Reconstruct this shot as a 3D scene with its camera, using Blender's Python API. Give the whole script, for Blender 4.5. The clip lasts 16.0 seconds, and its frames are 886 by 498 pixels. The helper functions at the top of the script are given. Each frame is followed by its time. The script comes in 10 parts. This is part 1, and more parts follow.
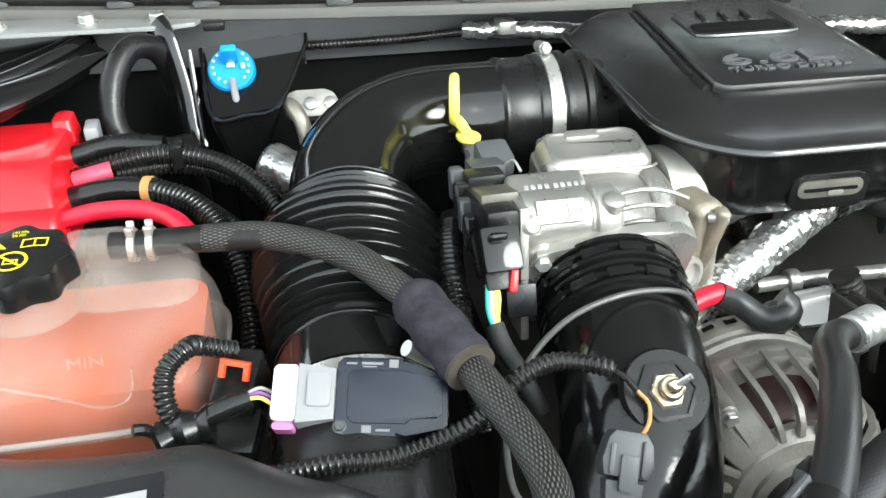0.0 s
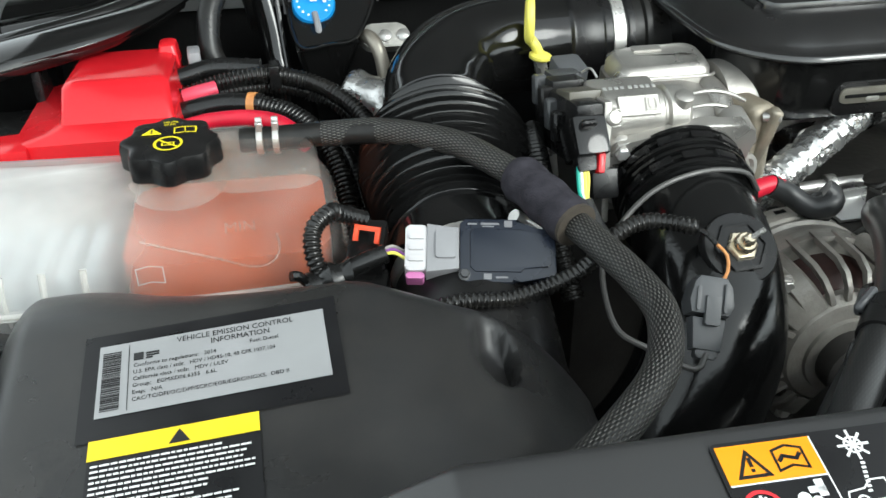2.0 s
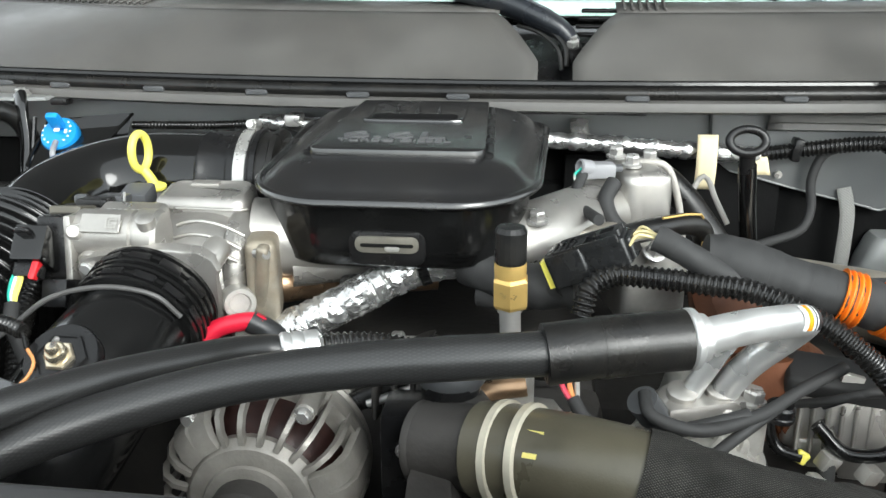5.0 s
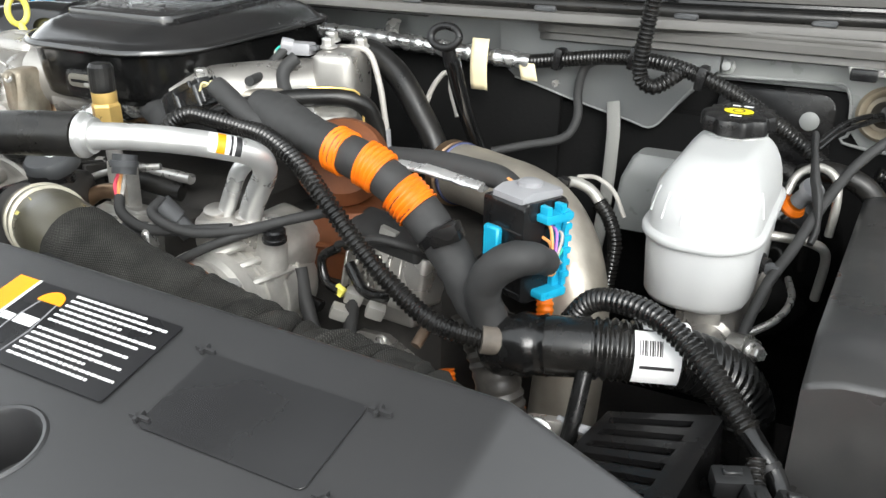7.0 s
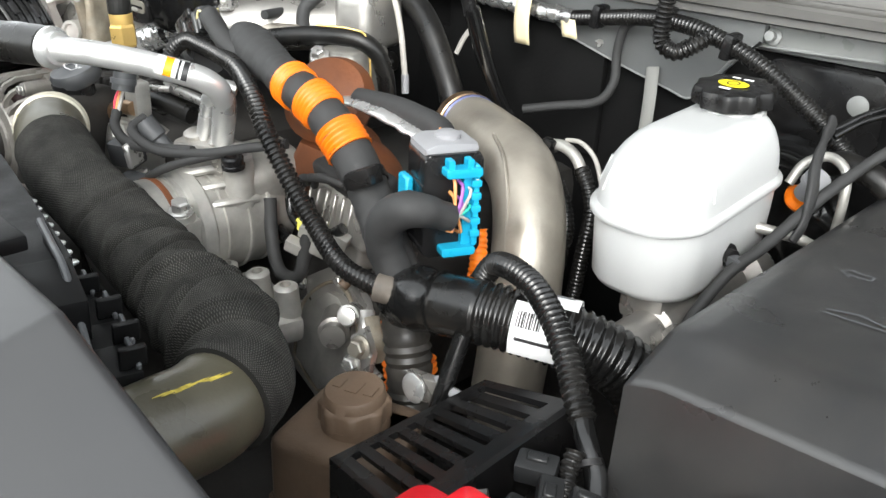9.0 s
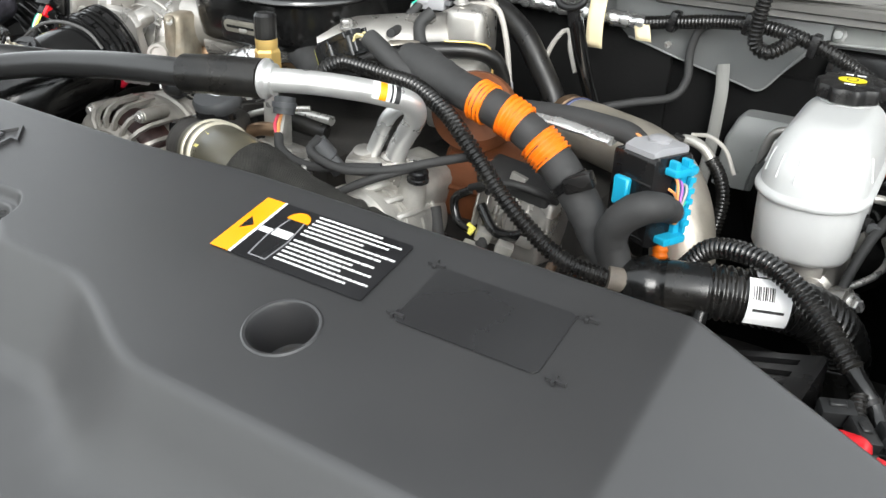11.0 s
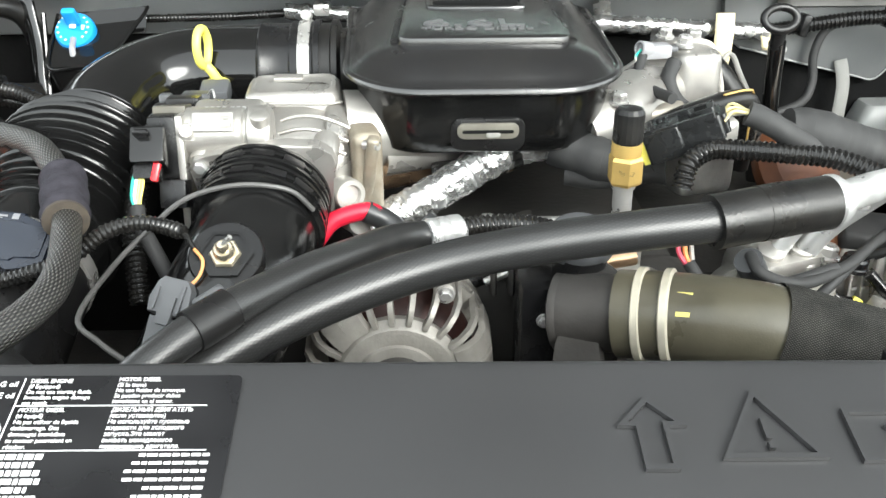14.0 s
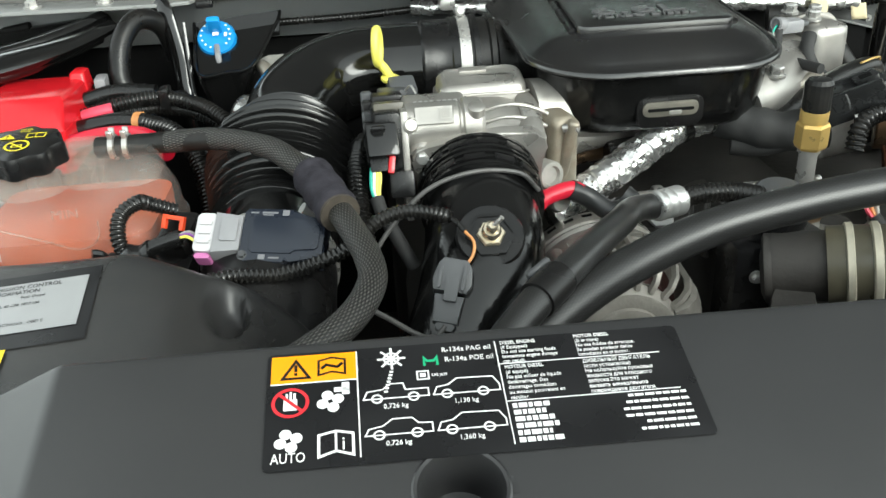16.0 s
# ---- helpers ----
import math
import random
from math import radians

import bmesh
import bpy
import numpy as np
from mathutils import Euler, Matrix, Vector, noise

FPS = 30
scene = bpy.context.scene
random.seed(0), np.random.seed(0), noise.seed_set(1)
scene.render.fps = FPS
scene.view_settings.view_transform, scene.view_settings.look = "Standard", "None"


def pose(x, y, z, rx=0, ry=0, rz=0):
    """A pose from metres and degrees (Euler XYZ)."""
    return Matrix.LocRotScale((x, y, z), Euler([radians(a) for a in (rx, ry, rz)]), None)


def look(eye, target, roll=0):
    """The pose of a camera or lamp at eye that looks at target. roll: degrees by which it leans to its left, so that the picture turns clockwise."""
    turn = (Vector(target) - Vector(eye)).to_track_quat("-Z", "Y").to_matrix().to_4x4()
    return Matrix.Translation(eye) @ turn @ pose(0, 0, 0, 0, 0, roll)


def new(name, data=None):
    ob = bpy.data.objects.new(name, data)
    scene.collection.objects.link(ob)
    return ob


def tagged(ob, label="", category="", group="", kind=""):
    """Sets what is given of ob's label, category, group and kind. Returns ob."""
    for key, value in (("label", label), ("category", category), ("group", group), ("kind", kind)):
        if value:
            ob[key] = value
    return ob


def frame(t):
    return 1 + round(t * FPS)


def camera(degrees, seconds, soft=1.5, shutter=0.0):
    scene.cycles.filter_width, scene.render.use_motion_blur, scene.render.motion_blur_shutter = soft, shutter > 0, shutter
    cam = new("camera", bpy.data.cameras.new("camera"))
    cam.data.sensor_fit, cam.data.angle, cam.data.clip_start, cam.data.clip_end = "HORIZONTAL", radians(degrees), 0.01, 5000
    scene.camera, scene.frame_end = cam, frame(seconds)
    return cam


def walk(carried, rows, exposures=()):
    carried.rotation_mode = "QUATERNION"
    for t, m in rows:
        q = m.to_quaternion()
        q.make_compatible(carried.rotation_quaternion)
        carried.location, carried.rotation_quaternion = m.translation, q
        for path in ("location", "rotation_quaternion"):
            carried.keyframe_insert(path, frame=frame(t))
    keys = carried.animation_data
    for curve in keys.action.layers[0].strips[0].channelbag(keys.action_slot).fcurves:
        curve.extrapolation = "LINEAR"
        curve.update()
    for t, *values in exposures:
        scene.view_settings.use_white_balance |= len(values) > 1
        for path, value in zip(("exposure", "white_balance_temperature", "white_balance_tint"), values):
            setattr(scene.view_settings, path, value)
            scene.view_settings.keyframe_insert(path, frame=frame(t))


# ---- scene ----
cam = camera(53.7, 16.0)
PATH = [
    (0, (0.2283, 0.0529, 1.655), (0.5173, 1.7657, 0.663), -0.9),
    (0.5, (0.1254, 0.082, 1.647), (0.393, 1.7857, 0.633), -1.5),
    (1, (0.0737, 0.0411, 1.631), (0.3538, 1.7332, 0.602), -1.2),
    (1.5, (0.076, -0.0261, 1.606), (0.385, 1.6619, 0.577), -0.6),
    (2, (0.1189, -0.0548, 1.628), (0.4263, 1.6442, 0.617), -0.8),
    (2.5, (0.215, -0.0547, 1.652), (0.5442, 1.7145, 0.78), -1.3),
    (3, (0.315, -0.0817, 1.641), (0.6343, 1.789, 1.011), -1.4),
    (3.5, (0.3938, -0.0869, 1.607), (0.6181, 1.8097, 1.012), -1.1),
    (4, (0.5333, -0.1025, 1.579), (0.5979, 1.8045, 0.98), -1.3),
    (4.2, (0.5914, -0.1008, 1.578), (0.611, 1.8069, 0.977), -1.1),
    (6.3, (1.2197, -0.106, 1.556), (0.5495, 1.6453, 0.859), 0.9),
    (6.5, (1.3084, -0.1166, 1.551), (0.5719, 1.6063, 0.85), 1.0),
    (7, (1.5547, -0.0895, 1.539), (0.7003, 1.5622, 0.802), 1.2),
    (7.5, (1.7082, -0.0036, 1.518), (0.7764, 1.5881, 0.745), 1.6),
    (8, (1.7948, 0.058, 1.506), (0.6987, 1.5242, 0.701), 2.0),
    (8.5, (1.8248, 0.1079, 1.507), (0.596, 1.4583, 0.689), 2.3),
    (9, (1.7891, 0.0923, 1.53), (0.5382, 1.4145, 0.699), 2.5),
    (9.5, (1.6765, 0.0047, 1.562), (0.4337, 1.3287, 0.724), 2.6),
    (9.7, (1.6396, -0.0428, 1.575), (0.4049, 1.2858, 0.733), 2.5),
    (11.8, (1.3239, -0.2794, 1.563), (0.6345, 1.3957, 0.716), 2.0),
    (12, (1.2359, -0.3008, 1.573), (0.5984, 1.3941, 0.725), 1.6),
    (12.5, (1.0598, -0.3258, 1.574), (0.6927, 1.4484, 0.727), 1.4),
    (13, (0.9054, -0.2575, 1.573), (0.7748, 1.5502, 0.729), 0.8),
    (13.5, (0.7407, -0.1969, 1.589), (0.7323, 1.6119, 0.735), 0.2),
    (14, (0.5955, -0.15, 1.591), (0.6567, 1.65, 0.721), -0.1),
    (14.5, (0.4174, -0.1469, 1.617), (0.5005, 1.6462, 0.735), -1.0),
    (15, (0.294, -0.1549, 1.625), (0.4179, 1.6335, 0.738), -1.2),
    (15.5, (0.2863, -0.1726, 1.628), (0.432, 1.612, 0.737), -1.5),
    (16, (0.3474, -0.1971, 1.617), (0.4989, 1.5833, 0.717), -2.7),
]
walk(cam, [(t, look(eye, target, roll)) for t, eye, target, roll in PATH],
     exposures=[(0, 0.79, 6300, 4), (0.5, 0.22, 6300, 4), (1, 0.02, 6300, 4), (2.5, 0.09, 6300, 4), (3.0, 0.39, 6300, 6), (3.5, 0.04, 6300, 6), (4.0, 0.29, 6300, 6), (4.2, 0.38, 6300, 6), (6.5, 0.44, 6500, 10), (7.5, 0.62, 6500, 10), (8.0, 0.76, 6500, 10), (8.5, 0.78, 6500, 10), (9.1, 0.64, 6500, 10), (9.7, 0.46, 6500, 10), (12.5, 0.65, 6500, 10), (13, 0.89, 6500, 10), (13.5, 0.9, 6500, 10), (14.1, 1.04, 6500, 6), (14.5, 0.72, 6500, 2), (15, 0.12, 6500, 2), (15.5, 0.0, 6500, 2), (16, 0.14, 6500, 2)])

# ---- light ----
world = bpy.data.worlds.new("sky")
scene.world = world
world.use_nodes = True
wn = world.node_tree.nodes
wl = world.node_tree.links
sky = wn.new("ShaderNodeTexSky")
sky.sky_type = 'NISHITA'
sky.sun_disc = False
sky.sun_elevation = radians(30)
sky.sun_rotation = radians(145)
pale = wn.new("ShaderNodeHueSaturation")
pale.inputs["Saturation"].default_value = 0.2
wl.new(sky.outputs["Color"], pale.inputs["Color"])
warm = wn.new("ShaderNodeMix")
warm.data_type, warm.blend_type = 'RGBA', 'MULTIPLY'
warm.inputs["Factor"].default_value = 1.0
warm.inputs["B"].default_value = (0.97, 1.0, 0.99, 1)
veil = wn.new("ShaderNodeMix")
veil.data_type = 'RGBA'
veil.inputs["Factor"].default_value = 0.5
veil.inputs["B"].default_value = (3.2, 3.2, 3.2, 1)
wl.new(pale.outputs["Color"], veil.inputs["A"])
wl.new(veil.outputs["Result"], warm.inputs["A"])
wl.new(warm.outputs["Result"], wn["Background"].inputs["Color"])
wn["Background"].inputs["Strength"].default_value = 0.50

sun_data = bpy.data.lights.new("sun", "SUN")
sun_data.energy = 2.0
sun_data.angle = radians(28)
sun_data.color = (1.0, 0.99, 0.96)
sun = new("sun", sun_data)
sun.matrix_world = look((3.5, -3.2, 3.9), (0.8, 0.6, 1.2))


# ---- materials ----
def mat(name, color, rough=0.5, metal=0.0, vary=0.25, scale=30.0, bump=0.0, bump_scale=400.0, coat=0.0, rvary=0.12, spec=0.5, dust=0.0, dust_color=(0.25, 0.22, 0.18)):
    """Painted, moulded or cast surface with two scales of variation and optional dust."""
    m = bpy.data.materials.new(name)
    m.use_nodes = True
    n, l = m.node_tree.nodes, m.node_tree.links
    p = n["Principled BSDF"]
    p.inputs["Metallic"].default_value = metal
    p.inputs["Coat Weight"].default_value = coat
    p.inputs["Coat Roughness"].default_value = 0.08
    p.inputs["Specular IOR Level"].default_value = spec
    co = n.new("ShaderNodeTexCoord")
    big = n.new("ShaderNodeTexNoise")
    big.inputs["Scale"].default_value = scale
    big.inputs["Detail"].default_value = 6
    l.new(co.outputs["Object"], big.inputs["Vector"])
    ramp = n.new("ShaderNodeMapRange")
    ramp.inputs["From Min"].default_value, ramp.inputs["From Max"].default_value = 0.3, 0.7
    ramp.inputs["To Min"].default_value, ramp.inputs["To Max"].default_value = 1 - vary, 1 + vary
    l.new(big.outputs["Fac"], ramp.inputs["Value"])
    mul = n.new("ShaderNodeVectorMath")
    mul.operation = 'SCALE'
    mul.inputs[0].default_value = color
    l.new(ramp.outputs["Result"], mul.inputs["Scale"])
    colour = mul.outputs["Vector"]
    if dust > 0:
        dn = n.new("ShaderNodeTexNoise")
        dn.inputs["Scale"].default_value = scale * 0.6
        dn.inputs["Detail"].default_value = 10
        dn.inputs["Roughness"].default_value = 0.75
        l.new(co.outputs["Object"], dn.inputs["Vector"])
        dr = n.new("ShaderNodeMapRange")
        dr.inputs["From Min"].default_value, dr.inputs["From Max"].default_value = 0.42, 0.72
        dr.inputs["To Min"].default_value, dr.inputs["To Max"].default_value = 0.0, dust * 0.6
        l.new(dn.outputs["Fac"], dr.inputs["Value"])
        mix = n.new("ShaderNodeMix")
        mix.data_type = 'RGBA'
        l.new(dr.outputs["Result"], mix.inputs["Factor"])
        l.new(colour, mix.inputs["A"])
        mix.inputs["B"].default_value = (*dust_color, 1)
        colour = mix.outputs["Result"]
    l.new(colour, p.inputs["Base Color"])
    fine = n.new("ShaderNodeTexNoise")
    fine.inputs["Scale"].default_value = bump_scale
    fine.inputs["Detail"].default_value = 3
    l.new(co.outputs["Object"], fine.inputs["Vector"])
    rr = n.new("ShaderNodeMapRange")
    rr.inputs["From Min"].default_value, rr.inputs["From Max"].default_value = 0.3, 0.7
    rr.inputs["To Min"].default_value, rr.inputs["To Max"].default_value = max(0.02, rough - rvary), min(1, rough + rvary)
    l.new(big.outputs["Fac"], rr.inputs["Value"])
    l.new(rr.outputs["Result"], p.inputs["Roughness"])
    if bump > 0:
        b = n.new("ShaderNodeBump")
        b.inputs["Strength"].default_value = bump
        b.inputs["Distance"].default_value = 0.001
        l.new(fine.outputs["Fac"], b.inputs["Height"])
        l.new(b.outputs["Normal"], p.inputs["Normal"])
    return m


def weave(name, dark, light, nu, pitch, rough=0.6, bump=0.6, stain=0.0):
    """Braided or ribbed sleeve, woven along the length of a tube (its UV: turns, metres)."""
    m = bpy.data.materials.new(name)
    m.use_nodes = True
    n, l = m.node_tree.nodes, m.node_tree.links
    p = n["Principled BSDF"]
    p.inputs["Roughness"].default_value = rough
    uv = n.new("ShaderNodeUVMap")
    sep = n.new("ShaderNodeSeparateXYZ")
    l.new(uv.outputs["UV"], sep.inputs["Vector"])

    def math_node(op, a, b):
        k = n.new("ShaderNodeMath")
        k.operation = op
        for i, v in enumerate((a, b)):
            if v is None:
                continue
            if isinstance(v, (int, float)):
                k.inputs[i].default_value = v
            else:
                l.new(v, k.inputs[i])
        return k.outputs["Value"]
    u = math_node('MULTIPLY', sep.outputs["X"], nu * 2 * math.pi)
    v = math_node('MULTIPLY', sep.outputs["Y"], 2 * math.pi / pitch)
    a = math_node('SINE', math_node('ADD', u, v), None)
    b = math_node('SINE', math_node('SUBTRACT', u, v), None)
    h = math_node('MAXIMUM', a, b)
    cross = math_node('MULTIPLY', a, b)
    hh = math_node('ADD', math_node('MULTIPLY', h, 0.5), math_node('MULTIPLY', cross, 0.5))
    r = n.new("ShaderNodeMapRange")
    r.inputs["From Min"].default_value, r.inputs["From Max"].default_value = 0.0, 0.9
    l.new(hh, r.inputs["Value"])
    mix = n.new("ShaderNodeMix")
    mix.data_type = 'RGBA'
    mix.inputs["A"].default_value, mix.inputs["B"].default_value = (*dark, 1), (*light, 1)
    l.new(r.outputs["Result"], mix.inputs["Factor"])
    co = n.new("ShaderNodeTexCoord")
    blot = n.new("ShaderNodeTexNoise")
    blot.inputs["Scale"].default_value = 38
    blot.inputs["Detail"].default_value = 8
    l.new(co.outputs["Object"], blot.inputs["Vector"])
    br_ = n.new("ShaderNodeMapRange")
    br_.inputs["From Min"].default_value, br_.inputs["From Max"].default_value = 0.3, 0.7
    br_.inputs["To Min"].default_value, br_.inputs["To Max"].default_value = 1 - stain, 1 + stain
    l.new(blot.outputs["Fac"], br_.inputs["Value"])
    tone = n.new("ShaderNodeVectorMath")
    tone.operation = 'SCALE'
    l.new(mix.outputs["Result"], tone.inputs[0])
    l.new(br_.outputs["Result"], tone.inputs["Scale"])
    l.new(tone.outputs["Vector"], p.inputs["Base Color"])
    bp = n.new("ShaderNodeBump")
    bp.inputs["Strength"].default_value = bump
    bp.inputs["Distance"].default_value = 0.0008
    l.new(hh, bp.inputs["Height"])
    l.new(bp.outputs["Normal"], p.inputs["Normal"])
    return m


def spiral(name, color, pitch, rough=0.5, bump=0.5, contrast=0.3):
    """Wrapped tape or ribbed rubber: rings along a tube."""
    m = mat(name, color, rough, vary=0.2, scale=60)
    n, l = m.node_tree.nodes, m.node_tree.links
    uv = n.new("ShaderNodeUVMap")
    w = n.new("ShaderNodeTexWave")
    w.wave_type, w.bands_direction, w.wave_profile = 'BANDS', 'Y', 'SAW'
    w.inputs["Scale"].default_value = 0.314 / pitch
    w.inputs["Distortion"].default_value = 1.2
    w.inputs["Detail Scale"].default_value = 1.0
    mp = n.new("ShaderNodeMapping")
    mp.inputs["Scale"].default_value = (0.02, 1, 1)
    l.new(uv.outputs["UV"], mp.inputs["Vector"])
    l.new(mp.outputs["Vector"], w.inputs["Vector"])
    bp = n.new("ShaderNodeBump")
    bp.inputs["Strength"].default_value = bump
    bp.inputs["Distance"].default_value = 0.0012
    l.new(w.outputs["Fac"], bp.inputs["Height"])
    l.new(bp.outputs["Normal"], n["Principled BSDF"].inputs["Normal"])
    return m


BLACK_GLOSS = mat("black_gloss_plastic", (0.006, 0.006, 0.006), 0.10, vary=0.1, scale=25, rvary=0.05, bump=0.05, bump_scale=120)
BLACK_SATIN = mat("black_satin_plastic", (0.007, 0.007, 0.0075), 0.27, vary=0.15, scale=20, bump=0.15, bump_scale=900, dust=0.05, spec=0.36)
BLACK_GRAIN = mat("black_grained_plastic", (0.017, 0.017, 0.0175), 0.36, vary=0.18, scale=14, bump=0.22, bump_scale=2200, dust=0.10, spec=0.6)
SHROUD_BLACK = mat("dull_black_shroud", (0.006, 0.006, 0.0062), 0.5, vary=0.15, scale=25, bump=0.15, bump_scale=900, spec=0.22)
FUSE_BLACK = mat("satin_black_cover", (0.024, 0.024, 0.0245), 0.34, vary=0.14, scale=14, bump=0.2, bump_scale=2200, dust=0.10, spec=0.75)
COVER_GREY = mat("dark_grey_matt_plastic", (0.0212, 0.0212, 0.0224), 0.38, vary=0.08, scale=9, bump=0.10, bump_scale=2600, rvary=0.03, dust=0.03, spec=0.8)
COWL_GREY = mat("weathered_cowl_plastic", (0.085, 0.082, 0.077), 0.5, vary=0.15, scale=12, bump=0.4, bump_scale=900, dust=0.1)
LID = mat("grained_satin_lid", (0.009, 0.009, 0.0095), 0.17, vary=0.12, scale=18, bump=0.12, bump_scale=1000, spec=1.0, dust=0.05)
CONN_MID = mat("mid_grey_connector", (0.085, 0.088, 0.093), 0.42, vary=0.1, scale=40)
RUBBER = mat("black_rubber", (0.007, 0.007, 0.007), 0.34, vary=0.2, scale=30, bump=0.2, bump_scale=500, dust=0.1, spec=0.36)
RUBBER_SHINE = mat("shiny_black_rubber", (0.006, 0.006, 0.006), 0.15, vary=0.15, scale=25, bump=0.12, bump_scale=300)
LOOM = mat("black_corrugated_loom", (0.007, 0.007, 0.007), 0.24, vary=0.2, scale=40, dust=0.08)
LOOM_GREY = mat("dusty_black_loom", (0.02, 0.019, 0.018), 0.42, vary=0.25, scale=40, dust=0.3)
TAPE = spiral("black_cloth_tape", (0.026, 0.026, 0.026), 0.018, 0.72, 0.75)
TAPE_SHINE = spiral("shiny_black_tape", (0.007, 0.007, 0.007), 0.014, 0.22, 0.6)
BRAID = weave("braided_sleeve", (0.005, 0.005, 0.005), (0.13, 0.125, 0.114), 27, 0.0078, rough=0.42, bump=0.9)
SOCK = weave("knitted_hose_sock", (0.018, 0.0175, 0.016), (0.085, 0.083, 0.075), 125, 0.0030, rough=0.9, bump=1.0, stain=0.4)
SOCK.node_tree.nodes["Principled BSDF"].inputs["Specular IOR Level"].default_value = 0.2
FELT = mat("charcoal_felt", (0.035, 0.033, 0.04), 0.95, vary=0.3, scale=120, bump=0.9, bump_scale=700, spec=0.1)
ALU = mat("cast_aluminium", (0.41, 0.395, 0.37), 0.33, 0.72, vary=0.14, scale=25, bump=0.35, bump_scale=1100, dust=0.28, dust_color=(0.16, 0.135, 0.11))
ALU_DULL = mat("oxidised_cast_aluminium", (0.44, 0.43, 0.40), 0.40, 0.55, vary=0.25, scale=30, bump=0.4, bump_scale=800, dust=0.35, dust_color=(0.16, 0.13, 0.1))
ALU_BRIGHT = mat("drawn_aluminium", (0.66, 0.66, 0.65), 0.34, 0.7, vary=0.05, scale=30, bump=0.05)
STEEL = mat("plated_steel", (0.52, 0.51, 0.49), 0.32, 0.7, vary=0.1, scale=60, bump=0.1)
STAINLESS = mat("heat_stained_steel", (0.38, 0.35, 0.30), 0.40, 0.6, vary=0.22, scale=18, bump=0.3, bump_scale=200, dust=0.3, dust_color=(0.22, 0.16, 0.1))
COPPER = mat("heat_browned_pipe", (0.36, 0.24, 0.15), 0.35, 0.9, vary=0.3, scale=30)
RUST = mat("rusted_cast_iron", (0.16, 0.052, 0.018), 0.55, 0.25, vary=0.4, scale=16, bump=0.4, bump_scale=160, dust=0.5, dust_color=(0.07, 0.028, 0.014))
RED = mat("red_plastic", (0.62, 0.012, 0.02), 0.2, vary=0.06, scale=12, bump=0.08)
RED_CABLE = mat("red_cable_sheath", (0.6, 0.01, 0.035), 0.4, vary=0.1, scale=30)
PINK = mat("pink_heat_shrink", (0.75, 0.07, 0.12), 0.4, vary=0.1, scale=30)
ORANGE = mat("orange_loom", (0.84, 0.18, 0.004), 0.4, vary=0.12, scale=40, dust=0.06)
YELLOW = mat("yellow_plastic", (0.84, 0.76, 0.14), 0.4, vary=0.06, scale=30)
LABEL_YELLOW = mat("yellow_print", (0.85, 0.62, 0.02), 0.45, vary=0.04, scale=30)
LABEL_ORANGE = mat("orange_print", (0.85, 0.29, 0.0), 0.4, vary=0.04, scale=30)
LABEL_WHITE = mat("white_print", (0.78, 0.78, 0.78), 0.5, vary=0.05, scale=40)
LABEL_BLACK = mat("black_label_film", (0.008, 0.008, 0.009), 0.32, vary=0.08, scale=20)
LABEL_SILVER = mat("silver_label_film", (0.34, 0.345, 0.35), 0.4, 0.15, vary=0.05, scale=20)
LABEL_RED = mat("red_print", (0.6, 0.02, 0.03), 0.45, vary=0.04)
LABEL_GREEN = mat("green_print", (0.02, 0.35, 0.16), 0.45, vary=0.04)
LABEL_GREY = mat("grey_print", (0.18, 0.18, 0.19), 0.4, vary=0.04)
BLUE = mat("blue_plastic_cap", (0.01, 0.25, 0.62), 0.35, vary=0.08, scale=30)
CYAN = mat("cyan_connector_lock", (0.01, 0.33, 0.52), 0.35, vary=0.08, scale=30)
CONN_GREY = mat("grey_connector", (0.26, 0.26, 0.27), 0.4, vary=0.08, scale=40)
CONN_DARK = mat("dark_grey_connector", (0.06, 0.062, 0.065), 0.42, vary=0.1, scale=40)
SENSOR_BLUE = mat("blue_black_plastic", (0.012, 0.016, 0.026), 0.3, vary=0.08, scale=30)
BRASS = mat("yellow_brass", (0.66, 0.45, 0.15), 0.38, 0.6, vary=0.1, scale=40)
BODY_GREY = mat("grey_body_primer", (0.125, 0.13, 0.13), 0.40, vary=0.08, scale=12, bump=0.15, dust=0.1)
BODY_WHITE = mat("pale_painted_flange", (0.21, 0.215, 0.21), 0.36, vary=0.08, scale=16, dust=0.1)
PAINT_BLACK = mat("black_enamel", (0.005, 0.005, 0.005), 0.12, vary=0.1, scale=12, coat=0.5, rvary=0.04)
INSULATION = mat("black_insulation_mat", (0.006, 0.006, 0.006), 0.9, vary=0.3, scale=20, bump=0.5, bump_scale=150, spec=0.12)
DARK_IRON = mat("dark_engine_iron", (0.036, 0.034, 0.032), 0.6, 0.2, vary=0.5, scale=14, bump=0.6, bump_scale=120, dust=0.3, dust_color=(0.08, 0.065, 0.05))
DUSTY_BROWN = mat("dusty_brown_reservoir", (0.11, 0.072, 0.046), 0.6, vary=0.25, scale=25, bump=0.3, dust=0.5, dust_color=(0.2, 0.15, 0.11))
ALT_GREY = mat("grimy_alternator_casting", (0.30, 0.285, 0.26), 0.42, 0.45, vary=0.3, scale=28, bump=0.5, bump_scale=350, dust=0.4, dust_color=(0.09, 0.075, 0.06))
HOSE_OLIVE = mat("aged_coolant_hose", (0.072, 0.066, 0.046), 0.36, vary=0.25, scale=18, bump=0.15, dust=0.25, dust_color=(0.14, 0.12, 0.085))
CREAM = mat("cream_masking_tag", (0.72, 0.62, 0.40), 0.6, vary=0.08, scale=40)
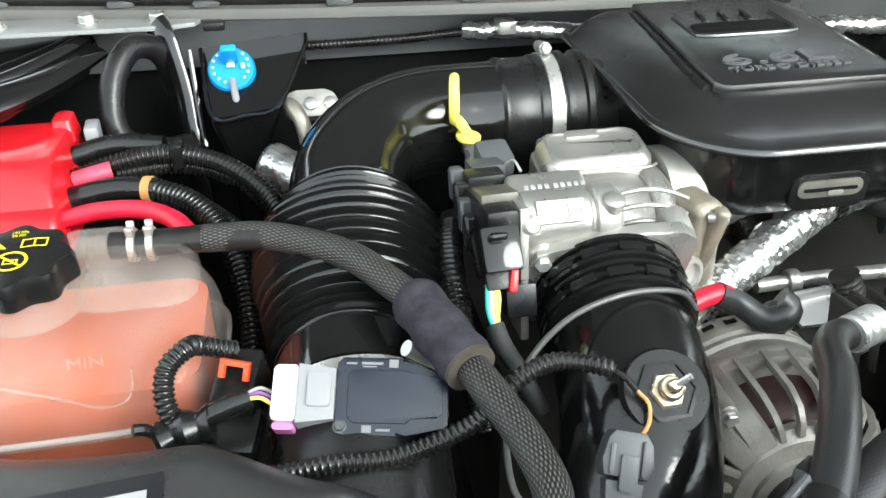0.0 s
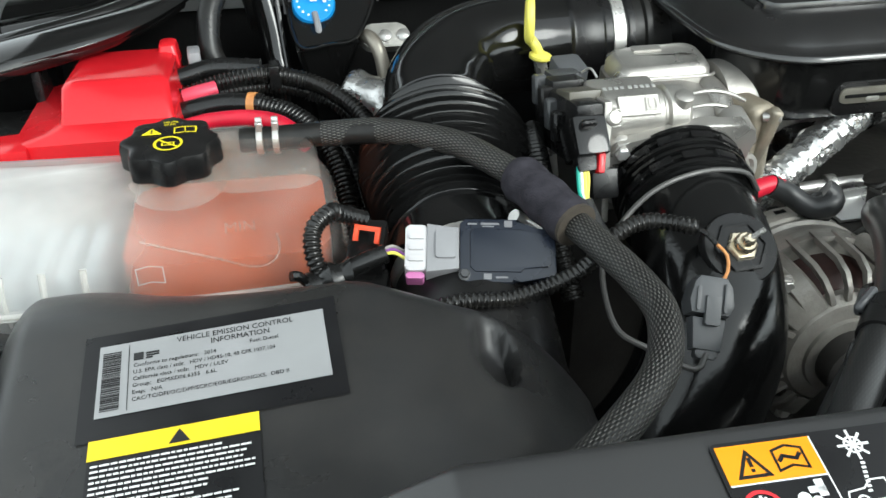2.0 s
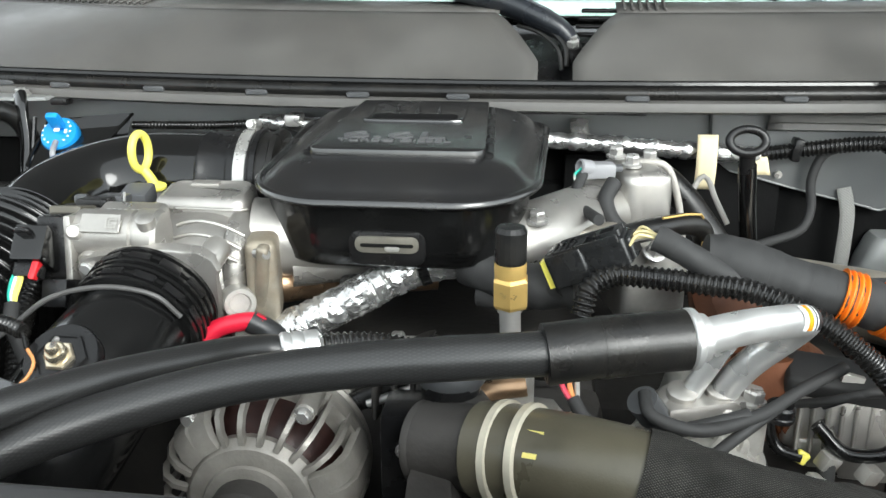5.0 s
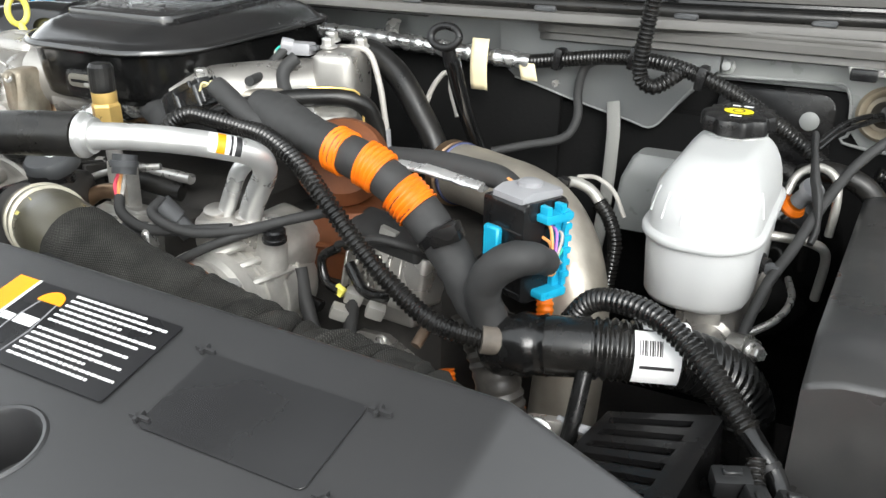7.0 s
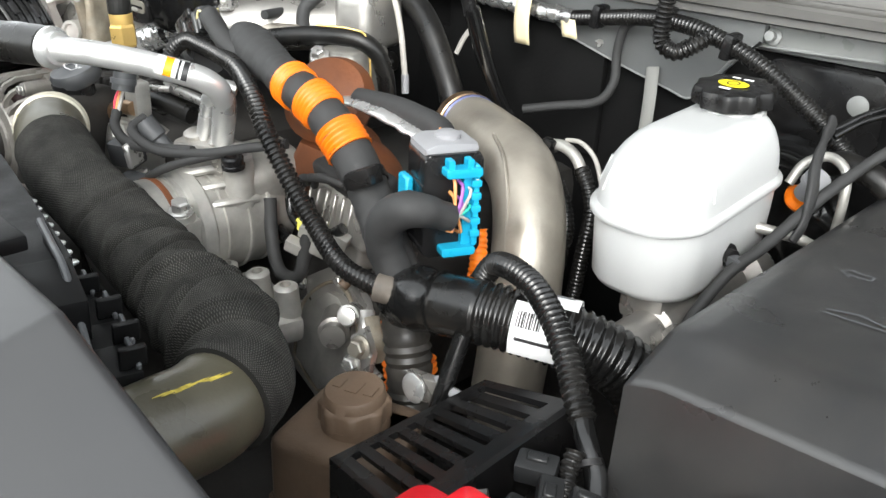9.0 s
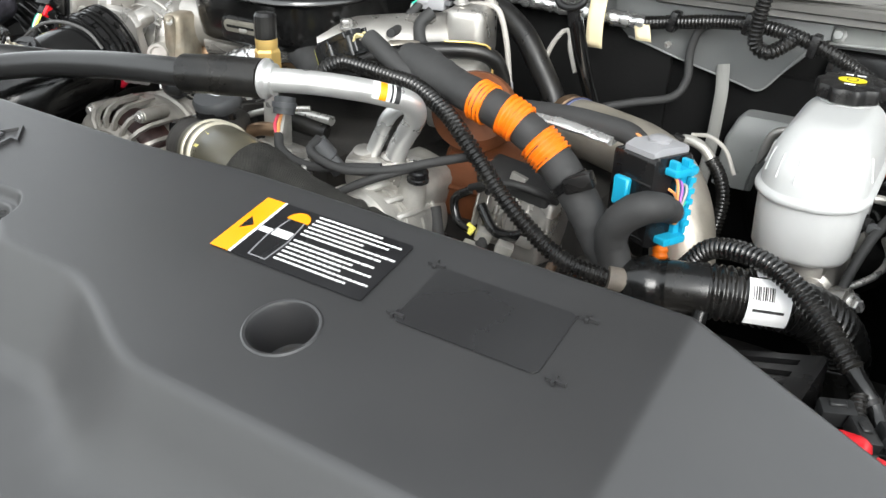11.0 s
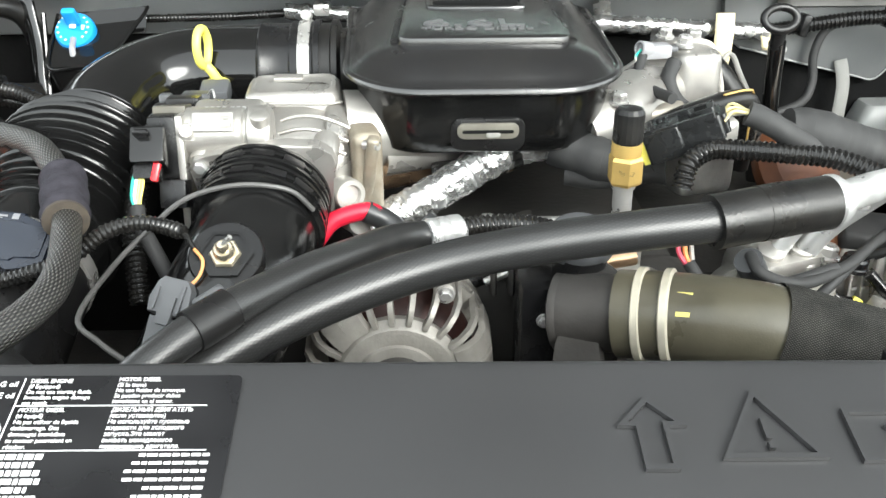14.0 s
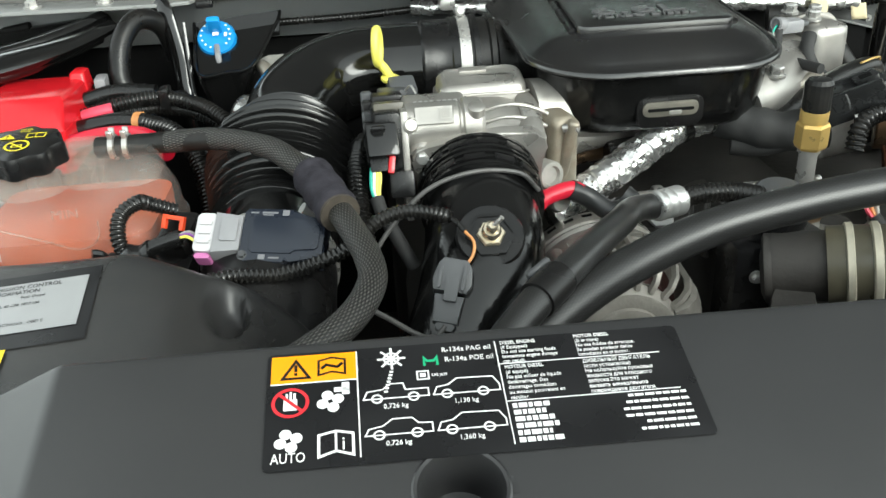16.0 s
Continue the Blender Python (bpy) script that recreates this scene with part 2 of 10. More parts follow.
WIRE_GREY = mat("grey_wire", (0.07, 0.068, 0.066), 0.45, vary=0.1, scale=40)
WIRE_WHITE = mat("pale_wire_sheath", (0.38, 0.36, 0.33), 0.45, vary=0.15, scale=50)
WIRE_ORANGE = mat("orange_wire", (0.7, 0.3, 0.1), 0.45)
WIRE_GREEN = mat("green_wire", (0.02, 0.4, 0.3), 0.45)
WIRE_VIOLET = mat("violet_wire", (0.3, 0.1, 0.4), 0.45)
DIAL_YELLOW = mat("cap_yellow_print", (0.82, 0.68, 0.02), 0.4, vary=0.04)
ASPHALT = mat("asphalt", (0.05, 0.05, 0.05), 0.85, vary=0.3, scale=3, bump=0.8, bump_scale=120)
HOOD_PAINT = mat("grey_hood_lining", (0.15, 0.15, 0.15), 0.6, vary=0.1, scale=8, bump=0.2)
PAINT_BODY = mat("dark_body_paint", (0.02, 0.021, 0.023), 0.2, 0.3, vary=0.04, scale=6, coat=0.6)
FOG_COOLANT = mat("orange_coolant", (0.50, 0.112, 0.042), 0.4, vary=0.12, scale=10)
WINDING = mat("copper_red_winding", (0.028, 0.010, 0.008), 0.45, 0.3, vary=0.4, scale=120)

FOIL = mat("crinkled_foil", (0.64, 0.64, 0.63), 0.26, 0.9, vary=0.12, scale=40, bump=0.6, bump_scale=110, rvary=0.08)
FOIL.node_tree.nodes["Bump"].inputs["Distance"].default_value = 0.0030

NYLON = bpy.data.materials.new("milky_nylon")
NYLON.use_nodes = True
_n, _l = NYLON.node_tree.nodes, NYLON.node_tree.links
_n["Principled BSDF"].inputs["Base Color"].default_value = (0.47, 0.475, 0.47, 1)
_n["Principled BSDF"].inputs["Roughness"].default_value = 0.35
_n["Principled BSDF"].inputs["Subsurface Weight"].default_value = 0.3
_n["Principled BSDF"].inputs["Subsurface Radius"].default_value = (0.02, 0.02, 0.02)
_t = _n.new("ShaderNodeTexNoise")
_t.inputs["Scale"].default_value = 12
_b = _n.new("ShaderNodeBump")
_b.inputs["Strength"].default_value = 0.15
_b.inputs["Distance"].default_value = 0.002
_l.new(_t.outputs["Fac"], _b.inputs["Height"])
_l.new(_b.outputs["Normal"], _n["Principled BSDF"].inputs["Normal"])


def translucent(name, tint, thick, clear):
    """Cloudy moulded plastic through which the contents show faintly; transparency rises along X from thick to clear.
    """
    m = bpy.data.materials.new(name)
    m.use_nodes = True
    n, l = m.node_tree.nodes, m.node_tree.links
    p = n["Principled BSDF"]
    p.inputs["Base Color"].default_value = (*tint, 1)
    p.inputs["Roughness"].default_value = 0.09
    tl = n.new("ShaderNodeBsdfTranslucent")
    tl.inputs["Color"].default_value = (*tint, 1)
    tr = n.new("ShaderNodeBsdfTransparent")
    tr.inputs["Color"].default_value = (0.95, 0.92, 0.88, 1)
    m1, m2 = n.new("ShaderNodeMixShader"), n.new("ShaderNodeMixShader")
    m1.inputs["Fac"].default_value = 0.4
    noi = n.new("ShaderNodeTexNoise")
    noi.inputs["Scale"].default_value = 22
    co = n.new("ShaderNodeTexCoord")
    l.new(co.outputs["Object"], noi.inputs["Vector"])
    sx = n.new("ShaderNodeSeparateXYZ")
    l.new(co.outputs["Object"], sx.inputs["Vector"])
    clear_ramp = n.new("ShaderNodeMapRange")
    clear_ramp.interpolation_type = 'SMOOTHSTEP'
    clear_ramp.inputs["From Min"].default_value, clear_ramp.inputs["From Max"].default_value = -0.075, 0.02
    clear_ramp.inputs["To Min"].default_value, clear_ramp.inputs["To Max"].default_value = thick - 0.14, clear - 0.14
    l.new(sx.outputs["X"], clear_ramp.inputs["Value"])
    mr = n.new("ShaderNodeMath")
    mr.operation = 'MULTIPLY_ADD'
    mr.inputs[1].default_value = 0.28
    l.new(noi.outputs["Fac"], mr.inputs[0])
    l.new(clear_ramp.outputs["Result"], mr.inputs[2])
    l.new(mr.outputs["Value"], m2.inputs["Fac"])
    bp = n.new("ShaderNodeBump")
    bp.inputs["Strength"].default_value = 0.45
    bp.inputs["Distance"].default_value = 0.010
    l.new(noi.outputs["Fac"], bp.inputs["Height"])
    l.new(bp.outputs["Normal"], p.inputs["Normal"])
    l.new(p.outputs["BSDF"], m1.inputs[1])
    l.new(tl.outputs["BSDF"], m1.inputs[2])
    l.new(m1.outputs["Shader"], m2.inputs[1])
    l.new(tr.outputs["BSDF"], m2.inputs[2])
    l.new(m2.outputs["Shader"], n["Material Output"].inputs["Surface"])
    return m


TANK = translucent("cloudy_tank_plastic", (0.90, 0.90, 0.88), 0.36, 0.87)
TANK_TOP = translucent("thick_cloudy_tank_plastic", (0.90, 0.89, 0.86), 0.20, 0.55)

GLASS = bpy.data.materials.new("tinted_windscreen")
GLASS.use_nodes = True
_p = GLASS.node_tree.nodes["Principled BSDF"]
_p.inputs["Base Color"].default_value = (0.60, 0.80, 0.70, 1)
_p.inputs["Roughness"].default_value = 0.01
_p.inputs["Coat Weight"].default_value = 1.0
_p.inputs["Coat Roughness"].default_value = 0.01
_p.inputs["IOR"].default_value = 1.5
_p.inputs["Transmission Weight"].default_value = 1.0
# white that carries the sky's reflection in the windscreen
SKY_SHEEN = mat("white_sky_sheen", (0.82, 0.83, 0.83), 0.45, vary=0.04, scale=6, bump=0.1, bump_scale=60)


# ---- modelling helpers ----
def mesh_of(bm, name, material, angle=38):
    me = bpy.data.meshes.new(name)
    bmesh.ops.recalc_face_normals(bm, faces=bm.faces)
    for f in bm.faces:
        f.smooth = True
    bm.to_mesh(me)
    bm.free()
    me.set_sharp_from_angle(angle=radians(angle))
    me.materials.append(material)
    return me


def thing(name, label, category, group="", at=(0, 0, 0), kind=""):
    e = new(name)
    e.empty_display_size = 0.02
    e.location = at
    return tagged(e, label, category, group, kind)


def part(name, bm, material, parent, label="", angle=38):
    ob = new(name, mesh_of(bm, name, material, angle))
    ob.parent = parent
    if parent.type == 'EMPTY':
        ob.matrix_parent_inverse = Matrix.Translation(parent.location).inverted()
    return tagged(ob, label)


def solo(name, bm, material, label, category, group="", kind="", angle=38):
    return tagged(new(name, mesh_of(bm, name, material, angle)), label, category, group, kind)


def spline(pts, step):
    P = [np.array(p, float) for p in pts]
    if len(P) == 2:
        d = [P[0] + (P[1] - P[0]) * t for t in np.linspace(0, 1, 60)]
    else:
        Q = [2 * P[0] - P[1]] + P + [2 * P[-1] - P[-2]]
        d = []
        for i in range(1, len(Q) - 2):
            a, b, c, e = Q[i - 1:i + 3]
            for t in np.linspace(0, 1, 40, endpoint=False):
                d.append(0.5 * (2 * b + (c - a) * t + (2 * a - 5 * b + 4 * c - e) * t ** 2 + (3 * b - a - 3 * c + e) * t ** 3))
        d.append(P[-1])
    d = np.array(d)
    s = np.concatenate([[0], np.cumsum(np.linalg.norm(np.diff(d, axis=0), axis=1))])
    n = max(2, int(round(s[-1] / step)) + 1)
    si = np.linspace(0, s[-1], n)
    return np.stack([np.interp(si, s, d[:, k]) for k in range(3)], 1), si


def tube(pts, r, seg=14, step=0.006, prof=None, caps=True, flat=1.0, up=None):
    """A tube along a smooth line. prof(s, length): factor on the radius. flat: squash across."""
    C, S = spline(pts, step)
    T = np.gradient(C, axis=0)
    T /= np.linalg.norm(T, axis=1)[:, None] + 1e-9
    ref = np.array(up if up is not None else ((0, 0, 1) if abs(T[0][2]) < 0.9 else (1, 0, 0)), float)
    N = ref - T[0] * (ref @ T[0])
    N /= np.linalg.norm(N)
    bm = bmesh.new()
    uvl = bm.loops.layers.uv.new("UVMap")
    rings = []
    for i in range(len(C)):
        N = N - T[i] * (N @ T[i])
        N /= np.linalg.norm(N) + 1e-9
        B = np.cross(T[i], N)
        rr = r * (prof(S[i], S[-1]) if prof else 1.0)
        rings.append([bm.verts.new(C[i] + (N * math.cos(a) * flat + B * math.sin(a)) * rr) for a in np.linspace(0, 2 * math.pi, seg, endpoint=False)])
    for i in range(len(rings) - 1):
        for j in range(seg):
            k = (j + 1) % seg
            f = bm.faces.new((rings[i][j], rings[i][k], rings[i + 1][k], rings[i + 1][j]))
            for lp, (u, v) in zip(f.loops, ((j, i), (j + 1, i), (j + 1, i + 1), (j, i + 1))):
                lp[uvl].uv = (u / seg, S[v])
    if caps:
        bm.faces.new(list(reversed(rings[0])))
        bm.faces.new(rings[-1])
    return bm


def crumple(bm, amp, scale, fine=0.4):
    """Uneven folds: every point moved along its normal by noise at two scales."""
    bm.normal_update()
    for v in bm.verts:
        k = noise.noise(v.co * scale) + fine * noise.noise(v.co * scale * 2.7)
        v.co += v.normal * amp * k
    return bm


def ribs(pitch, depth=0.14, tails=0.0):
    """Radius profile of a corrugated hose, with smooth ends of the length tails."""
    def f(s, length):
        if s < tails or s > length - tails:
            return 1.0 - depth * 0.3
        return 1 + depth * 0.5 * math.copysign(abs(math.cos(2 * math.pi * s / pitch)) ** 0.6, math.cos(2 * math.pi * s / pitch)) - depth * 0.5
    return f


def loom(pts, r, pitch=0.0045, depth=0.2, seg=12):
    return tube(pts, r, seg, pitch / 5, ribs(pitch, depth))


def lathe(origin, axis, profile, seg=28):
    """Turned body: profile of (radius, height) along the axis from the origin."""
    o = np.array(origin, float)
    T = np.array(axis, float)
    T /= np.linalg.norm(T)
    ref = np.array((0, 0, 1.0)) if abs(T[2]) < 0.9 else np.array((1.0, 0, 0))
    N = np.cross(ref, T)
    N /= np.linalg.norm(N)
    B = np.cross(T, N)
    bm = bmesh.new()
    rings = []
    for r, h in profile:
        if r < 1e-6:
            rings.append([bm.verts.new(o + T * h)])
        else:
            rings.append([bm.verts.new(o + T * h + (N * math.cos(a) + B * math.sin(a)) * r) for a in np.linspace(0, 2 * math.pi, seg, endpoint=False)])
    for a, b in zip(rings, rings[1:]):
        for j in range(seg):
            k = (j + 1) % seg
            if len(a) == 1 and len(b) == 1:
                continue
            if len(a) == 1:
                bm.faces.new((a[0], b[j], b[k]))
            elif len(b) == 1:
                bm.faces.new((a[j], a[k], b[0]))
            else:
                bm.faces.new((a[j], a[k], b[k], b[j]))
    for ring in (rings[0], rings[-1]):
        if len(ring) > 1:
            bm.faces.new(ring)
    return bm


def disc(origin, axis, r, h, bevel=0.002, seg=28):
    b = min(bevel, h / 3, r / 3)
    return lathe(origin, axis, [(r - b, 0), (r, b), (r, h - b), (r - b, h)], seg)


def box(c, size, bevel=0.004, rot=(0, 0, 0), seg=2, taper=1.0):
    bm = bmesh.new()
    bmesh.ops.create_cube(bm, size=1)
    for v in bm.verts:
        k = taper if v.co.z > 0 else 1.0
        v.co = Vector((v.co.x * size[0] * k, v.co.y * size[1] * k, v.co.z * size[2]))
    if bevel > 0:
        bmesh.ops.bevel(bm, geom=bm.edges[:], offset=min(bevel, min(size) * 0.45), segments=seg, profile=0.6, affect='EDGES')
    bm.transform(pose(*c, *rot))
    return bm


def prism(outline, z0, z1, m=None, bevel=0.0, seg=2):
    """A flat outline raised from z0 to z1, with its upper edge rounded."""
    bm = bmesh.new()
    lo = [bm.verts.new((x, y, z0)) for x, y in outline]
    hi = [bm.verts.new((x, y, z1)) for x, y in outline]
    n = len(outline)
    for i in range(n):
        bm.faces.new((lo[i], lo[(i + 1) % n], hi[(i + 1) % n], hi[i]))
    top = bm.faces.new(hi)
    bm.faces.new(list(reversed(lo)))
    if bevel > 0:
        bmesh.ops.bevel(bm, geom=list(top.edges), offset=bevel, segments=seg, profile=0.6, affect='EDGES')
    if m is not None:
        bm.transform(m)
    return bm


def rounded(x0, x1, y0, y1, r, n=6):
    """Outline of a rectangle with rounded corners; r: one radius or four (from the lower left, anticlockwise)."""
    rs = r if isinstance(r, (tuple, list)) else (r,) * 4
    out = []
    for (cx, cy, a0), rr in zip(((x0, y0, 180), (x1, y0, 270), (x1, y1, 0), (x0, y1, 90)), rs):
        sx = 1 if cx == x0 else -1
        sy = 1 if cy == y0 else -1
        for k in range(n + 1):
            a = radians(a0 + 90 * k / n)
            out.append((cx + sx * rr + rr * math.cos(a), cy + sy * rr + rr * math.sin(a)))
    return out


def loft(loops, closed=True, caps=True):
    bm = bmesh.new()
    rings = [[bm.verts.new(p) for p in lp] for lp in loops]
    n = len(rings[0])
    for a, b in zip(rings, rings[1:]):
        for j in range(n if closed else n - 1):
            k = (j + 1) % n
            bm.faces.new((a[j], a[k], b[k], b[j]))
    if caps and closed:
        bm.faces.new(list(reversed(rings[0])))
        bm.faces.new(rings[-1])
    return bm


def sheet(nx, ny, f):
    """A surface from a function of (u, v), each 0 to 1."""
    bm = bmesh.new()
    g = [[bm.verts.new(f(i / nx, j / ny)) for j in range(ny + 1)] for i in range(nx + 1)]
    for i in range(nx):
        for j in range(ny):
            bm.faces.new((g[i][j], g[i + 1][j], g[i + 1][j + 1], g[i][j + 1]))
    return bm


def thicken(ob, t, offset=-1.0):
    s = ob.modifiers.new("thickness", 'SOLIDIFY')
    s.thickness = t
    s.offset = offset
    return ob


def join(*bms):
    out = bmesh.new()
    for b in bms:
        me = bpy.data.meshes.new("tmp")
        b.to_mesh(me)
        b.free()
        out.from_mesh(me)
        bpy.data.meshes.remove(me)
    return out


def bolt(parent, at, axis, r=0.008, h=0.008, material=None, flange=True, name="bolt"):
    """Hexagon bolt head with its flange."""
    a = Vector(axis).normalized()
    o = Vector(at)
    b = lathe(o, a, [(r * 1.35, 0), (r * 1.35, h * 0.2), (r * 1.1, h * 0.3)], 20) if flange else None
    hx = lathe(o + a * h * 0.25, a, [(r, 0), (r, h * 0.65), (r * 0.85, h * 0.78), (0, h * 0.78)], 6)
    bm = join(b, hx) if b else hx
    return part(name, bm, material or STEEL, parent, angle=25)


def worm_clamp(parent, centre, axis, r, w, screw_dir, name="hose_clamp", material=None):
    """Steel band with its worm screw housing."""
    a = Vector(axis).normalized()
    c = Vector(centre) - a * w / 2
    band = part(name, lathe(c, a, [(r - 0.001, 0), (r + 0.0012, 0.0005), (r + 0.0012, w - 0.0005), (r - 0.001, w)], 48), material or STEEL, parent, "bright steel worm-drive hose clamp")
    s = Vector(screw_dir).normalized()
    t = a.cross(s).normalized()
    o = Vector(centre) + s * (r + 0.006)
    b1 = tube([o - t * 0.014, o + t * 0.010], 0.006, 10, 0.01)
    b2 = lathe(o + t * 0.010, t, [(0.0055, 0), (0.0055, 0.006), (0.0045, 0.007), (0, 0.007)], 6)
    part("clamp_screw", join(b1, b2), STEEL, band)
    return band


def plate_frame(o, xdir, ydir):
    """Frame on a surface: local x and y along the given directions, z out of it."""
    x = Vector(xdir).normalized()
    z = x.cross(Vector(ydir)).normalized()
    y = z.cross(x)
    return Matrix(((x.x, y.x, z.x, o[0]), (x.y, y.y, z.y, o[1]), (x.z, y.z, z.z, o[2]), (0, 0, 0, 1)))


def lettering(name, body, size, m, material, parent, depth=0.0002, align='LEFT', spacing=1.0, stretch=1.0, label=""):
    """Writing as a thin mesh in the built-in font; m: frame of its lower left corner."""
    cu = bpy.data.curves.new("letters", 'FONT')
    cu.body, cu.size, cu.extrude, cu.align_x, cu.space_character = body, size, depth, align, spacing
    cu.resolution_u = 6 if size > 0.01 else 2
    tmp = bpy.data.objects.new("letters", cu)
    scene.collection.objects.link(tmp)
    me = bpy.data.meshes.new_from_object(tmp.evaluated_get(bpy.context.evaluated_depsgraph_get()))
    bpy.data.objects.remove(tmp)
    me.transform(m @ Matrix.Diagonal((stretch, 1, 1, 1)))
    bm = bmesh.new()
    bm.from_mesh(me)
    bpy.data.meshes.remove(me)
    return part(name, bm, material, parent, label, angle=20)


def bars(m, rects, z=0.0003, h=0.0002):
    """Thin printed rectangles (x0, y0, x1, y1) in a frame."""
    bm = bmesh.new()
    for x0, y0, x1, y1 in rects:
        v = [bm.verts.new((x, y, k)) for k in (z, z + h) for x, y in ((x0, y0), (x1, y0), (x1, y1), (x0, y1))]
        for q in ((4, 5, 6, 7), (0, 1, 5, 4), (1, 2, 6, 5), (2, 3, 7, 6), (3, 0, 4, 7)):
            bm.faces.new([v[i] for i in q])
    bm.transform(m)
    return bm


def outline_bars(m, pts, w, z=0.0003, closed=False):
    """A drawn line as one mitred strip in a frame."""
    bm = bmesh.new()
    P = [Vector(p).to_2d() for p in pts]
    P = [p for k, p in enumerate(P) if k == 0 or (p - P[k - 1]).length > 1e-6]
    if len(P) > 2 and (P[0] - P[-1]).length < 1e-6:
        P.pop()
        closed = True
    n = len(P)
    rails = []
    for k in range(n):
        a = P[k] - P[k - 1] if k > 0 or closed else P[1] - P[0]
        b = P[(k + 1) % n] - P[k] if k < n - 1 or closed else P[-1] - P[-2]
        a, b = a.normalized(), b.normalized()
        na, nb = Vector((-a.y, a.x)), Vector((-b.y, b.x))
        mid = (na + nb).normalized() if (na + nb).length > 1e-3 else na
        off = mid * min(w, w / 2 / max(0.3, mid.dot(na)))
        end = Vector((0, 0)) if closed or 0 < k < n - 1 else (-a if k == 0 else b) * w / 2
        rails.append([bm.verts.new((*(P[k] + end + s * off), z)) for s in (-1, 1)])
    for k in range(n if closed else n - 1):
        q, r = rails[k], rails[(k + 1) % n]
        bm.faces.new((q[0], r[0], r[1], q[1]))
    bm.transform(m)
    return bm


def arc(cx, cy, r, a0, a1, n=16):
    return [(cx + r * math.cos(radians(a0 + (a1 - a0) * i / n)), cy + r * math.sin(radians(a0 + (a1 - a0) * i / n))) for i in range(n + 1)]


def smooth(a, b, x):
    t = min(1, max(0, (x - a) / (b - a)))
    return t * t * (3 - 2 * t)


# ---- setting: ground, hood, firewall, cowl, wings ----
g = tagged(thicken(solo("ground", sheet(8, 8, lambda u, v: (-300 + 600 * u, -300 + 600 * v, 0)), ASPHALT, "grey asphalt ground under the truck", "ground", kind="structure"), 0.05), kind="structure")


def hood_point(u, v):
    x = -0.25 + 2.1 * u
    s = v * 1.42
    low = 1.64 - 0.106 * smooth(0.2, 0.9, abs(x - 0.8))
    return (x, 1.27 - s * 0.62 - 0.05 * math.sin(math.pi * v), low + s * 0.80)


hood = thicken(solo("open_hood", sheet(40, 14, hood_point), HOOD_PAINT, "raised dark grey truck hood over the engine bay", "hood", kind="structure"), 0.02)


def seal_y(x):
    return 1.018 + 0.085 * ((x - 0.76) / 0.75) ** 2


def top_y(x):
    return 1.14 + 0.26 * ((x - 0.8) / 0.9) ** 2


def cowl_panel(x0, x1, cut0, cut1):
    def f(u, v):
        a = x0 + cut0 * max(0, v - 0.3)
        b = x1 + cut1 * max(0, v - 0.3)
        x = a + (b - a) * u
        y0, y1 = seal_y(x) + 0.012, top_y(x)
        h = smooth(0, 1, v) * 0.35 + v * 0.65
        return (x, y0 + (y1 - y0) * v, 1.424 + (1.508 - 1.424) * h + 0.006 * math.sin(math.pi * v))
    return sheet(60, 14, f)


cowl = thing("wiper_cowl", "weathered dark grey plastic wiper cowl below the windscreen", "cowl", kind="structure")
thicken(part("cowl_panel", cowl_panel(-0.5, 0.80, 0, -0.085), COWL_GREY, cowl), 0.004)
thicken(part("cowl_panel", cowl_panel(0.845, 2.1, 0.085, 0), COWL_GREY, cowl), 0.004)
# louvred strip between the panel and the glass
for a, b in ((-0.5, 0.745), (0.905, 2.1)):
    def ledge(u, v, a=a, b=b):
        x = a + (b - a) * u
        return (x, top_y(x) + 0.05 * v, 1.508 + 0.012 * v)
    thicken(part("grille_strip", sheet(40, 2, ledge), COWL_GREY, cowl), 0.003)
lv = []
for i in range(46):
    x = -0.45 + i * 0.014
    y = top_y(x)
    lv.append(box((x, y + 0.026, 1.517), (0.004, 0.042, 0.004), 0.001, (14, 0, -20), 1))
for i in range(6):
    x = 0.915 + i * 0.011
    lv.append(box((x, top_y(x) + 0.026, 1.517), (0.004, 0.042, 0.004), 0.001, (14, 0, 0), 1))
tagged(part("grille_louvres", join(*lv), COWL_GREY, cowl), kind="stuff")
# dark trough under the wiper pivot
thicken(part("trough", sheet(12, 8, lambda u, v: (0.70 + 0.24 * u, 1.035 + 0.19 * v, 1.405 + 0.095 * v - 0.015)), BLACK_SATIN, cowl), 0.004)
for i in range(5):
    part("trough_slat", box((0.885 + 0.004 * i, 1.145 + i * 0.012, 1.468 + i * 0.010), (0.085, 0.006, 0.005), 0.001, (30, 0, 0), 1), BLACK_SATIN, cowl)

wiper = thing("windscreen_wiper", "black windscreen wiper arm with its hex pivot nut", "wiper", at=(0.846, 1.139, 1.45))
part("pivot", lathe((0.846, 1.139, 1.43), (0, -0.35, 1), [(0.017, 0), (0.017, 0.028), (0.013, 0.034), (0.013, 0.038)], 24), BLACK_SATIN, wiper)
part("pivot_nut", lathe((0.846, 1.126, 1.466), (0, -0.35, 1), [(0.0095, 0), (0.0095, 0.007), (0.006, 0.009), (0.006, 0.013), (0, 0.013)], 6), STEEL, wiper, "plated steel nut", angle=20)
WIPER_SLATE = mat("slate_black_arm_paint", (0.016, 0.019, 0.024), 0.32, vary=0.12, scale=20, bump=0.1, dust=0.08)
part("arm", tube([(0.846, 1.140, 1.466), (0.828, 1.141, 1.486), (0.773, 1.160, 1.512), (0.719, 1.180, 1.528)], 0.0270, 16, 0.008, lambda s, L: 0.75 + 0.25 * smooth(0, L * 0.4, s), flat=0.62), WIPER_SLATE, wiper)
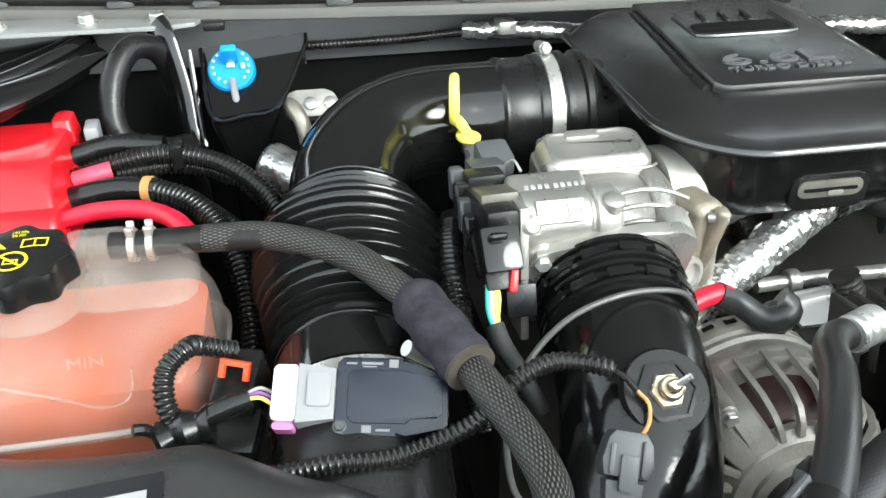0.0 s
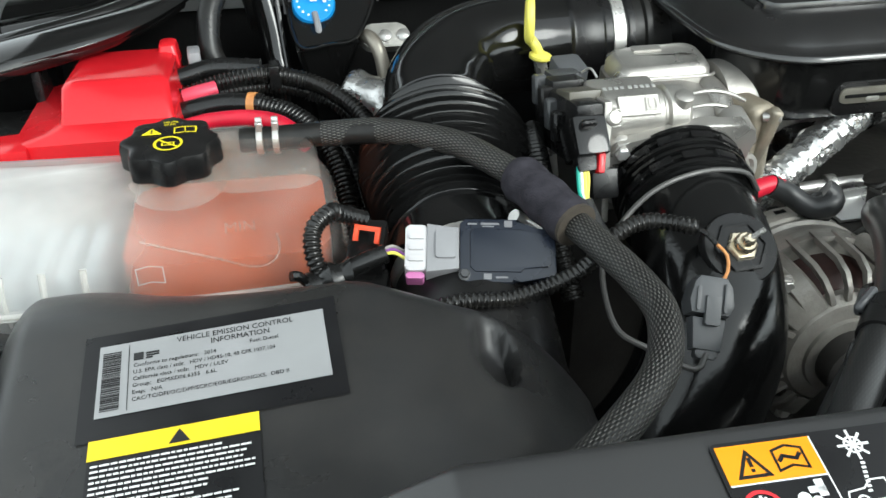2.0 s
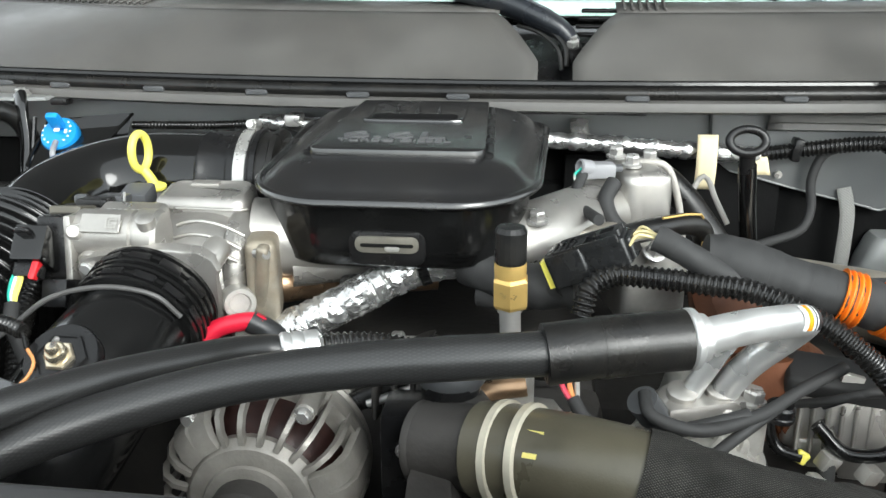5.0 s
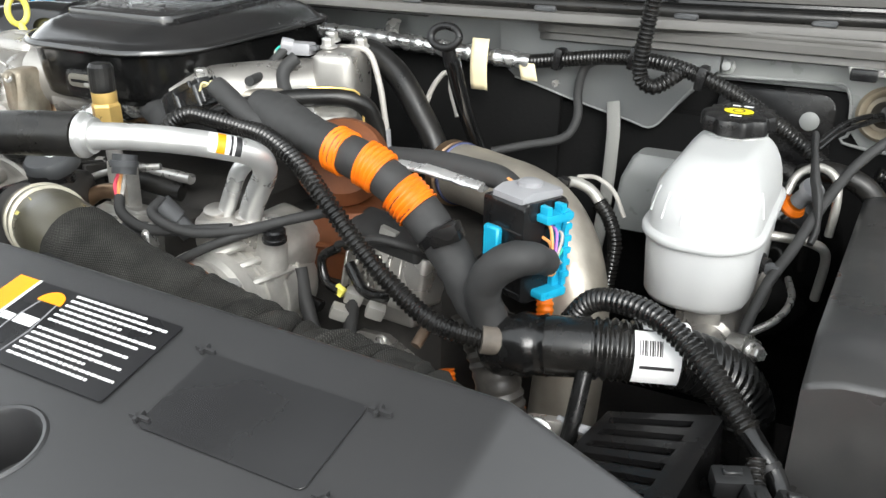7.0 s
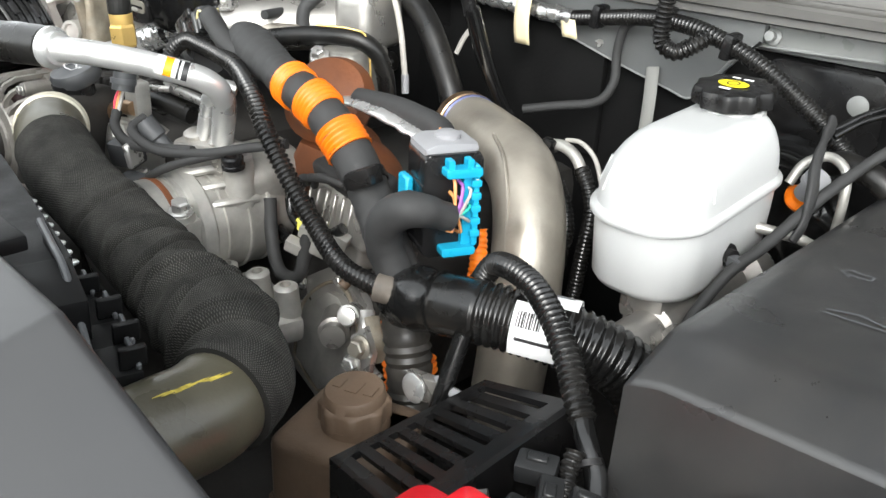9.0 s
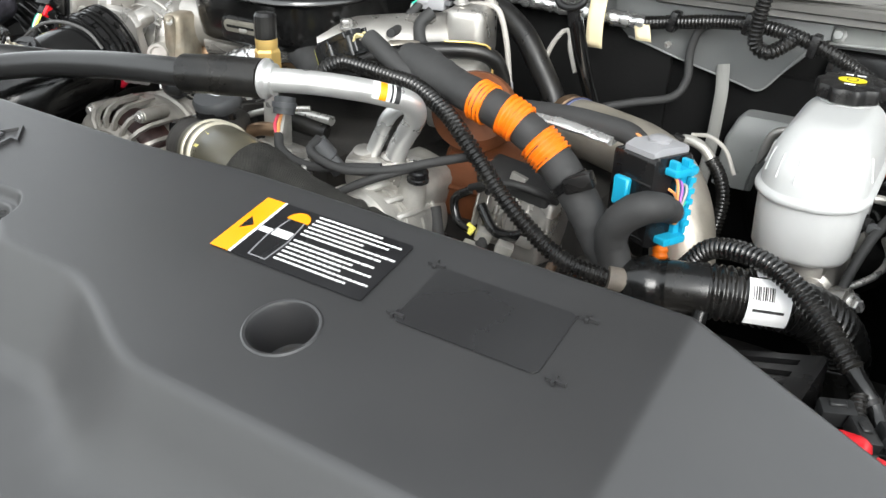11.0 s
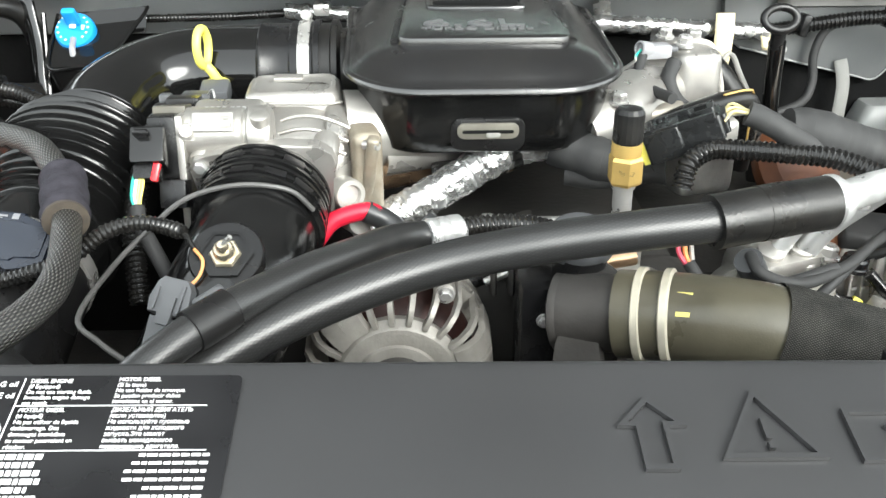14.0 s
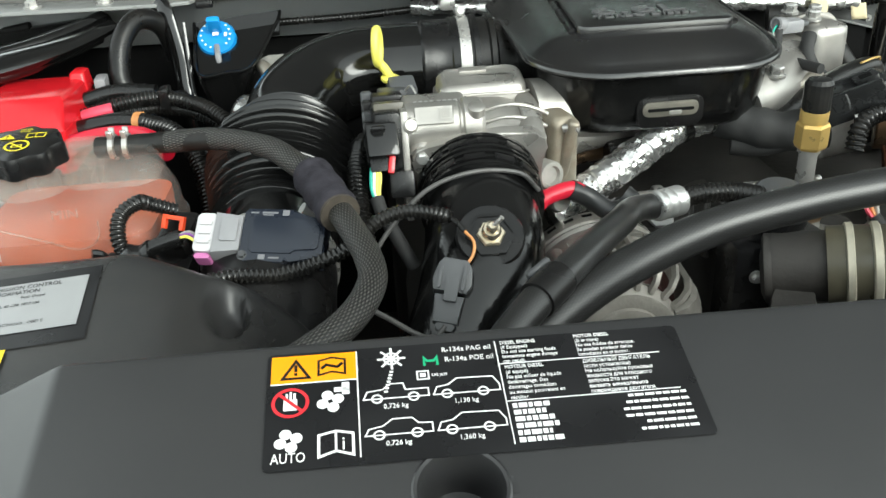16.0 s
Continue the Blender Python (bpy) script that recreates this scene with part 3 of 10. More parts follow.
part("arm_blade_holder", tube([(0.732, 1.176, 1.526), (0.631, 1.200, 1.547), (0.559, 1.220, 1.567), (0.43, 1.250, 1.573), (0.29, 1.280, 1.561), (0.156, 1.320, 1.556)], 0.0260, 16, 0.012, lambda s, L: 1.0 - 0.45 * smooth(0.1, L, s), flat=0.62), WIPER_SLATE, wiper)
part("arm_rib", tube([(0.70, 1.180, 1.540), (0.60, 1.205, 1.561), (0.50, 1.230, 1.579), (0.40, 1.252, 1.583)], 0.0035, 8, 0.01), WIPER_SLATE, wiper)
part("blade", tube([(0.526, 1.238, 1.545), (0.355, 1.278, 1.545), (0.154, 1.328, 1.553), (0.02, 1.37, 1.55)], 0.0085, 8, 0.03, flat=1.3), RUBBER, wiper)
part("blade_end", box((0.524, 1.236, 1.546), (0.024, 0.014, 0.018), 0.003, (0, 0, -12)), CONN_MID, wiper)
part("blade_clip", box((0.185, 1.310, 1.560), (0.060, 0.022, 0.014), 0.004, (0, 0, -12)), BLACK_SATIN, wiper)
part("washer_hose", tube([(0.765, 1.160, 1.498), (0.79, 1.145, 1.495), (0.815, 1.132, 1.485), (0.835, 1.118, 1.465), (0.838, 1.108, 1.44)], 0.0038, 8, 0.006), RUBBER, wiper)
part("washer_hose", tube([(0.770, 1.155, 1.490), (0.80, 1.135, 1.482), (0.825, 1.118, 1.462), (0.832, 1.106, 1.435)], 0.0030, 8, 0.006), RUBBER, wiper)
wiper2 = thing("windscreen_wiper", "black windscreen wiper blade lying at the foot of the glass", "wiper", at=(1.1, 1.3, 1.55))
part("arm", tube([(0.94, 1.200, 1.548), (1.077, 1.212, 1.553), (1.286, 1.248, 1.556), (1.6, 1.36, 1.56)], 0.0095, 10, 0.02, lambda s, L: 1.0 + 0.25 * smooth(0.12, 0.2, s), flat=0.7), WIPER_SLATE, wiper2)
part("arm_clip", box((0.962, 1.201, 1.545), (0.050, 0.020, 0.020), 0.004, (0, 0, 5)), BLACK_SATIN, wiper2)
part("blade", tube([(0.735, 1.206, 1.539), (0.942, 1.203, 1.537), (1.12, 1.215, 1.536), (1.296, 1.255, 1.534), (1.6, 1.37, 1.53)], 0.0085, 8, 0.03, flat=1.25), RUBBER, wiper2)
for k in range(14):
    part("blade_tooth", box((1.13 + 0.018 * k, 1.216 + 0.0016 * k + 0.00018 * k * k, 1.5655), (0.009, 0.008, 0.006), 0.002, (0, 0, 8), 1), WIPER_SLATE, wiper2)

# rubber seal with its clips and the flange below
seal = thing("hood_seal", "black rubber hood seal along the cowl with dark clips", "seal", kind="structure")
xs = np.linspace(-0.5, 2.1, 40)
part("seal_strip", tube([(x, seal_y(x), 1.416) for x in xs], 0.008, 10, 0.02), RUBBER, seal)
part("seal_lip", tube([(x, seal_y(x) + 0.004, 1.427) for x in xs], 0.005, 8, 0.02), RUBBER_SHINE, seal)
for x in (-0.10, 0.041, 0.136, 0.283, 0.432, 0.57, 0.70, 0.925, 1.12, 1.30, 1.46, 1.6):
    part("seal_clip", box((x, seal_y(x) - 0.005, 1.411), (0.030, 0.012, 0.008), 0.002, (0, 0, 0), 1), CONN_DARK, seal)


def flange_point(u, v):
    x = -0.5 + 2.6 * u
    prof = ((0.006, 1.408), (-0.010, 1.404), (-0.012, 1.397), (0.004, 1.393), (0.03, 1.392), (0.05, 1.388))
    k = v * 5
    i = min(4, int(k))
    t = k - i
    return (x, seal_y(x) + prof[i][0] * (1 - t) + prof[i + 1][0] * t, prof[i][1] * (1 - t) + prof[i + 1][1] * t)


thicken(solo("cowl_flange", sheet(60, 15, flange_point), COWL_GREY, "dark grey painted cowl flange under the hood seal", "flange", kind="structure"), 0.003)

GUT = ((1.064, 1.398), (1.067, 1.390), (1.064, 1.386), (1.064, 1.379), (1.072, 1.376), (1.070, 1.368), (1.078, 1.366))
gut = solo("cowl_gutter", sheet(20, 6, lambda u, v: (1.10 + 0.445 * u, *GUT[min(6, int(round(v * 6)))])), COWL_GREY, "dark grey pressed gutter under the cowl flange", "gutter", kind="structure", angle=20)
thicken(gut, 0.003)

wall = thing("firewall", "grey painted steel firewall with a black insulation mat", "wall", kind="structure")
part("upper_panel", box((0.75, 1.125, 1.362), (2.6, 0.05, 0.066), 0.006), BODY_GREY, wall)
part("lower_panel", box((0.75, 1.14, 1.05), (2.6, 0.05, 0.555), 0.006), INSULATION, wall)
part("insulation_mat", box((1.10, 1.115, 1.08), (0.68, 0.03, 0.40), 0.012), INSULATION, wall)
part("insulation_mat", box((1.62, 1.115, 1.15), (0.40, 0.03, 0.36), 0.012), INSULATION, wall)
part("insulation_mat", box((0.985, 1.094, 1.235), (0.29, 0.014, 0.18), 0.006), INSULATION, wall)
# pressed gusset with pale edge beside the brake reservoir
GUS = [(1.03, 1.392), (1.035, 1.325), (1.06, 1.305), (1.09, 1.298), (1.15, 1.282), (1.235, 1.262), (1.258, 1.256), (1.272, 1.262), (1.290, 1.285), (1.322, 1.327), (1.345, 1.340), (1.345, 1.392)]
part("gusset", prism([(x - 1.03, z - 1.33) for x, z in reversed(GUS)], 0, 0.016, plate_frame((1.03, 1.100, 1.33), (1, 0, 0), (0, 0, 1)), 0.004), BODY_GREY, wall)
part("gusset_edge", tube([(x, 1.082, z + 0.002) for x, z in GUS[2:10]], 0.0014, 8, 0.008), BODY_WHITE, wall)
CP = [(1.318, 1.385), (1.322, 1.352), (1.334, 1.339), (1.352, 1.336), (1.482, 1.340), (1.498, 1.334), (1.505, 1.318), (1.510, 1.282), (1.524, 1.264), (1.80, 1.245), (1.80, 1.385)]
part("corner_panel", prism([(x - 1.3, z - 1.3) for x, z in reversed(CP)], 0, 0.004, plate_frame((1.3, 1.099, 1.3), (1, 0, 0), (0, 0, 1)), 0.0015), BODY_WHITE, wall, "pale painted corner panel")
part("pressing_rim", tube([(x, 1.0945, z) for x, z in CP[1:10]], 0.0020, 8, 0.008), BODY_WHITE, wall)
part("pressing", prism(rounded(1.345, 1.49, 1.23, 1.325, 0.02), 0, 0.006, Matrix(((1, 0, 0, 0), (0, 0, -1, 1.1035), (0, 1, 0, 0), (0, 0, 0, 1))), 0.004), BLACK_SATIN, wall)
part("grommet", lathe((1.546, 1.094, 1.309), (0, -1, 0.1), [(0.034, 0), (0.034, 0.006), (0.030, 0.011), (0.027, 0.010), (0.022, 0.004), (0.0, 0.004)], 32), mat("tan_rubber_grommet", (0.20, 0.165, 0.115), 0.55, vary=0.25, scale=50, dust=0.2), wall, "tan rubber cable grommet")
part("grommet_boot", lathe((1.546, 1.091, 1.309), (0.2, -1, 0.25), [(0.017, 0), (0.014, 0.010), (0.010, 0.018), (0, 0.018)], 24), RUBBER, wall)
part("flange_clip", box((1.515, 1.050, 1.360), (0.030, 0.012, 0.014), 0.003), BLACK_SATIN, wall)
part("seam_bolt", lathe((1.353, 1.094, 1.348), (0, -1, 0.2), [(0.010, 0), (0.010, 0.004), (0.006, 0.006), (0.006, 0.016), (0, 0.017)], 8), BODY_WHITE, wall)
part("plug", lathe((1.461, 1.100, 1.289), (0, -1, 0), [(0.012, 0), (0.012, 0.004), (0.008, 0.006), (0, 0.006)], 20), BODY_WHITE, wall)
for at in ((1.05, 1.099, 1.28), (1.02, 1.099, 1.24), (0.70, 1.099, 1.20)):
    part("mat_fastener", lathe(at, (0, -1, 0), [(0.016, 0), (0.016, 0.003), (0.008, 0.005), (0.006, 0.009), (0, 0.009)], 20), RUBBER, wall)
part("stud", lathe((1.123, 1.099, 1.304), (0, -1, 0), [(0.010, 0), (0.010, 0.005), (0.005, 0.006), (0.005, 0.022), (0, 0.022)], 8), STEEL, wall)

bd = thing("windscreen", "tinted green windscreen glass behind the wipers", "windscreen", kind="structure")


def glass_point(u, v):
    x = -0.6 + 2.8 * u
    return (x, top_y(x) + 0.05 + 0.62 * v, 1.505 + 0.46 * v)


pane = thicken(part("glass", sheet(40, 12, glass_point), GLASS, bd), 0.005)
pane.visible_shadow = False
part("lower_edge", sheet(40, 2, lambda u, v: (glass_point(u, 0.0)[0], glass_point(u, 0.0)[1] + 0.004 + 0.012 * v, 1.498 + 0.010 * v)), BLACK_SATIN, bd)
# white sheet added behind the glass in place of the reflected sky
sunshade = thing("sunshade", "white sheet added behind the windscreen glass for the sky's reflection", "sunshade", kind="structure")


def sky_sheen_point(u, v):
    """A rippled sheet close behind the glass, whose white stands for the reflected sky."""
    x = -0.55 + 2.7 * u
    k = 0.070 + 0.010 * math.sin(9 * u + 1) + 0.90 * v
    return (x, top_y(x) + 0.062 + 0.62 * k + 0.006 * math.sin(34 * u), 1.500 + 0.46 * k)


thicken(part("shade_sheet", sheet(80, 10, sky_sheen_point), SKY_SHEEN, sunshade), 0.003)
part("dashboard", box((0.8, 1.95, 1.50), (2.6, 0.9, 0.12), 0.03), BLACK_SATIN, bd)
part("cab_back", box((0.8, 2.9, 1.4), (2.6, 0.1, 1.4), 0.03), INSULATION, bd)

# wings, front and an added dark slab that close the bay
solo("wing_panel_left", loft([[(-0.42, y, 1.30), (-0.34, y, 1.36), (-0.30, y, 1.34), (-0.31, y, 0.6), (-0.42, y, 0.6)] for y in np.linspace(-0.3, 1.3, 8)]), PAINT_BODY, "dark painted front wing of the truck", "wing", kind="structure")
solo("wing_panel_right", loft([[(2.06, y, 1.30), (1.98, y, 1.36), (1.94, y, 1.34), (1.95, y, 0.6), (2.06, y, 0.6)] for y in np.linspace(-0.3, 1.3, 8)]), PAINT_BODY, "dark painted front wing of the truck", "wing", kind="structure")
solo("inner_wing_left", box((-0.29, 0.6, 0.98), (0.04, 1.2, 0.52), 0.01), BLACK_GRAIN, "black inner wing beside the battery", "inner wing", kind="structure")
solo("inner_wing_right", box((1.90, 0.6, 0.95), (0.04, 1.2, 0.52), 0.01), BLACK_GRAIN, "black inner wing beside the fuse box", "inner wing", kind="structure")
# unseen dark slab, added for the darkness deep below the engine
solo("bay_floor", box((0.8, 0.5, 0.82), (2.4, 1.4, 0.04), 0.01), DARK_IRON, "dark slab added under the engine bay for its darkness", "floor", kind="structure")
solo("front_panel", box((0.8, -0.28, 0.85), (2.4, 0.06, 0.6), 0.02), PAINT_BODY, "dark painted front panel of the truck", "panel", kind="structure")

# ---- radiator cover ----
CX = 0.80


def cover_plane(x, y):
    return 1.359 - 0.0215 * (x - 0.17) + 0.26 * (y - 0.217)


def cover_back(x):
    d = abs(x - CX)
    return 0.219 + 0.004 * (1 - min(1.2, d / 0.63) ** 2) + 0.13 * max(0, d - 0.63) + 0.008 * smooth(0.95, 1.12, x)


def cover_front(x):
    return 0.092 - 0.039 * smooth(0.255, 0.375, abs(x - CX))


def soft_max(t, r):
    """Ramp that starts at nought, with its corner rounded over the length r."""
    return 0.0 if t < -r else t if t > r else (t + r) ** 2 / (4 * r)


def cover_z(x, y):
    d = abs(x - CX)
    plane = cover_plane(x, y)
    front = cover_front(x)
    # floor of the recess and the front face, then a ledge below it
    low = plane - 0.021 - 1.0 * soft_max(front - y, 0.0022) + 0.95 * soft_max(front - y - 0.040, 0.003)
    # upper level, whose edge sweeps back beside the recess
    edge = front + (0.025 * math.exp(-max(0, d - 0.167) / 0.008) if d > 0.15 else 0.0)
    high = max(0.0, plane - 1.7 * soft_max(edge - y, 0.0022) - low)
    # stepped recess, with rounded corners towards the engine
    step = 0.0
    for half, back, drop in ((0.170, 0.133, 0.48), (0.161, 0.128, 0.52)):
        r = 0.022
        qx, qy = d - (half - r), y - (back - r)
        out = (math.hypot(qx, qy) if qx > 0 and qy > 0 else max(qx, qy)) - r
        step += drop * smooth(0.0022, -0.0022, out)
    return low + high * (1 - step) - 0.55 * soft_max(d - 0.628, 0.003)


HOLES = [(0.378, 0.120), (1.225, 0.113)]
YS = np.concatenate([np.linspace(0.0, 0.006, 5), np.linspace(0.010, 0.080, 18), np.linspace(0.082, 0.140, 64), np.linspace(0.142, 0.18, 24), np.linspace(0.19, 0.42, 16)])
XS = np.unique(np.round(np.concatenate([np.linspace(0.0, 1.60, 210), np.linspace(0.352, 0.400, 40), np.linspace(1.201, 1.249, 40), np.linspace(CX - 0.175, CX - 0.13, 34), np.linspace(CX + 0.13, CX + 0.175, 34), np.linspace(CX - 0.634, CX - 0.622, 8), np.linspace(CX + 0.622, CX + 0.634, 8)]), 5))


def cover_point(u, v):
    x = float(XS[min(len(XS) - 1, int(round(u * (len(XS) - 1))))])
    e = float(YS[min(len(YS) - 1, int(round(v * (len(YS) - 1))))])
    y = cover_back(x) - e
    z = cover_z(x, y)
    if e < 0.006:
        z -= 0.0035 * (1 - e / 0.006) ** 2
    return (x, y, z)


rc = thing("radiator_cover", "dark grey moulded plastic cover over the radiator", "cover", at=(CX, 0.1, 1.3))
sb_ = sheet(len(XS) - 1, len(YS) - 1, cover_point)
bmesh.ops.delete(sb_, geom=[f for f in sb_.faces if any(math.hypot(f.calc_center_median().x - hx, f.calc_center_median().y - hy) < 0.0218 for hx, hy in HOLES)], context='FACES')
shell = part("shell", sb_, COVER_GREY, rc, angle=60)
thicken(shell, 0.004)
rim = [(x, cover_back(x), cover_z(x, cover_back(x)) - 0.019) for x in np.linspace(0.01, 1.59, 60)]
part("back_lip", tube(rim, 0.004, 8, 0.02, flat=1.6), COVER_GREY, rc)
part("back_skirt", sheet(60, 3, lambda u, v: (0.01 + 1.58 * u, cover_back(0.01 + 1.58 * u) - 0.002, cover_z(0.01 + 1.58 * u, cover_back(0.01 + 1.58 * u)) - 0.006 - 0.03 * v)), COVER_GREY, rc)


def cover_frame(x, y, lift=0.0005):
    e = 0.01
    o = (x, y, cover_z(x, y) + lift)
    xd = (e, 0, cover_z(x + e, y) - cover_z(x, y))
    yd = (0, e, cover_z(x, y + e) - cover_z(x, y))
    return plate_frame(o, xd, yd)


for hx, hy in HOLES:
    f = cover_frame(hx, hy, 0.0)
    part("access_well", lathe(f.translation, f.col[2].xyz, [(0, -0.036), (0.0225, -0.036), (0.0242, -0.002), (0.0242, 0.0002), (0.0230, 0.0010), (0.0214, 0.0006), (0.0202, -0.002), (0.0192, -0.032), (0.010, -0.034), (0, -0.034)], 48), COVER_GREY, rc)
    part("well_bolt", lathe(f @ Vector((0, 0, -0.032)), f.col[2].xyz, [(0.011, 0), (0.011, 0.003), (0.007, 0.004), (0.007, 0.010), (0, 0.010)], 6), DARK_IRON, rc, angle=20)
for x in (0.655, 0.945):
    f = cover_frame(x, 0.1165, -0.001)
    part("push_fastener", lathe(f.translation, f.col[2].xyz, [(0.0165, -0.002), (0.0165, 0.002), (0.0150, 0.0035), (0.0135, 0.002), (0.0115, 0.002), (0.0095, 0.0035), (0, 0.004)], 32), BLACK_SATIN, rc, "black plastic push fastener")
# raised pictograms: two arrows, a warning triangle and a fan sign


def relief(cx, cy, strokes, w=0.0028, size=0.92):
    m = cover_frame(cx, cy, 0.0002)
    for st in strokes:
        bm = outline_bars(m, [(a * size, b * size) for a, b in st], w, 0.0)
        g2 = bmesh.ops.extrude_face_region(bm, geom=bm.faces[:])
        up = m.col[2].xyz * 0.0026
        for v in g2["geom"]:
            if isinstance(v, bmesh.types.BMVert):
                v.co += up
        part("relief_mark", bm, COVER_GREY, rc, angle=20)


arrow = [[(-0.006, -0.022), (0.008, -0.022), (0.008, 0.004), (0.016, 0.004), (0.001, 0.020), (-0.014, 0.004), (-0.006, 0.004), (-0.006, -0.022)]]
relief(0.703, 0.1755, arrow)
relief(0.875, 0.1755, arrow)
relief(0.757, 0.1755, [[(-0.024, -0.016), (0.024, -0.016), (0.0, 0.024), (-0.024, -0.016)], [(0, -0.004), (0, 0.006)], [(0, -0.010), (0, -0.009)]])
relief(0.822, 0.1755, [[(-0.026, -0.018), (0.026, -0.018), (0.026, 0.012), (-0.026, 0.012), (-0.026, -0.018)], [(-0.007, -0.007), (0.007, 0.002)], [(-0.007, 0.002), (0.007, -0.007)], [(0.006, 0.018), (0.010, 0.018)], [(0.014, 0.018), (0.024, 0.018)]])
for x, y in ((1.275, 0.197), (1.277, 0.150), (1.377, 0.195), (1.381, 0.146)):
    relief(x, y, [[(-0.004, 0), (0.006, 0)], [(0.0, -0.002), (0.0, 0.003)]], 0.0018, 1.0)
part("smooth_panel", prism(rounded(-0.046, 0.046, -0.026, 0.026, 0.004), 0.0, 0.0004, cover_frame(1.325, 0.171, 0.0006), 0.0001, 1), mat("smooth_dark_panel", (0.0155, 0.0155, 0.0165), 0.33, vary=0.06, scale=12, spec=0.74), rc)

# warning label with the vehicle charges
lab = cover_frame(0.284, 0.137, 0.0008)
L1 = part("refrigerant_label", prism(rounded(0, 0.226, 0, 0.075, 0.003), 0, 0.0004, lab), LABEL_BLACK, rc, "black service label with white print and an orange warning field")
part("orange_field", bars(lab, [(0.002, 0.054, 0.047, 0.073)], 0.0005), LABEL_ORANGE, L1)
for q in ((0.047, 0.004, 0.0477, 0.073), (0.002, 0.0533, 0.047, 0.054), (0.123, 0.004, 0.1236, 0.073), (0.1236, 0.0560, 0.212, 0.0565), (0.1236, 0.0305, 0.216, 0.0310)):
    part("print_edge", bars(lab, [q], 0.0006), LABEL_WHITE, L1)
part("warning_sign", outline_bars(lab, [(0.008, 0.057), (0.022, 0.057), (0.015, 0.069)], 0.0016, 0.0009, True), LABEL_BLACK, L1)
part("warning_sign", bars(lab, [(0.0142, 0.0615, 0.0158, 0.066), (0.0142, 0.059, 0.0158, 0.0605)], 0.0009), LABEL_BLACK, L1)
part("warning_sign", outline_bars(lab, [(0.027, 0.058), (0.034, 0.060), (0.041, 0.058), (0.041, 0.068), (0.034, 0.070), (0.027, 0.068)], 0.0012, 0.0009, True), LABEL_BLACK, L1)
part("warning_sign", outline_bars(lab, [(0.029, 0.063), (0.031, 0.065), (0.037, 0.063), (0.039, 0.065)], 0.0018, 0.0009), LABEL_BLACK, L1)
part("ban_ring", outline_bars(lab, arc(0.0125, 0.041, 0.0088, 0, 360, 28), 0.0018, 0.0007), LABEL_RED, L1)
part("ban_ring", outline_bars(lab, [(0.0065, 0.047), (0.0185, 0.035)], 0.0018, 0.0009), LABEL_RED, L1)
part("hand_sign", bars(lab, [(0.009, 0.036, 0.016, 0.043), (0.010, 0.043, 0.0112, 0.047), (0.012, 0.043, 0.0132, 0.048), (0.014, 0.043, 0.0152, 0.047)], 0.0006), LABEL_WHITE, L1)
for cx, cy in ((0.033, 0.040), (0.012, 0.017)):
    for k in range(4):
        a = 90 * k + 20
        q = arc(cx + 0.0042 * math.cos(radians(a)), cy + 0.0042 * math.sin(radians(a)), 0.0031, 0, 360, 12)
        part("fan_sign", prism(q[:-1], 0.0006, 0.0008, lab), LABEL_WHITE, L1)
part("hand_sign", bars(lab, [(0.035, 0.046, 0.043, 0.049), (0.039, 0.044, 0.043, 0.052)], 0.0006), LABEL_WHITE, L1)
lettering("writing", "AUTO", 0.0085, lab @ Matrix.Translation((0.0035, 0.004, 0.0006)), LABEL_WHITE, L1, 0.0001, stretch=0.72)
part("book_sign", outline_bars(lab, [(0.027, 0.006), (0.0355, 0.009), (0.044, 0.006), (0.044, 0.019), (0.0355, 0.021), (0.027, 0.019)], 0.0014, 0.0006, True), LABEL_WHITE, L1)
part("book_sign", outline_bars(lab, [(0.0355, 0.009), (0.0355, 0.021)], 0.0012, 0.0006), LABEL_WHITE, L1)
lettering("writing", "i", 0.011, lab @ Matrix.Translation((0.038, 0.0095, 0.0006)), LABEL_WHITE, L1, 0.0001)
for k in range(8):
    a = radians(45 * k)
    part("snow_sign", outline_bars(lab, [(0.066, 0.066), (0.066 + 0.007 * math.cos(a), 0.066 + 0.007 * math.sin(a))], 0.0013, 0.0006), LABEL_WHITE, L1)
part("snow_sign", outline_bars(lab, arc(0.066, 0.066, 0.004, 0, 360, 16), 0.001, 0.0006), LABEL_WHITE, L1)
part("pipe_sign", bars(lab, [(0.0645 - 0.0006 * k, 0.056 - 0.0022 * k, 0.0665 - 0.0006 * k, 0.0572 - 0.0022 * k) for k in range(7)], 0.0006), LABEL_WHITE, L1)
lettering("writing", "R-134a PAG oil", 0.0048, lab @ Matrix.Translation((0.0935, 0.068, 0.0006)), LABEL_WHITE, L1, 0.0001, stretch=0.9)
lettering("writing", "R-134a POE oil", 0.0048, lab @ Matrix.Translation((0.0945, 0.061, 0.0006)), LABEL_WHITE, L1, 0.0001, stretch=0.9)
part("green_sign", outline_bars(lab, [(0.0835, 0.060), (0.0835, 0.065), (0.085, 0.0625), (0.089, 0.0625), (0.0905, 0.065), (0.0905, 0.060)], 0.0016, 0.0006), LABEL_GREEN, L1)
part("badge_sign", outline_bars(lab, [(0.079, 0.050), (0.085, 0.050), (0.085, 0.0555), (0.079, 0.0555)], 0.0009, 0.0006, True), LABEL_WHITE, L1)
part("badge_sign", bars(lab, [(0.0805, 0.0515, 0.0835, 0.054)], 0.0006), LABEL_WHITE, L1)
pickup = [(0, 0.003), (0.002, 0.008), (0.010, 0.009), (0.014, 0.0125), (0.021, 0.0125), (0.022, 0.008), (0.034, 0.008), (0.034, 0.003), (0, 0.003)]
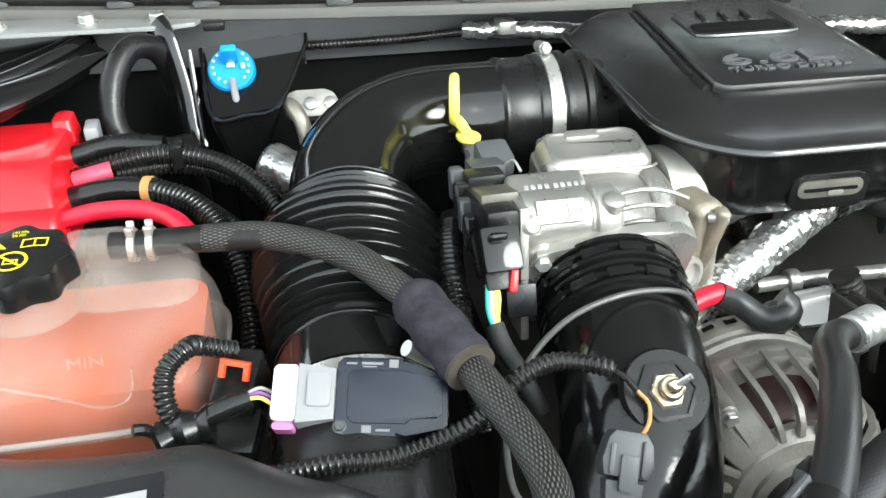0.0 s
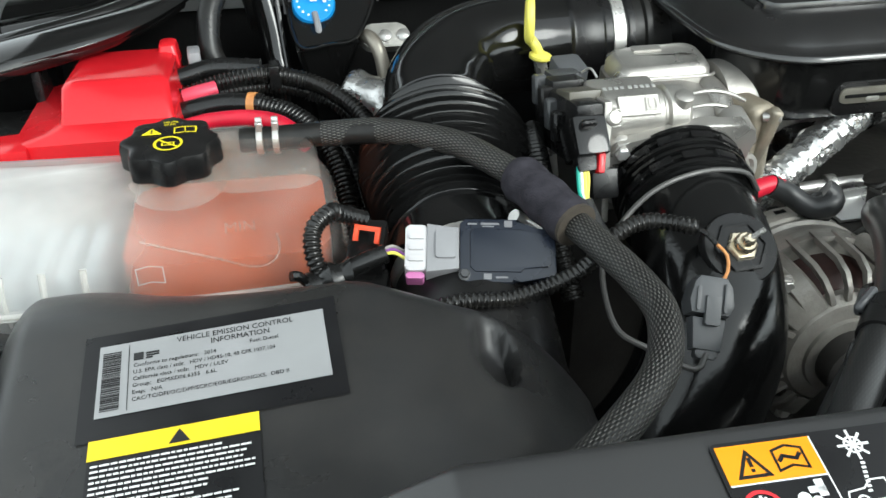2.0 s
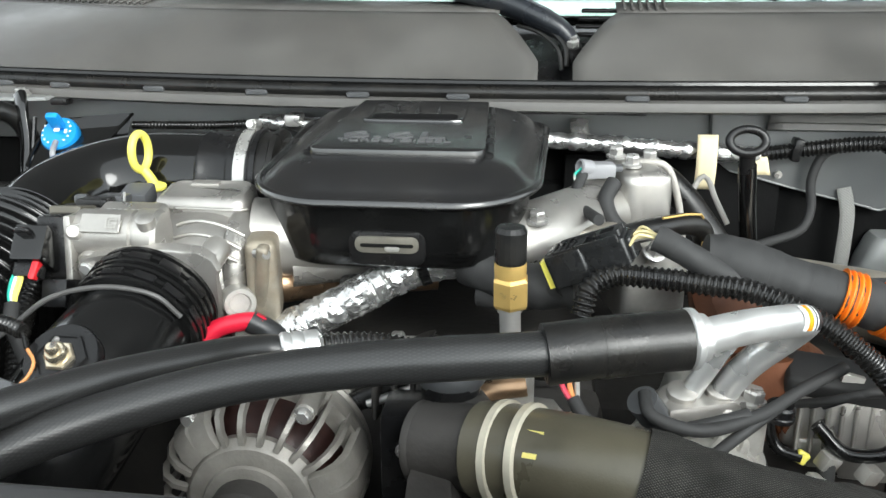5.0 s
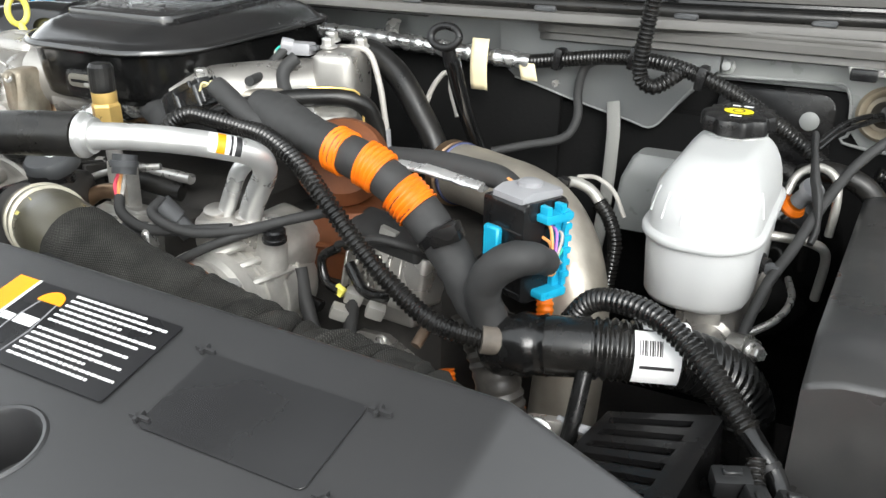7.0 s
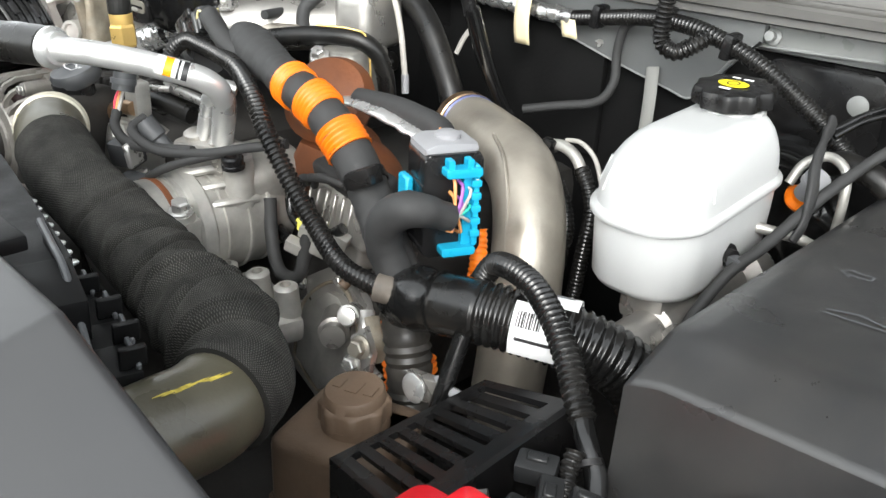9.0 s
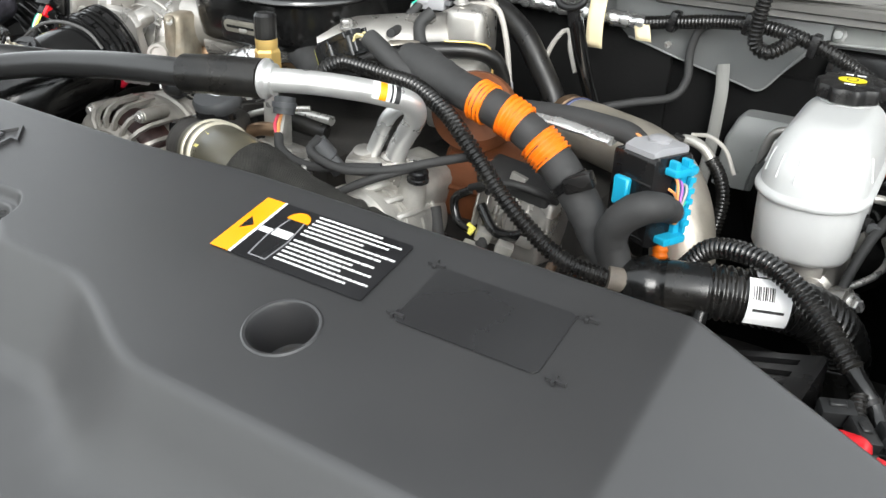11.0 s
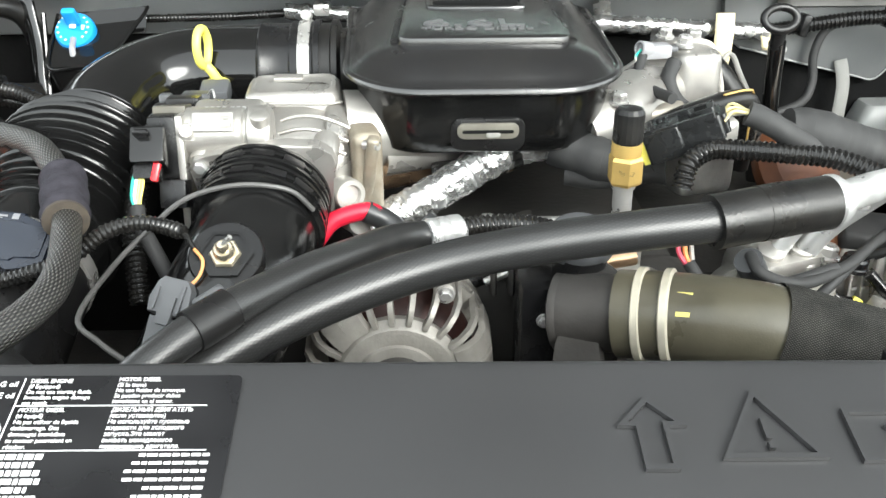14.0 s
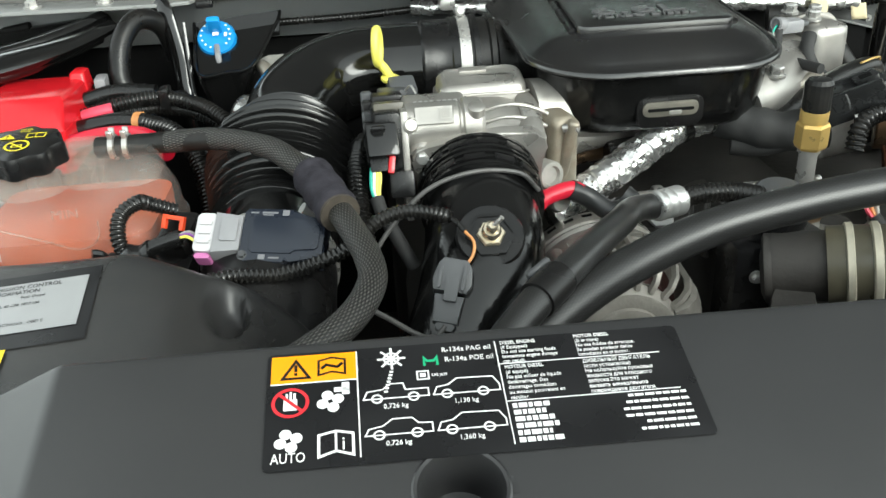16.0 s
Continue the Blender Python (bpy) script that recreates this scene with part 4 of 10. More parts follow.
wagon = [(0, 0.003), (0.002, 0.008), (0.008, 0.009), (0.013, 0.013), (0.032, 0.0125), (0.035, 0.007), (0.035, 0.003), (0, 0.003)]
sedan = [(0, 0.003), (0.002, 0.007), (0.009, 0.0085), (0.014, 0.0125), (0.024, 0.0125), (0.027, 0.009), (0.034, 0.0085), (0.034, 0.003), (0, 0.003)]
for (ox, oy), shape, kg in (((0.050, 0.036), pickup, "0,726 kg"), ((0.0865, 0.036), wagon, "1,130 kg"), ((0.050, 0.013), sedan, "0,726 kg"), ((0.0865, 0.013), wagon, "1,360 kg")):
    m = lab @ Matrix.Translation((ox, oy, 0))
    part("car_sign", outline_bars(m, shape, 0.0008, 0.0006), LABEL_WHITE, L1)
    for wx in (0.007, 0.026):
        part("car_sign", outline_bars(m, arc(wx, 0.003, 0.0026, 0, 360, 14), 0.001, 0.0007), LABEL_WHITE, L1)
    lettering("writing", kg, 0.0042, m @ Matrix.Translation((0.010, -0.0035, 0.0006)), LABEL_WHITE, L1, 0.0001, stretch=0.9)
random.seed(7)


def text_bars(x0, x1, y0, y1, pitch, h, right=False):
    out = []
    y = y1 - h
    while y >= y0:
        x = x0
        end = x0 + (x1 - x0) * random.uniform(0.62, 1.0)
        while x < end - 0.001:
            w = random.uniform(0.0018, 0.0058)
            out.append((x, y, min(x + w, end), y + h))
            x += w + 0.0008
        y -= pitch
    if right:
        out = [(x0 + x1 - b, c, x0 + x1 - a, d) for a, c, b, d in out]
    return out


COLUMNS = [
    (0.126, 0.0703, 0.00335, "DIESEL ENGINE|(If Equipped)|Do not use starting fluids.|Immediate engine damage|can result."),
    (0.1675, 0.0712, 0.00335, "MOTOR DIESEL|(Si lo tiene)|No use fluidos de arranque.|Se pueden producir daños|inmediatos en el motor."),
    (0.126, 0.0527, 0.00348, "MOTEUR DIESEL|(si équipé)|Ne pas utiliser de liquide|dedémarrage. Des|dommages immédiats|au moteur pourraient en|résulter."),
    (0.1685, 0.0527, 0.00348, "ДИЗЕЛЬНЫЙ ДВИГАТЕЛЬ|(если установлен)|Не используйте пусковые|жидкости для холодного|запуска.Это может|вызвать немедленное|повреждение двигателя.")]
for x, y, pitch, text in COLUMNS:
    for k, row in enumerate(text.split("|")):
        lettering("writing", row, 0.0034, lab @ Matrix.Translation((x, y - pitch * k, 0.0006)), LABEL_WHITE, L1, 0.0001, stretch=0.86)
lettering("writing", "SAE J639", 0.0026, lab @ Matrix.Translation((0.0865, 0.0515, 0.0006)), LABEL_WHITE, L1, 0.0001, stretch=0.9)
rects = text_bars(0.126, 0.152, 0.003, 0.0290, 0.0043, 0.0029) + text_bars(0.178, 0.218, 0.003, 0.0290, 0.0043, 0.0016, True)
tagged(part("unread_print", bars(lab, rects, 0.0006, 0.0001), LABEL_WHITE, L1), kind="stuff")
# warning label on the other end
lab2 = cover_frame(1.131, 0.150, 0.0008)
L2 = part("warning_label", prism(rounded(0, 0.122, 0, 0.058, 0.002), 0, 0.0004, lab2), LABEL_BLACK, rc, "black warning label with an orange band and white print")
part("orange_field", bars(lab2, [(0.0, 0.0, 0.016, 0.058)], 0.0005), LABEL_ORANGE, L2)
part("pale_band", bars(lab2, [(0.016, 0.0, 0.018, 0.058)], 0.0006), LABEL_WHITE, L2)
part("warning_sign", prism([(0.005, 0.022), (0.005, 0.036), (0.0125, 0.029)], 0.0007, 0.0009, lab2), LABEL_BLACK, L2)
part("car_sign", outline_bars(lab2, [(0.030, 0.004), (0.044, 0.004), (0.046, 0.024), (0.043, 0.046), (0.031, 0.046), (0.028, 0.024)], 0.0012, 0.0006, True), LABEL_GREY, L2)
part("car_sign", bars(lab2, [(0.030, 0.026, 0.044, 0.033), (0.019, 0.026, 0.028, 0.031)], 0.0006), LABEL_WHITE, L2)
part("heat_sign", prism(arc(0.037, 0.045, 0.009, 0, 180, 10), 0.0006, 0.0008, lab2), LABEL_ORANGE, L2)
tagged(part("unread_print", bars(lab2, text_bars(0.048, 0.120, 0.031, 0.056, 0.0040, 0.0016) + text_bars(0.048, 0.119, 0.004, 0.029, 0.0040, 0.0016), 0.0006, 0.0001), LABEL_WHITE, L2), kind="stuff")


# ---- engine cover with the air inlet ----
cov = thing("engine_inlet_cover", "satin black moulded engine air inlet cover with raised lettering", "engine cover", at=(0.665, 0.82, 1.28))


def cover_ring(inset, z, tilt=0.0, grow=0.0):
    ra, rb = max(0.012, 0.085 - inset), max(0.008, 0.03 - inset * 0.3)
    o = rounded(0.515 + inset, 0.818 - inset, 0.655 + inset, 0.985 - inset * 0.4 + grow, (ra, ra, rb, rb), 9)
    out = []
    for x, y in o:
        k = (y - 0.655) / 0.33
        xx = 0.6665 + (x - 0.6665) * (0.93 + 0.07 * k)
        bow = -0.012 * math.cos(math.pi * (xx - 0.6665) / 0.32) * (1 - k) if y < 0.8 else 0
        out.append((xx, y + bow, z + tilt * (y - 0.655)))
    return out


T0 = 0.045
top_loops = [cover_ring(0.004, 1.362, T0), cover_ring(0.0, 1.365, T0), cover_ring(0.0, 1.369, T0), cover_ring(0.003, 1.3715, T0), cover_ring(0.006, 1.3715, T0), cover_ring(0.0075, 1.369, T0), cover_ring(0.010, 1.3692, T0), cover_ring(0.017, 1.3755, T0), cover_ring(0.027, 1.383, T0),
             cover_ring(0.040, 1.3885, T0), cover_ring(0.052, 1.3915, T0), cover_ring(0.064, 1.3932, T0), cover_ring(0.082, 1.3942, T0), cover_ring(0.10, 1.3945, T0)]
lid = part("lid", loft(top_loops), LID, cov, angle=50)
body_loops = [cover_ring(0.040, 1.296, 0.0), cover_ring(0.030, 1.298, 0.0), cover_ring(0.024, 1.302, 0.0), cover_ring(0.019, 1.320, 0.0), cover_ring(0.015, 1.345, 0.02), cover_ring(0.012, 1.366, T0)]
part("body", loft(body_loops), RUBBER_SHINE, cov, angle=50)
part("body_bead", tube([(x, y, z - 0.0005) for x, y, z in cover_ring(0.008, 1.363, T0)] + [cover_ring(0.008, 1.3625, T0)[0]], 0.0022, 6, 0.006), BLACK_GLOSS, cov)
# raised centre field with its two ridges


def lid_z(y):
    return 1.3940 + 0.045 * (y - 0.655)


field = [(0.592, 0.714), (0.742, 0.714), (0.749, 0.717), (0.754, 0.726), (0.744, 0.955), (0.591, 0.955), (0.580, 0.726), (0.585, 0.717)]
fm = Matrix.Translation((0, 0.72, lid_z(0.72))) @ pose(0, 0, 0, 2.6, 0, 0)
part("centre_field", prism([(x, y - 0.72) for x, y in field], -0.006, 0.0075, fm, 0.0050), LID, lid)
# paler grey than the lid: the letters' sheen is put into the colour
LID_LETTER = mat("letter_sheen_grey", (0.085, 0.086, 0.088), 0.40, vary=0.06, scale=30)
lettering("writing", "6.6L", 0.036, fm @ Matrix.Translation((0.604, 0.037, 0.0084)), LID_LETTER, lid, 0.0009, stretch=1.75, label="raised lettering")
lettering("writing", "TURBO DIESEL", 0.0120, fm @ Matrix.Translation((0.604, 0.022, 0.0084)), LID_LETTER, lid, 0.0008, stretch=1.46, label="raised lettering")
# flat black slab: the dark of the handle recess is put into its colour
part("handle_recess", prism(rounded(0.619, 0.714, 0.121, 0.152, 0.006), -0.001, 0.0083, fm, 0.001), INSULATION, lid)
part("recess_lip", tube([(0.614, 0.895, 1.4115), (0.614, 0.850, 1.4098), (0.620, 0.838, 1.4092), (0.667, 0.836, 1.4092), (0.713, 0.838, 1.4092), (0.719, 0.850, 1.4098), (0.719, 0.895, 1.4115)], 0.0035, 8, 0.004), LID, lid)
for k in range(3):
    part("recess_rib", box((0.642 + 0.024 * k, 0.890, lid_z(0.890) + 0.0085), (0.004, 0.030, 0.005), 0.002, (8, 0, 0), 1), LID, lid)
part("ridge", tube([(0.577, 0.730, 1.3955), (0.580, 0.80, 1.399), (0.588, 0.945, 1.4055)], 0.0045, 8, 0.02), BLACK_SATIN, lid)
part("ridge", tube([(0.757, 0.730, 1.3955), (0.754, 0.80, 1.399), (0.747, 0.945, 1.4055)], 0.0045, 8, 0.02), BLACK_SATIN, lid)
# slotted lug on the front
slot_m = Matrix(((1, 0, 0, 0.667), (0, -0.05, -1.0, 0.6625), (0, 1.0, -0.05, 1.325), (0, 0, 0, 1)))
part("slot_lug", prism(rounded(-0.036, 0.036, -0.020, 0.013, 0.010), -0.012, 0.0015, slot_m, 0.001), BLACK_SATIN, cov)
part("slot_edge", prism(rounded(-0.030, 0.030, -0.0075, 0.0085, 0.007), -0.004, 0.0030, slot_m, 0.0008), mat("dull_beige_metal", (0.16, 0.15, 0.125), 0.45, 0.3), cov, "dull metal edged slot")
# black strip laid on the edge piece for the dark inside the slit
part("slot_opening", prism(rounded(-0.025, 0.025, -0.0018, 0.0016, 0.0016), -0.004, 0.0036, slot_m, 0.0003), INSULATION, cov)
part("slot_tongue", prism(rounded(-0.002, 0.012, -0.0055, -0.001, 0.002), -0.004, 0.0042, slot_m, 0.0005), ALU_DULL, cov)
part("front_lug", box((0.632, 0.705, 1.262), (0.04, 0.03, 0.03), 0.005), BLACK_SATIN, cov)
bolt(cov, (0.632, 0.690, 1.268), (0, -1, 0.25), 0.0095, 0.012)

# ---- intake elbow, bellows and sensor tube ----
elb = thing("intake_elbow", "glossy black moulded intake elbow pipe", "intake pipe", at=(0.4, 0.87, 1.33))
part("pipe", tube([(0.43, 0.873, 1.331), (0.39, 0.873, 1.331), (0.34, 0.868, 1.330), (0.295, 0.845, 1.322), (0.27, 0.805, 1.312), (0.262, 0.765, 1.300), (0.26, 0.74, 1.295)], 0.054, 32, 0.008), BLACK_GLOSS, elb, angle=60)
part("collar", lathe((0.42, 0.873, 1.331), (1, 0, 0), [(0.054, 0), (0.0575, 0.003), (0.0575, 0.006), (0.056, 0.008), (0.056, 0.036), (0.058, 0.038), (0.058, 0.062), (0.060, 0.064), (0.060, 0.07), (0.052, 0.07)], 40), BLACK_SATIN, elb)
worm_clamp(elb, (0.473, 0.873, 1.331), (1, 0, 0), 0.0585, 0.014, (0, 0.2, 1))
part("throat", lathe((0.49, 0.873, 1.331), (1, 0, 0), [(0.056, 0), (0.056, 0.012), (0.060, 0.014), (0.060, 0.02), (0.050, 0.024), (0.050, 0.07)], 40), RUBBER, elb)

bel = thing("intake_bellows", "black ribbed rubber intake bellows", "hose", at=(0.255, 0.66, 1.28))
AX = [(0.262, 0.752, 1.293), (0.260, 0.715, 1.282), (0.255, 0.65, 1.258), (0.251, 0.60, 1.243), (0.248, 0.545, 1.238)]
AXV, AXS = spline(AX, 0.004)


def bellows_profile(s, L):
    u = s / L
    base = 0.057 + 0.021 * smooth(0.0, 0.24, u) - 0.016 * smooth(0.30, 0.72, u)
    if u < 0.78:
        ph = (s / 0.0118) % 1.0
        ridge = math.exp(-((ph - 0.5) / 0.24) ** 2)
        base += 0.0085 * ridge - 0.002
    return base


part("bellows_body", tube(AX, 1.0, 48, 0.0012, bellows_profile), BLACK_GLOSS, bel, angle=70)
worm_clamp(bel, (0.248, 0.545, 1.238), (0.03, 0.92, 0.28), 0.0632, 0.016, (0.66, -0.06, 0.74))

maf = thing("air_flow_tube", "black air flow tube with navy sensor and grey plug", "sensor", at=(0.25, 0.50, 1.23))
part("tube_body", tube([(0.248, 0.55, 1.238), (0.246, 0.50, 1.222), (0.244, 0.45, 1.200), (0.243, 0.40, 1.175)], 0.062, 36, 0.01), BLACK_SATIN, maf)
sm = plate_frame((0.2285, 0.4855, 1.2735), (0.982, -0.18, -0.035), (0.14, 0.80, 0.60))
mod = part("sensor_module", prism([(0, 0.004), (0.005, 0.0), (0.040, 0.0), (0.045, 0.003), (0.070, 0.003), (0.073, 0.007), (0.073, 0.040), (0.069, 0.044), (0.049, 0.045), (0.044, 0.052), (0.004, 0.052), (0, 0.048)], -0.014, 0.008, sm, 0.0025), SENSOR_BLUE, maf, "navy blue-black sensor module")
part("module_lid", prism([(0.008, 0.012), (0.012, 0.008), (0.046, 0.008), (0.049, 0.012), (0.066, 0.012), (0.069, 0.015), (0.069, 0.036), (0.066, 0.039), (0.050, 0.040), (0.045, 0.043), (0.011, 0.043), (0.008, 0.040)], 0.007, 0.0094, sm, 0.0008), SENSOR_BLUE, mod)
for q in ((0.006, 0.0465, 0.013, 0.0478), (0.016, 0.0465, 0.030, 0.0482), (0.017, 0.0447, 0.026, 0.0456), (0.034, 0.0448, 0.040, 0.0502), (0.018, 0.002, 0.024, 0.0066), (0.027, 0.003, 0.036, 0.0045)):
    part("module_print", bars(sm, [q], 0.0082), LABEL_GREY, mod)
bolt(mod, sm @ Vector((0.004, 0.006, 0.007)), sm.col[2].xyz, 0.0036, 0.004, CONN_DARK)
part("module_foot", box((0.236, 0.476, 1.258), (0.018, 0.018, 0.026), 0.004, (30, 0, -8)), BLACK_SATIN, maf)
part("module_flange", box((0.262, 0.502, 1.258), (0.062, 0.046, 0.020), 0.004, (36, 0, -8)), BLACK_SATIN, maf)
PLUG_PALE = mat("pale_grey_plug", (0.55, 0.54, 0.55), 0.4, vary=0.08, scale=40)
pl = part("plug", prism([(-0.025, 0.007), (0.0, 0.010), (0.0, 0.044), (-0.025, 0.047)], -0.012, 0.009, sm, 0.0025), CONN_GREY, maf, "light grey connector plug")
part("plug_step", prism(rounded(-0.018, -0.003, 0.018, 0.040, 0.002), 0.008, 0.0112, sm, 0.001), CONN_GREY, pl)
part("plug_lock", prism(rounded(-0.041, -0.024, 0.009, 0.046, 0.003), -0.011, 0.007, sm, 0.002), PLUG_PALE, pl, "white connector lock")
part("plug_seal", prism(rounded(-0.040, -0.026, 0.004, 0.009, 0.002), -0.011, 0.003, sm, 0.001), mat("magenta_seal", (0.45, 0.14, 0.32), 0.4), pl, "magenta plug seal")
for k in range(3):
    part("plug_rib", prism(rounded(-0.038, -0.027, 0.016 + 0.009 * k, 0.020 + 0.009 * k, 0.0008), 0.006, 0.0092, sm, 0.0006), PLUG_PALE, pl)

# ---- air cleaner box ----
air = thing("air_cleaner_box", "black grained plastic air cleaner box with two labels", "air box", at=(0.08, 0.35, 1.2))


def air_top(x, y):
    z = 1.297 + 0.20 * (y - 0.42) + 0.05 * (x + 0.01)
    r = max(0, x - 0.19)
    z -= min(7.0 * r * r, 0.95 * r)
    lx = max(0, -0.064 - x)
    z -= min(lx * lx * 40, 0.006 + lx * 1.2) if lx > 0 else 0
    b = max(0, y - 0.44 + 0.035 * smooth(0.14, 0.22, x))
    z -= b * b * (5 + 16 * smooth(-0.05, 0.15, x))
    dimp = math.hypot((x - 0.232) / 0.016, (y - 0.385) / 0.034)
    z -= 0.022 * smooth(1.0, 0.5, dimp)
    return z


def air_point(u, v):
    x = -0.084 + 0.394 * u
    y = 0.20 + (0.298 - 0.018 * smooth(0, 0.2, x)) * v
    # rounded far right corner
    if x > 0.20:
        k = (x - 0.20) / 0.11
        y = min(y, 0.48 - 0.055 * k)
    return (x, y, air_top(x, y))


part("lid", thicken(part("lid_top", sheet(90, 60, air_point), BLACK_GRAIN, air, angle=60), 0.004) and box((0.105, 0.35, 1.13), (0.35, 0.27, 0.20), 0.03), BLACK_GRAIN, air)
part("back_wall", sheet(40, 8, lambda u, v: (-0.084 + 0.394 * u, air_point(u, 1.0)[1], air_point(u, 1.0)[2] - 0.10 * v)), BLACK_GRAIN, air)
part("right_wall", sheet(20, 10, lambda u, v: (0.31 + 0.004 * v, 0.20 + 0.238 * u, air_top(0.31, 0.20 + 0.238 * u) - 0.12 * v)), BLACK_GRAIN, air)
part("left_wall", sheet(20, 6, lambda u, v: (-0.084 - 0.006 * v, 0.20 + 0.298 * u, air_top(-0.084, 0.20 + 0.298 * u) - 0.09 * v)), BLACK_GRAIN, air)
part("tray", box((-0.17, 0.34, 1.15), (0.13, 0.36, 0.10), 0.008), BLACK_SATIN, air)
for k in range(7):
    part("tray_rib", box((-0.117, 0.22 + 0.042 * k, 1.216), (0.056, 0.004, 0.030), 0.001, (0, 0, -14), 1), BLACK_GLOSS, air)
part("tray_clip", box((-0.115, 0.512, 1.245), (0.05, 0.022, 0.02), 0.004, (0, 0, -20)), BLACK_SATIN, air)
bolt(air, (-0.150, 0.525, 1.245), (0, -0.3, 1), 0.005, 0.005, CONN_DARK)


def air_frame(x, y, lift=0.001, along=(1, 0)):
    e = 0.02
    o = (x, y, air_top(x, y) + lift)
    ux, uy = along
    k = math.hypot(ux, uy)
    ux, uy = ux / k, uy / k
    xd = (e * ux, e * uy, air_top(x + e * ux, y + e * uy) - air_top(x, y))
    yd = (-e * uy, e * ux, air_top(x - e * uy, y + e * ux) - air_top(x, y))
    return plate_frame(o, xd, yd)


def draped(x, y, w, h, along=(1, 0), lift=0.0012):
    ux, uy = along
    k = math.hypot(ux, uy)
    ux, uy = ux / k, uy / k

    def f(u, v):
        px, py = x + w * u * ux - h * v * uy, y + w * u * uy + h * v * ux
        return (px, py, air_top(px, py) + lift)
    return f


AL = (1, 0.03)
part("label_backing", sheet(20, 10, draped(-0.022, 0.350, 0.158, 0.082, AL, 0.0008)), LABEL_BLACK, air)
em = air_frame(-0.013, 0.366, 0.0016, AL)
lb = part("emission_label", sheet(16, 6, draped(-0.013, 0.366, 0.140, 0.056, AL, 0.0014)), LABEL_SILVER, air, "silver emission control label with black print")
INK = mat("black_ink", (0.015, 0.015, 0.016), 0.5)


def emis(x, y, s, size, st=0.9):
    u0 = Vector((x, y))
    w = air_frame(-0.013 + x * 0.9995 - y * 0.03, 0.366 + x * 0.03 + y, 0.0018, AL)
    lettering("writing", s, size, w, INK, lb, 0.00005, stretch=st)


emis(0.047, 0.049, "VEHICLE EMISSION CONTROL", 0.0062, 0.88)
emis(0.068, 0.043, "INFORMATION", 0.0062, 0.88)
emis(0.021, 0.0345, "Conforms to regulations:   2014", 0.0043)
emis(0.092, 0.0375, "Fuel: Diesel", 0.0043)
emis(0.021, 0.0292, "U.S. EPA class / stds:   HDV / HD85-10, 40 CFR 1037.104", 0.0043, 0.86)
emis(0.021, 0.0239, "California class / stds:   MDV / ULEV", 0.0043)
emis(0.021, 0.0186, "Group:   EGMXD06.6355   6.6L", 0.0043)
emis(0.021, 0.0133, "Evap:   N/A", 0.0043)
emis(0.021, 0.0080, "CAC/TC/DFI/OC/DPF/SCRC/EGR/EGRC/NOXS,  OBD II", 0.0043, 0.92)
part("badge_sign", bars(em, [(0.0215, 0.0405, 0.0275, 0.0465), (0.029, 0.0445, 0.037, 0.0458), (0.029, 0.0425, 0.037, 0.0438), (0.029, 0.0405, 0.033, 0.0418)], 0.0003), INK, lb)
random.seed(3)
bc = []
y = 0.004
while y < 0.050:
    h = random.choice((0.0004, 0.0007, 0.0011))
    bc.append((0.003, y, 0.014, y + h))
    y += h + random.choice((0.0004, 0.0006, 0.0009))
tagged(part("bar_code", bars(em, bc, 0.0003), INK, lb), kind="stuff")
part("label_rule", bars(em, [(0.0185, 0.002, 0.0189, 0.054)], 0.0003), INK, lb)
ylw = part("caution_label", sheet(14, 12, draped(-0.012, 0.265, 0.096, 0.085, (1, 0.02), 0.0014)), LABEL_BLACK, air, "black caution label with a yellow heading")
part("yellow_field", sheet(14, 3, draped(-0.0137, 0.3365, 0.096, 0.0135, (1, 0.02), 0.0018)), LABEL_YELLOW, ylw)
yf = air_frame(-0.0137, 0.3365, 0.0021, (1, 0.02))
part("warning_sign", prism([(0.045, 0.002), (0.057, 0.002), (0.051, 0.0115)], 0, 0.0002, yf), INK, ylw)
tr = air_frame(-0.012, 0.265, 0.0021, (1, 0.02))
random.seed(11)
tagged(part("unread_print", bars(tr, text_bars(0.003, 0.094, 0.006, 0.069, 0.0036, 0.0013), 0.0002), LABEL_WHITE, ylw), kind="stuff")

# ---- coolant tank ----
tank = thing("coolant_tank", "cloudy plastic coolant tank part filled with orange coolant", "coolant tank", at=(0, 0.63, 1.25))


def tank_ring(z, inset, shear=0.0, r=0.034):
    """Plan of the tank: wavy ribs on the empty chambers, two soft flutes on the filled one."""
    o = rounded(-0.185 + inset, 0.152 - inset, 0.546 + inset + shear, 0.700 - inset, max(0.012, r - inset * 0.5), 9)
    out = []
    for x, y in o:
        k = smooth(0.0, -0.03, x)
        front = 1 - smooth(0.56 + shear + inset, 0.60 + shear + inset, y)
        flute = sum(math.exp(-((x - c) / 0.0045) ** 2) for c in (0.018, 0.072))
        w = (0.0040 * k * abs(math.sin(x * math.pi / 0.030)) * (1 if z < 1.30 else 0.35) - (1 - k) * 0.0030 * flute) * front
        out.append((x, y + w, z + (0.012 * smooth(-0.05, -0.19, x) - 0.006 * smooth(0.10, 0.152, x)) * smooth(1.262, 1.318, z)))
    return out


TR = [tank_ring(*q) for q in ((1.12, 0.006), (1.20, 0.001), (1.243, 0.0), (1.247, 0.0), (1.2485, -0.004), (1.2535, -0.004), (1.255, 0.0), (1.262, 0.0), (1.275, 0.001, 0.001), (1.287, 0.003, 0.005), (1.297, 0.006, 0.010), (1.305, 0.010, 0.016), (1.311, 0.0155, 0.022), (1.3155, 0.023, 0.027), (1.3185, 0.033, 0.030), (1.3200, 0.045, 0.032))]
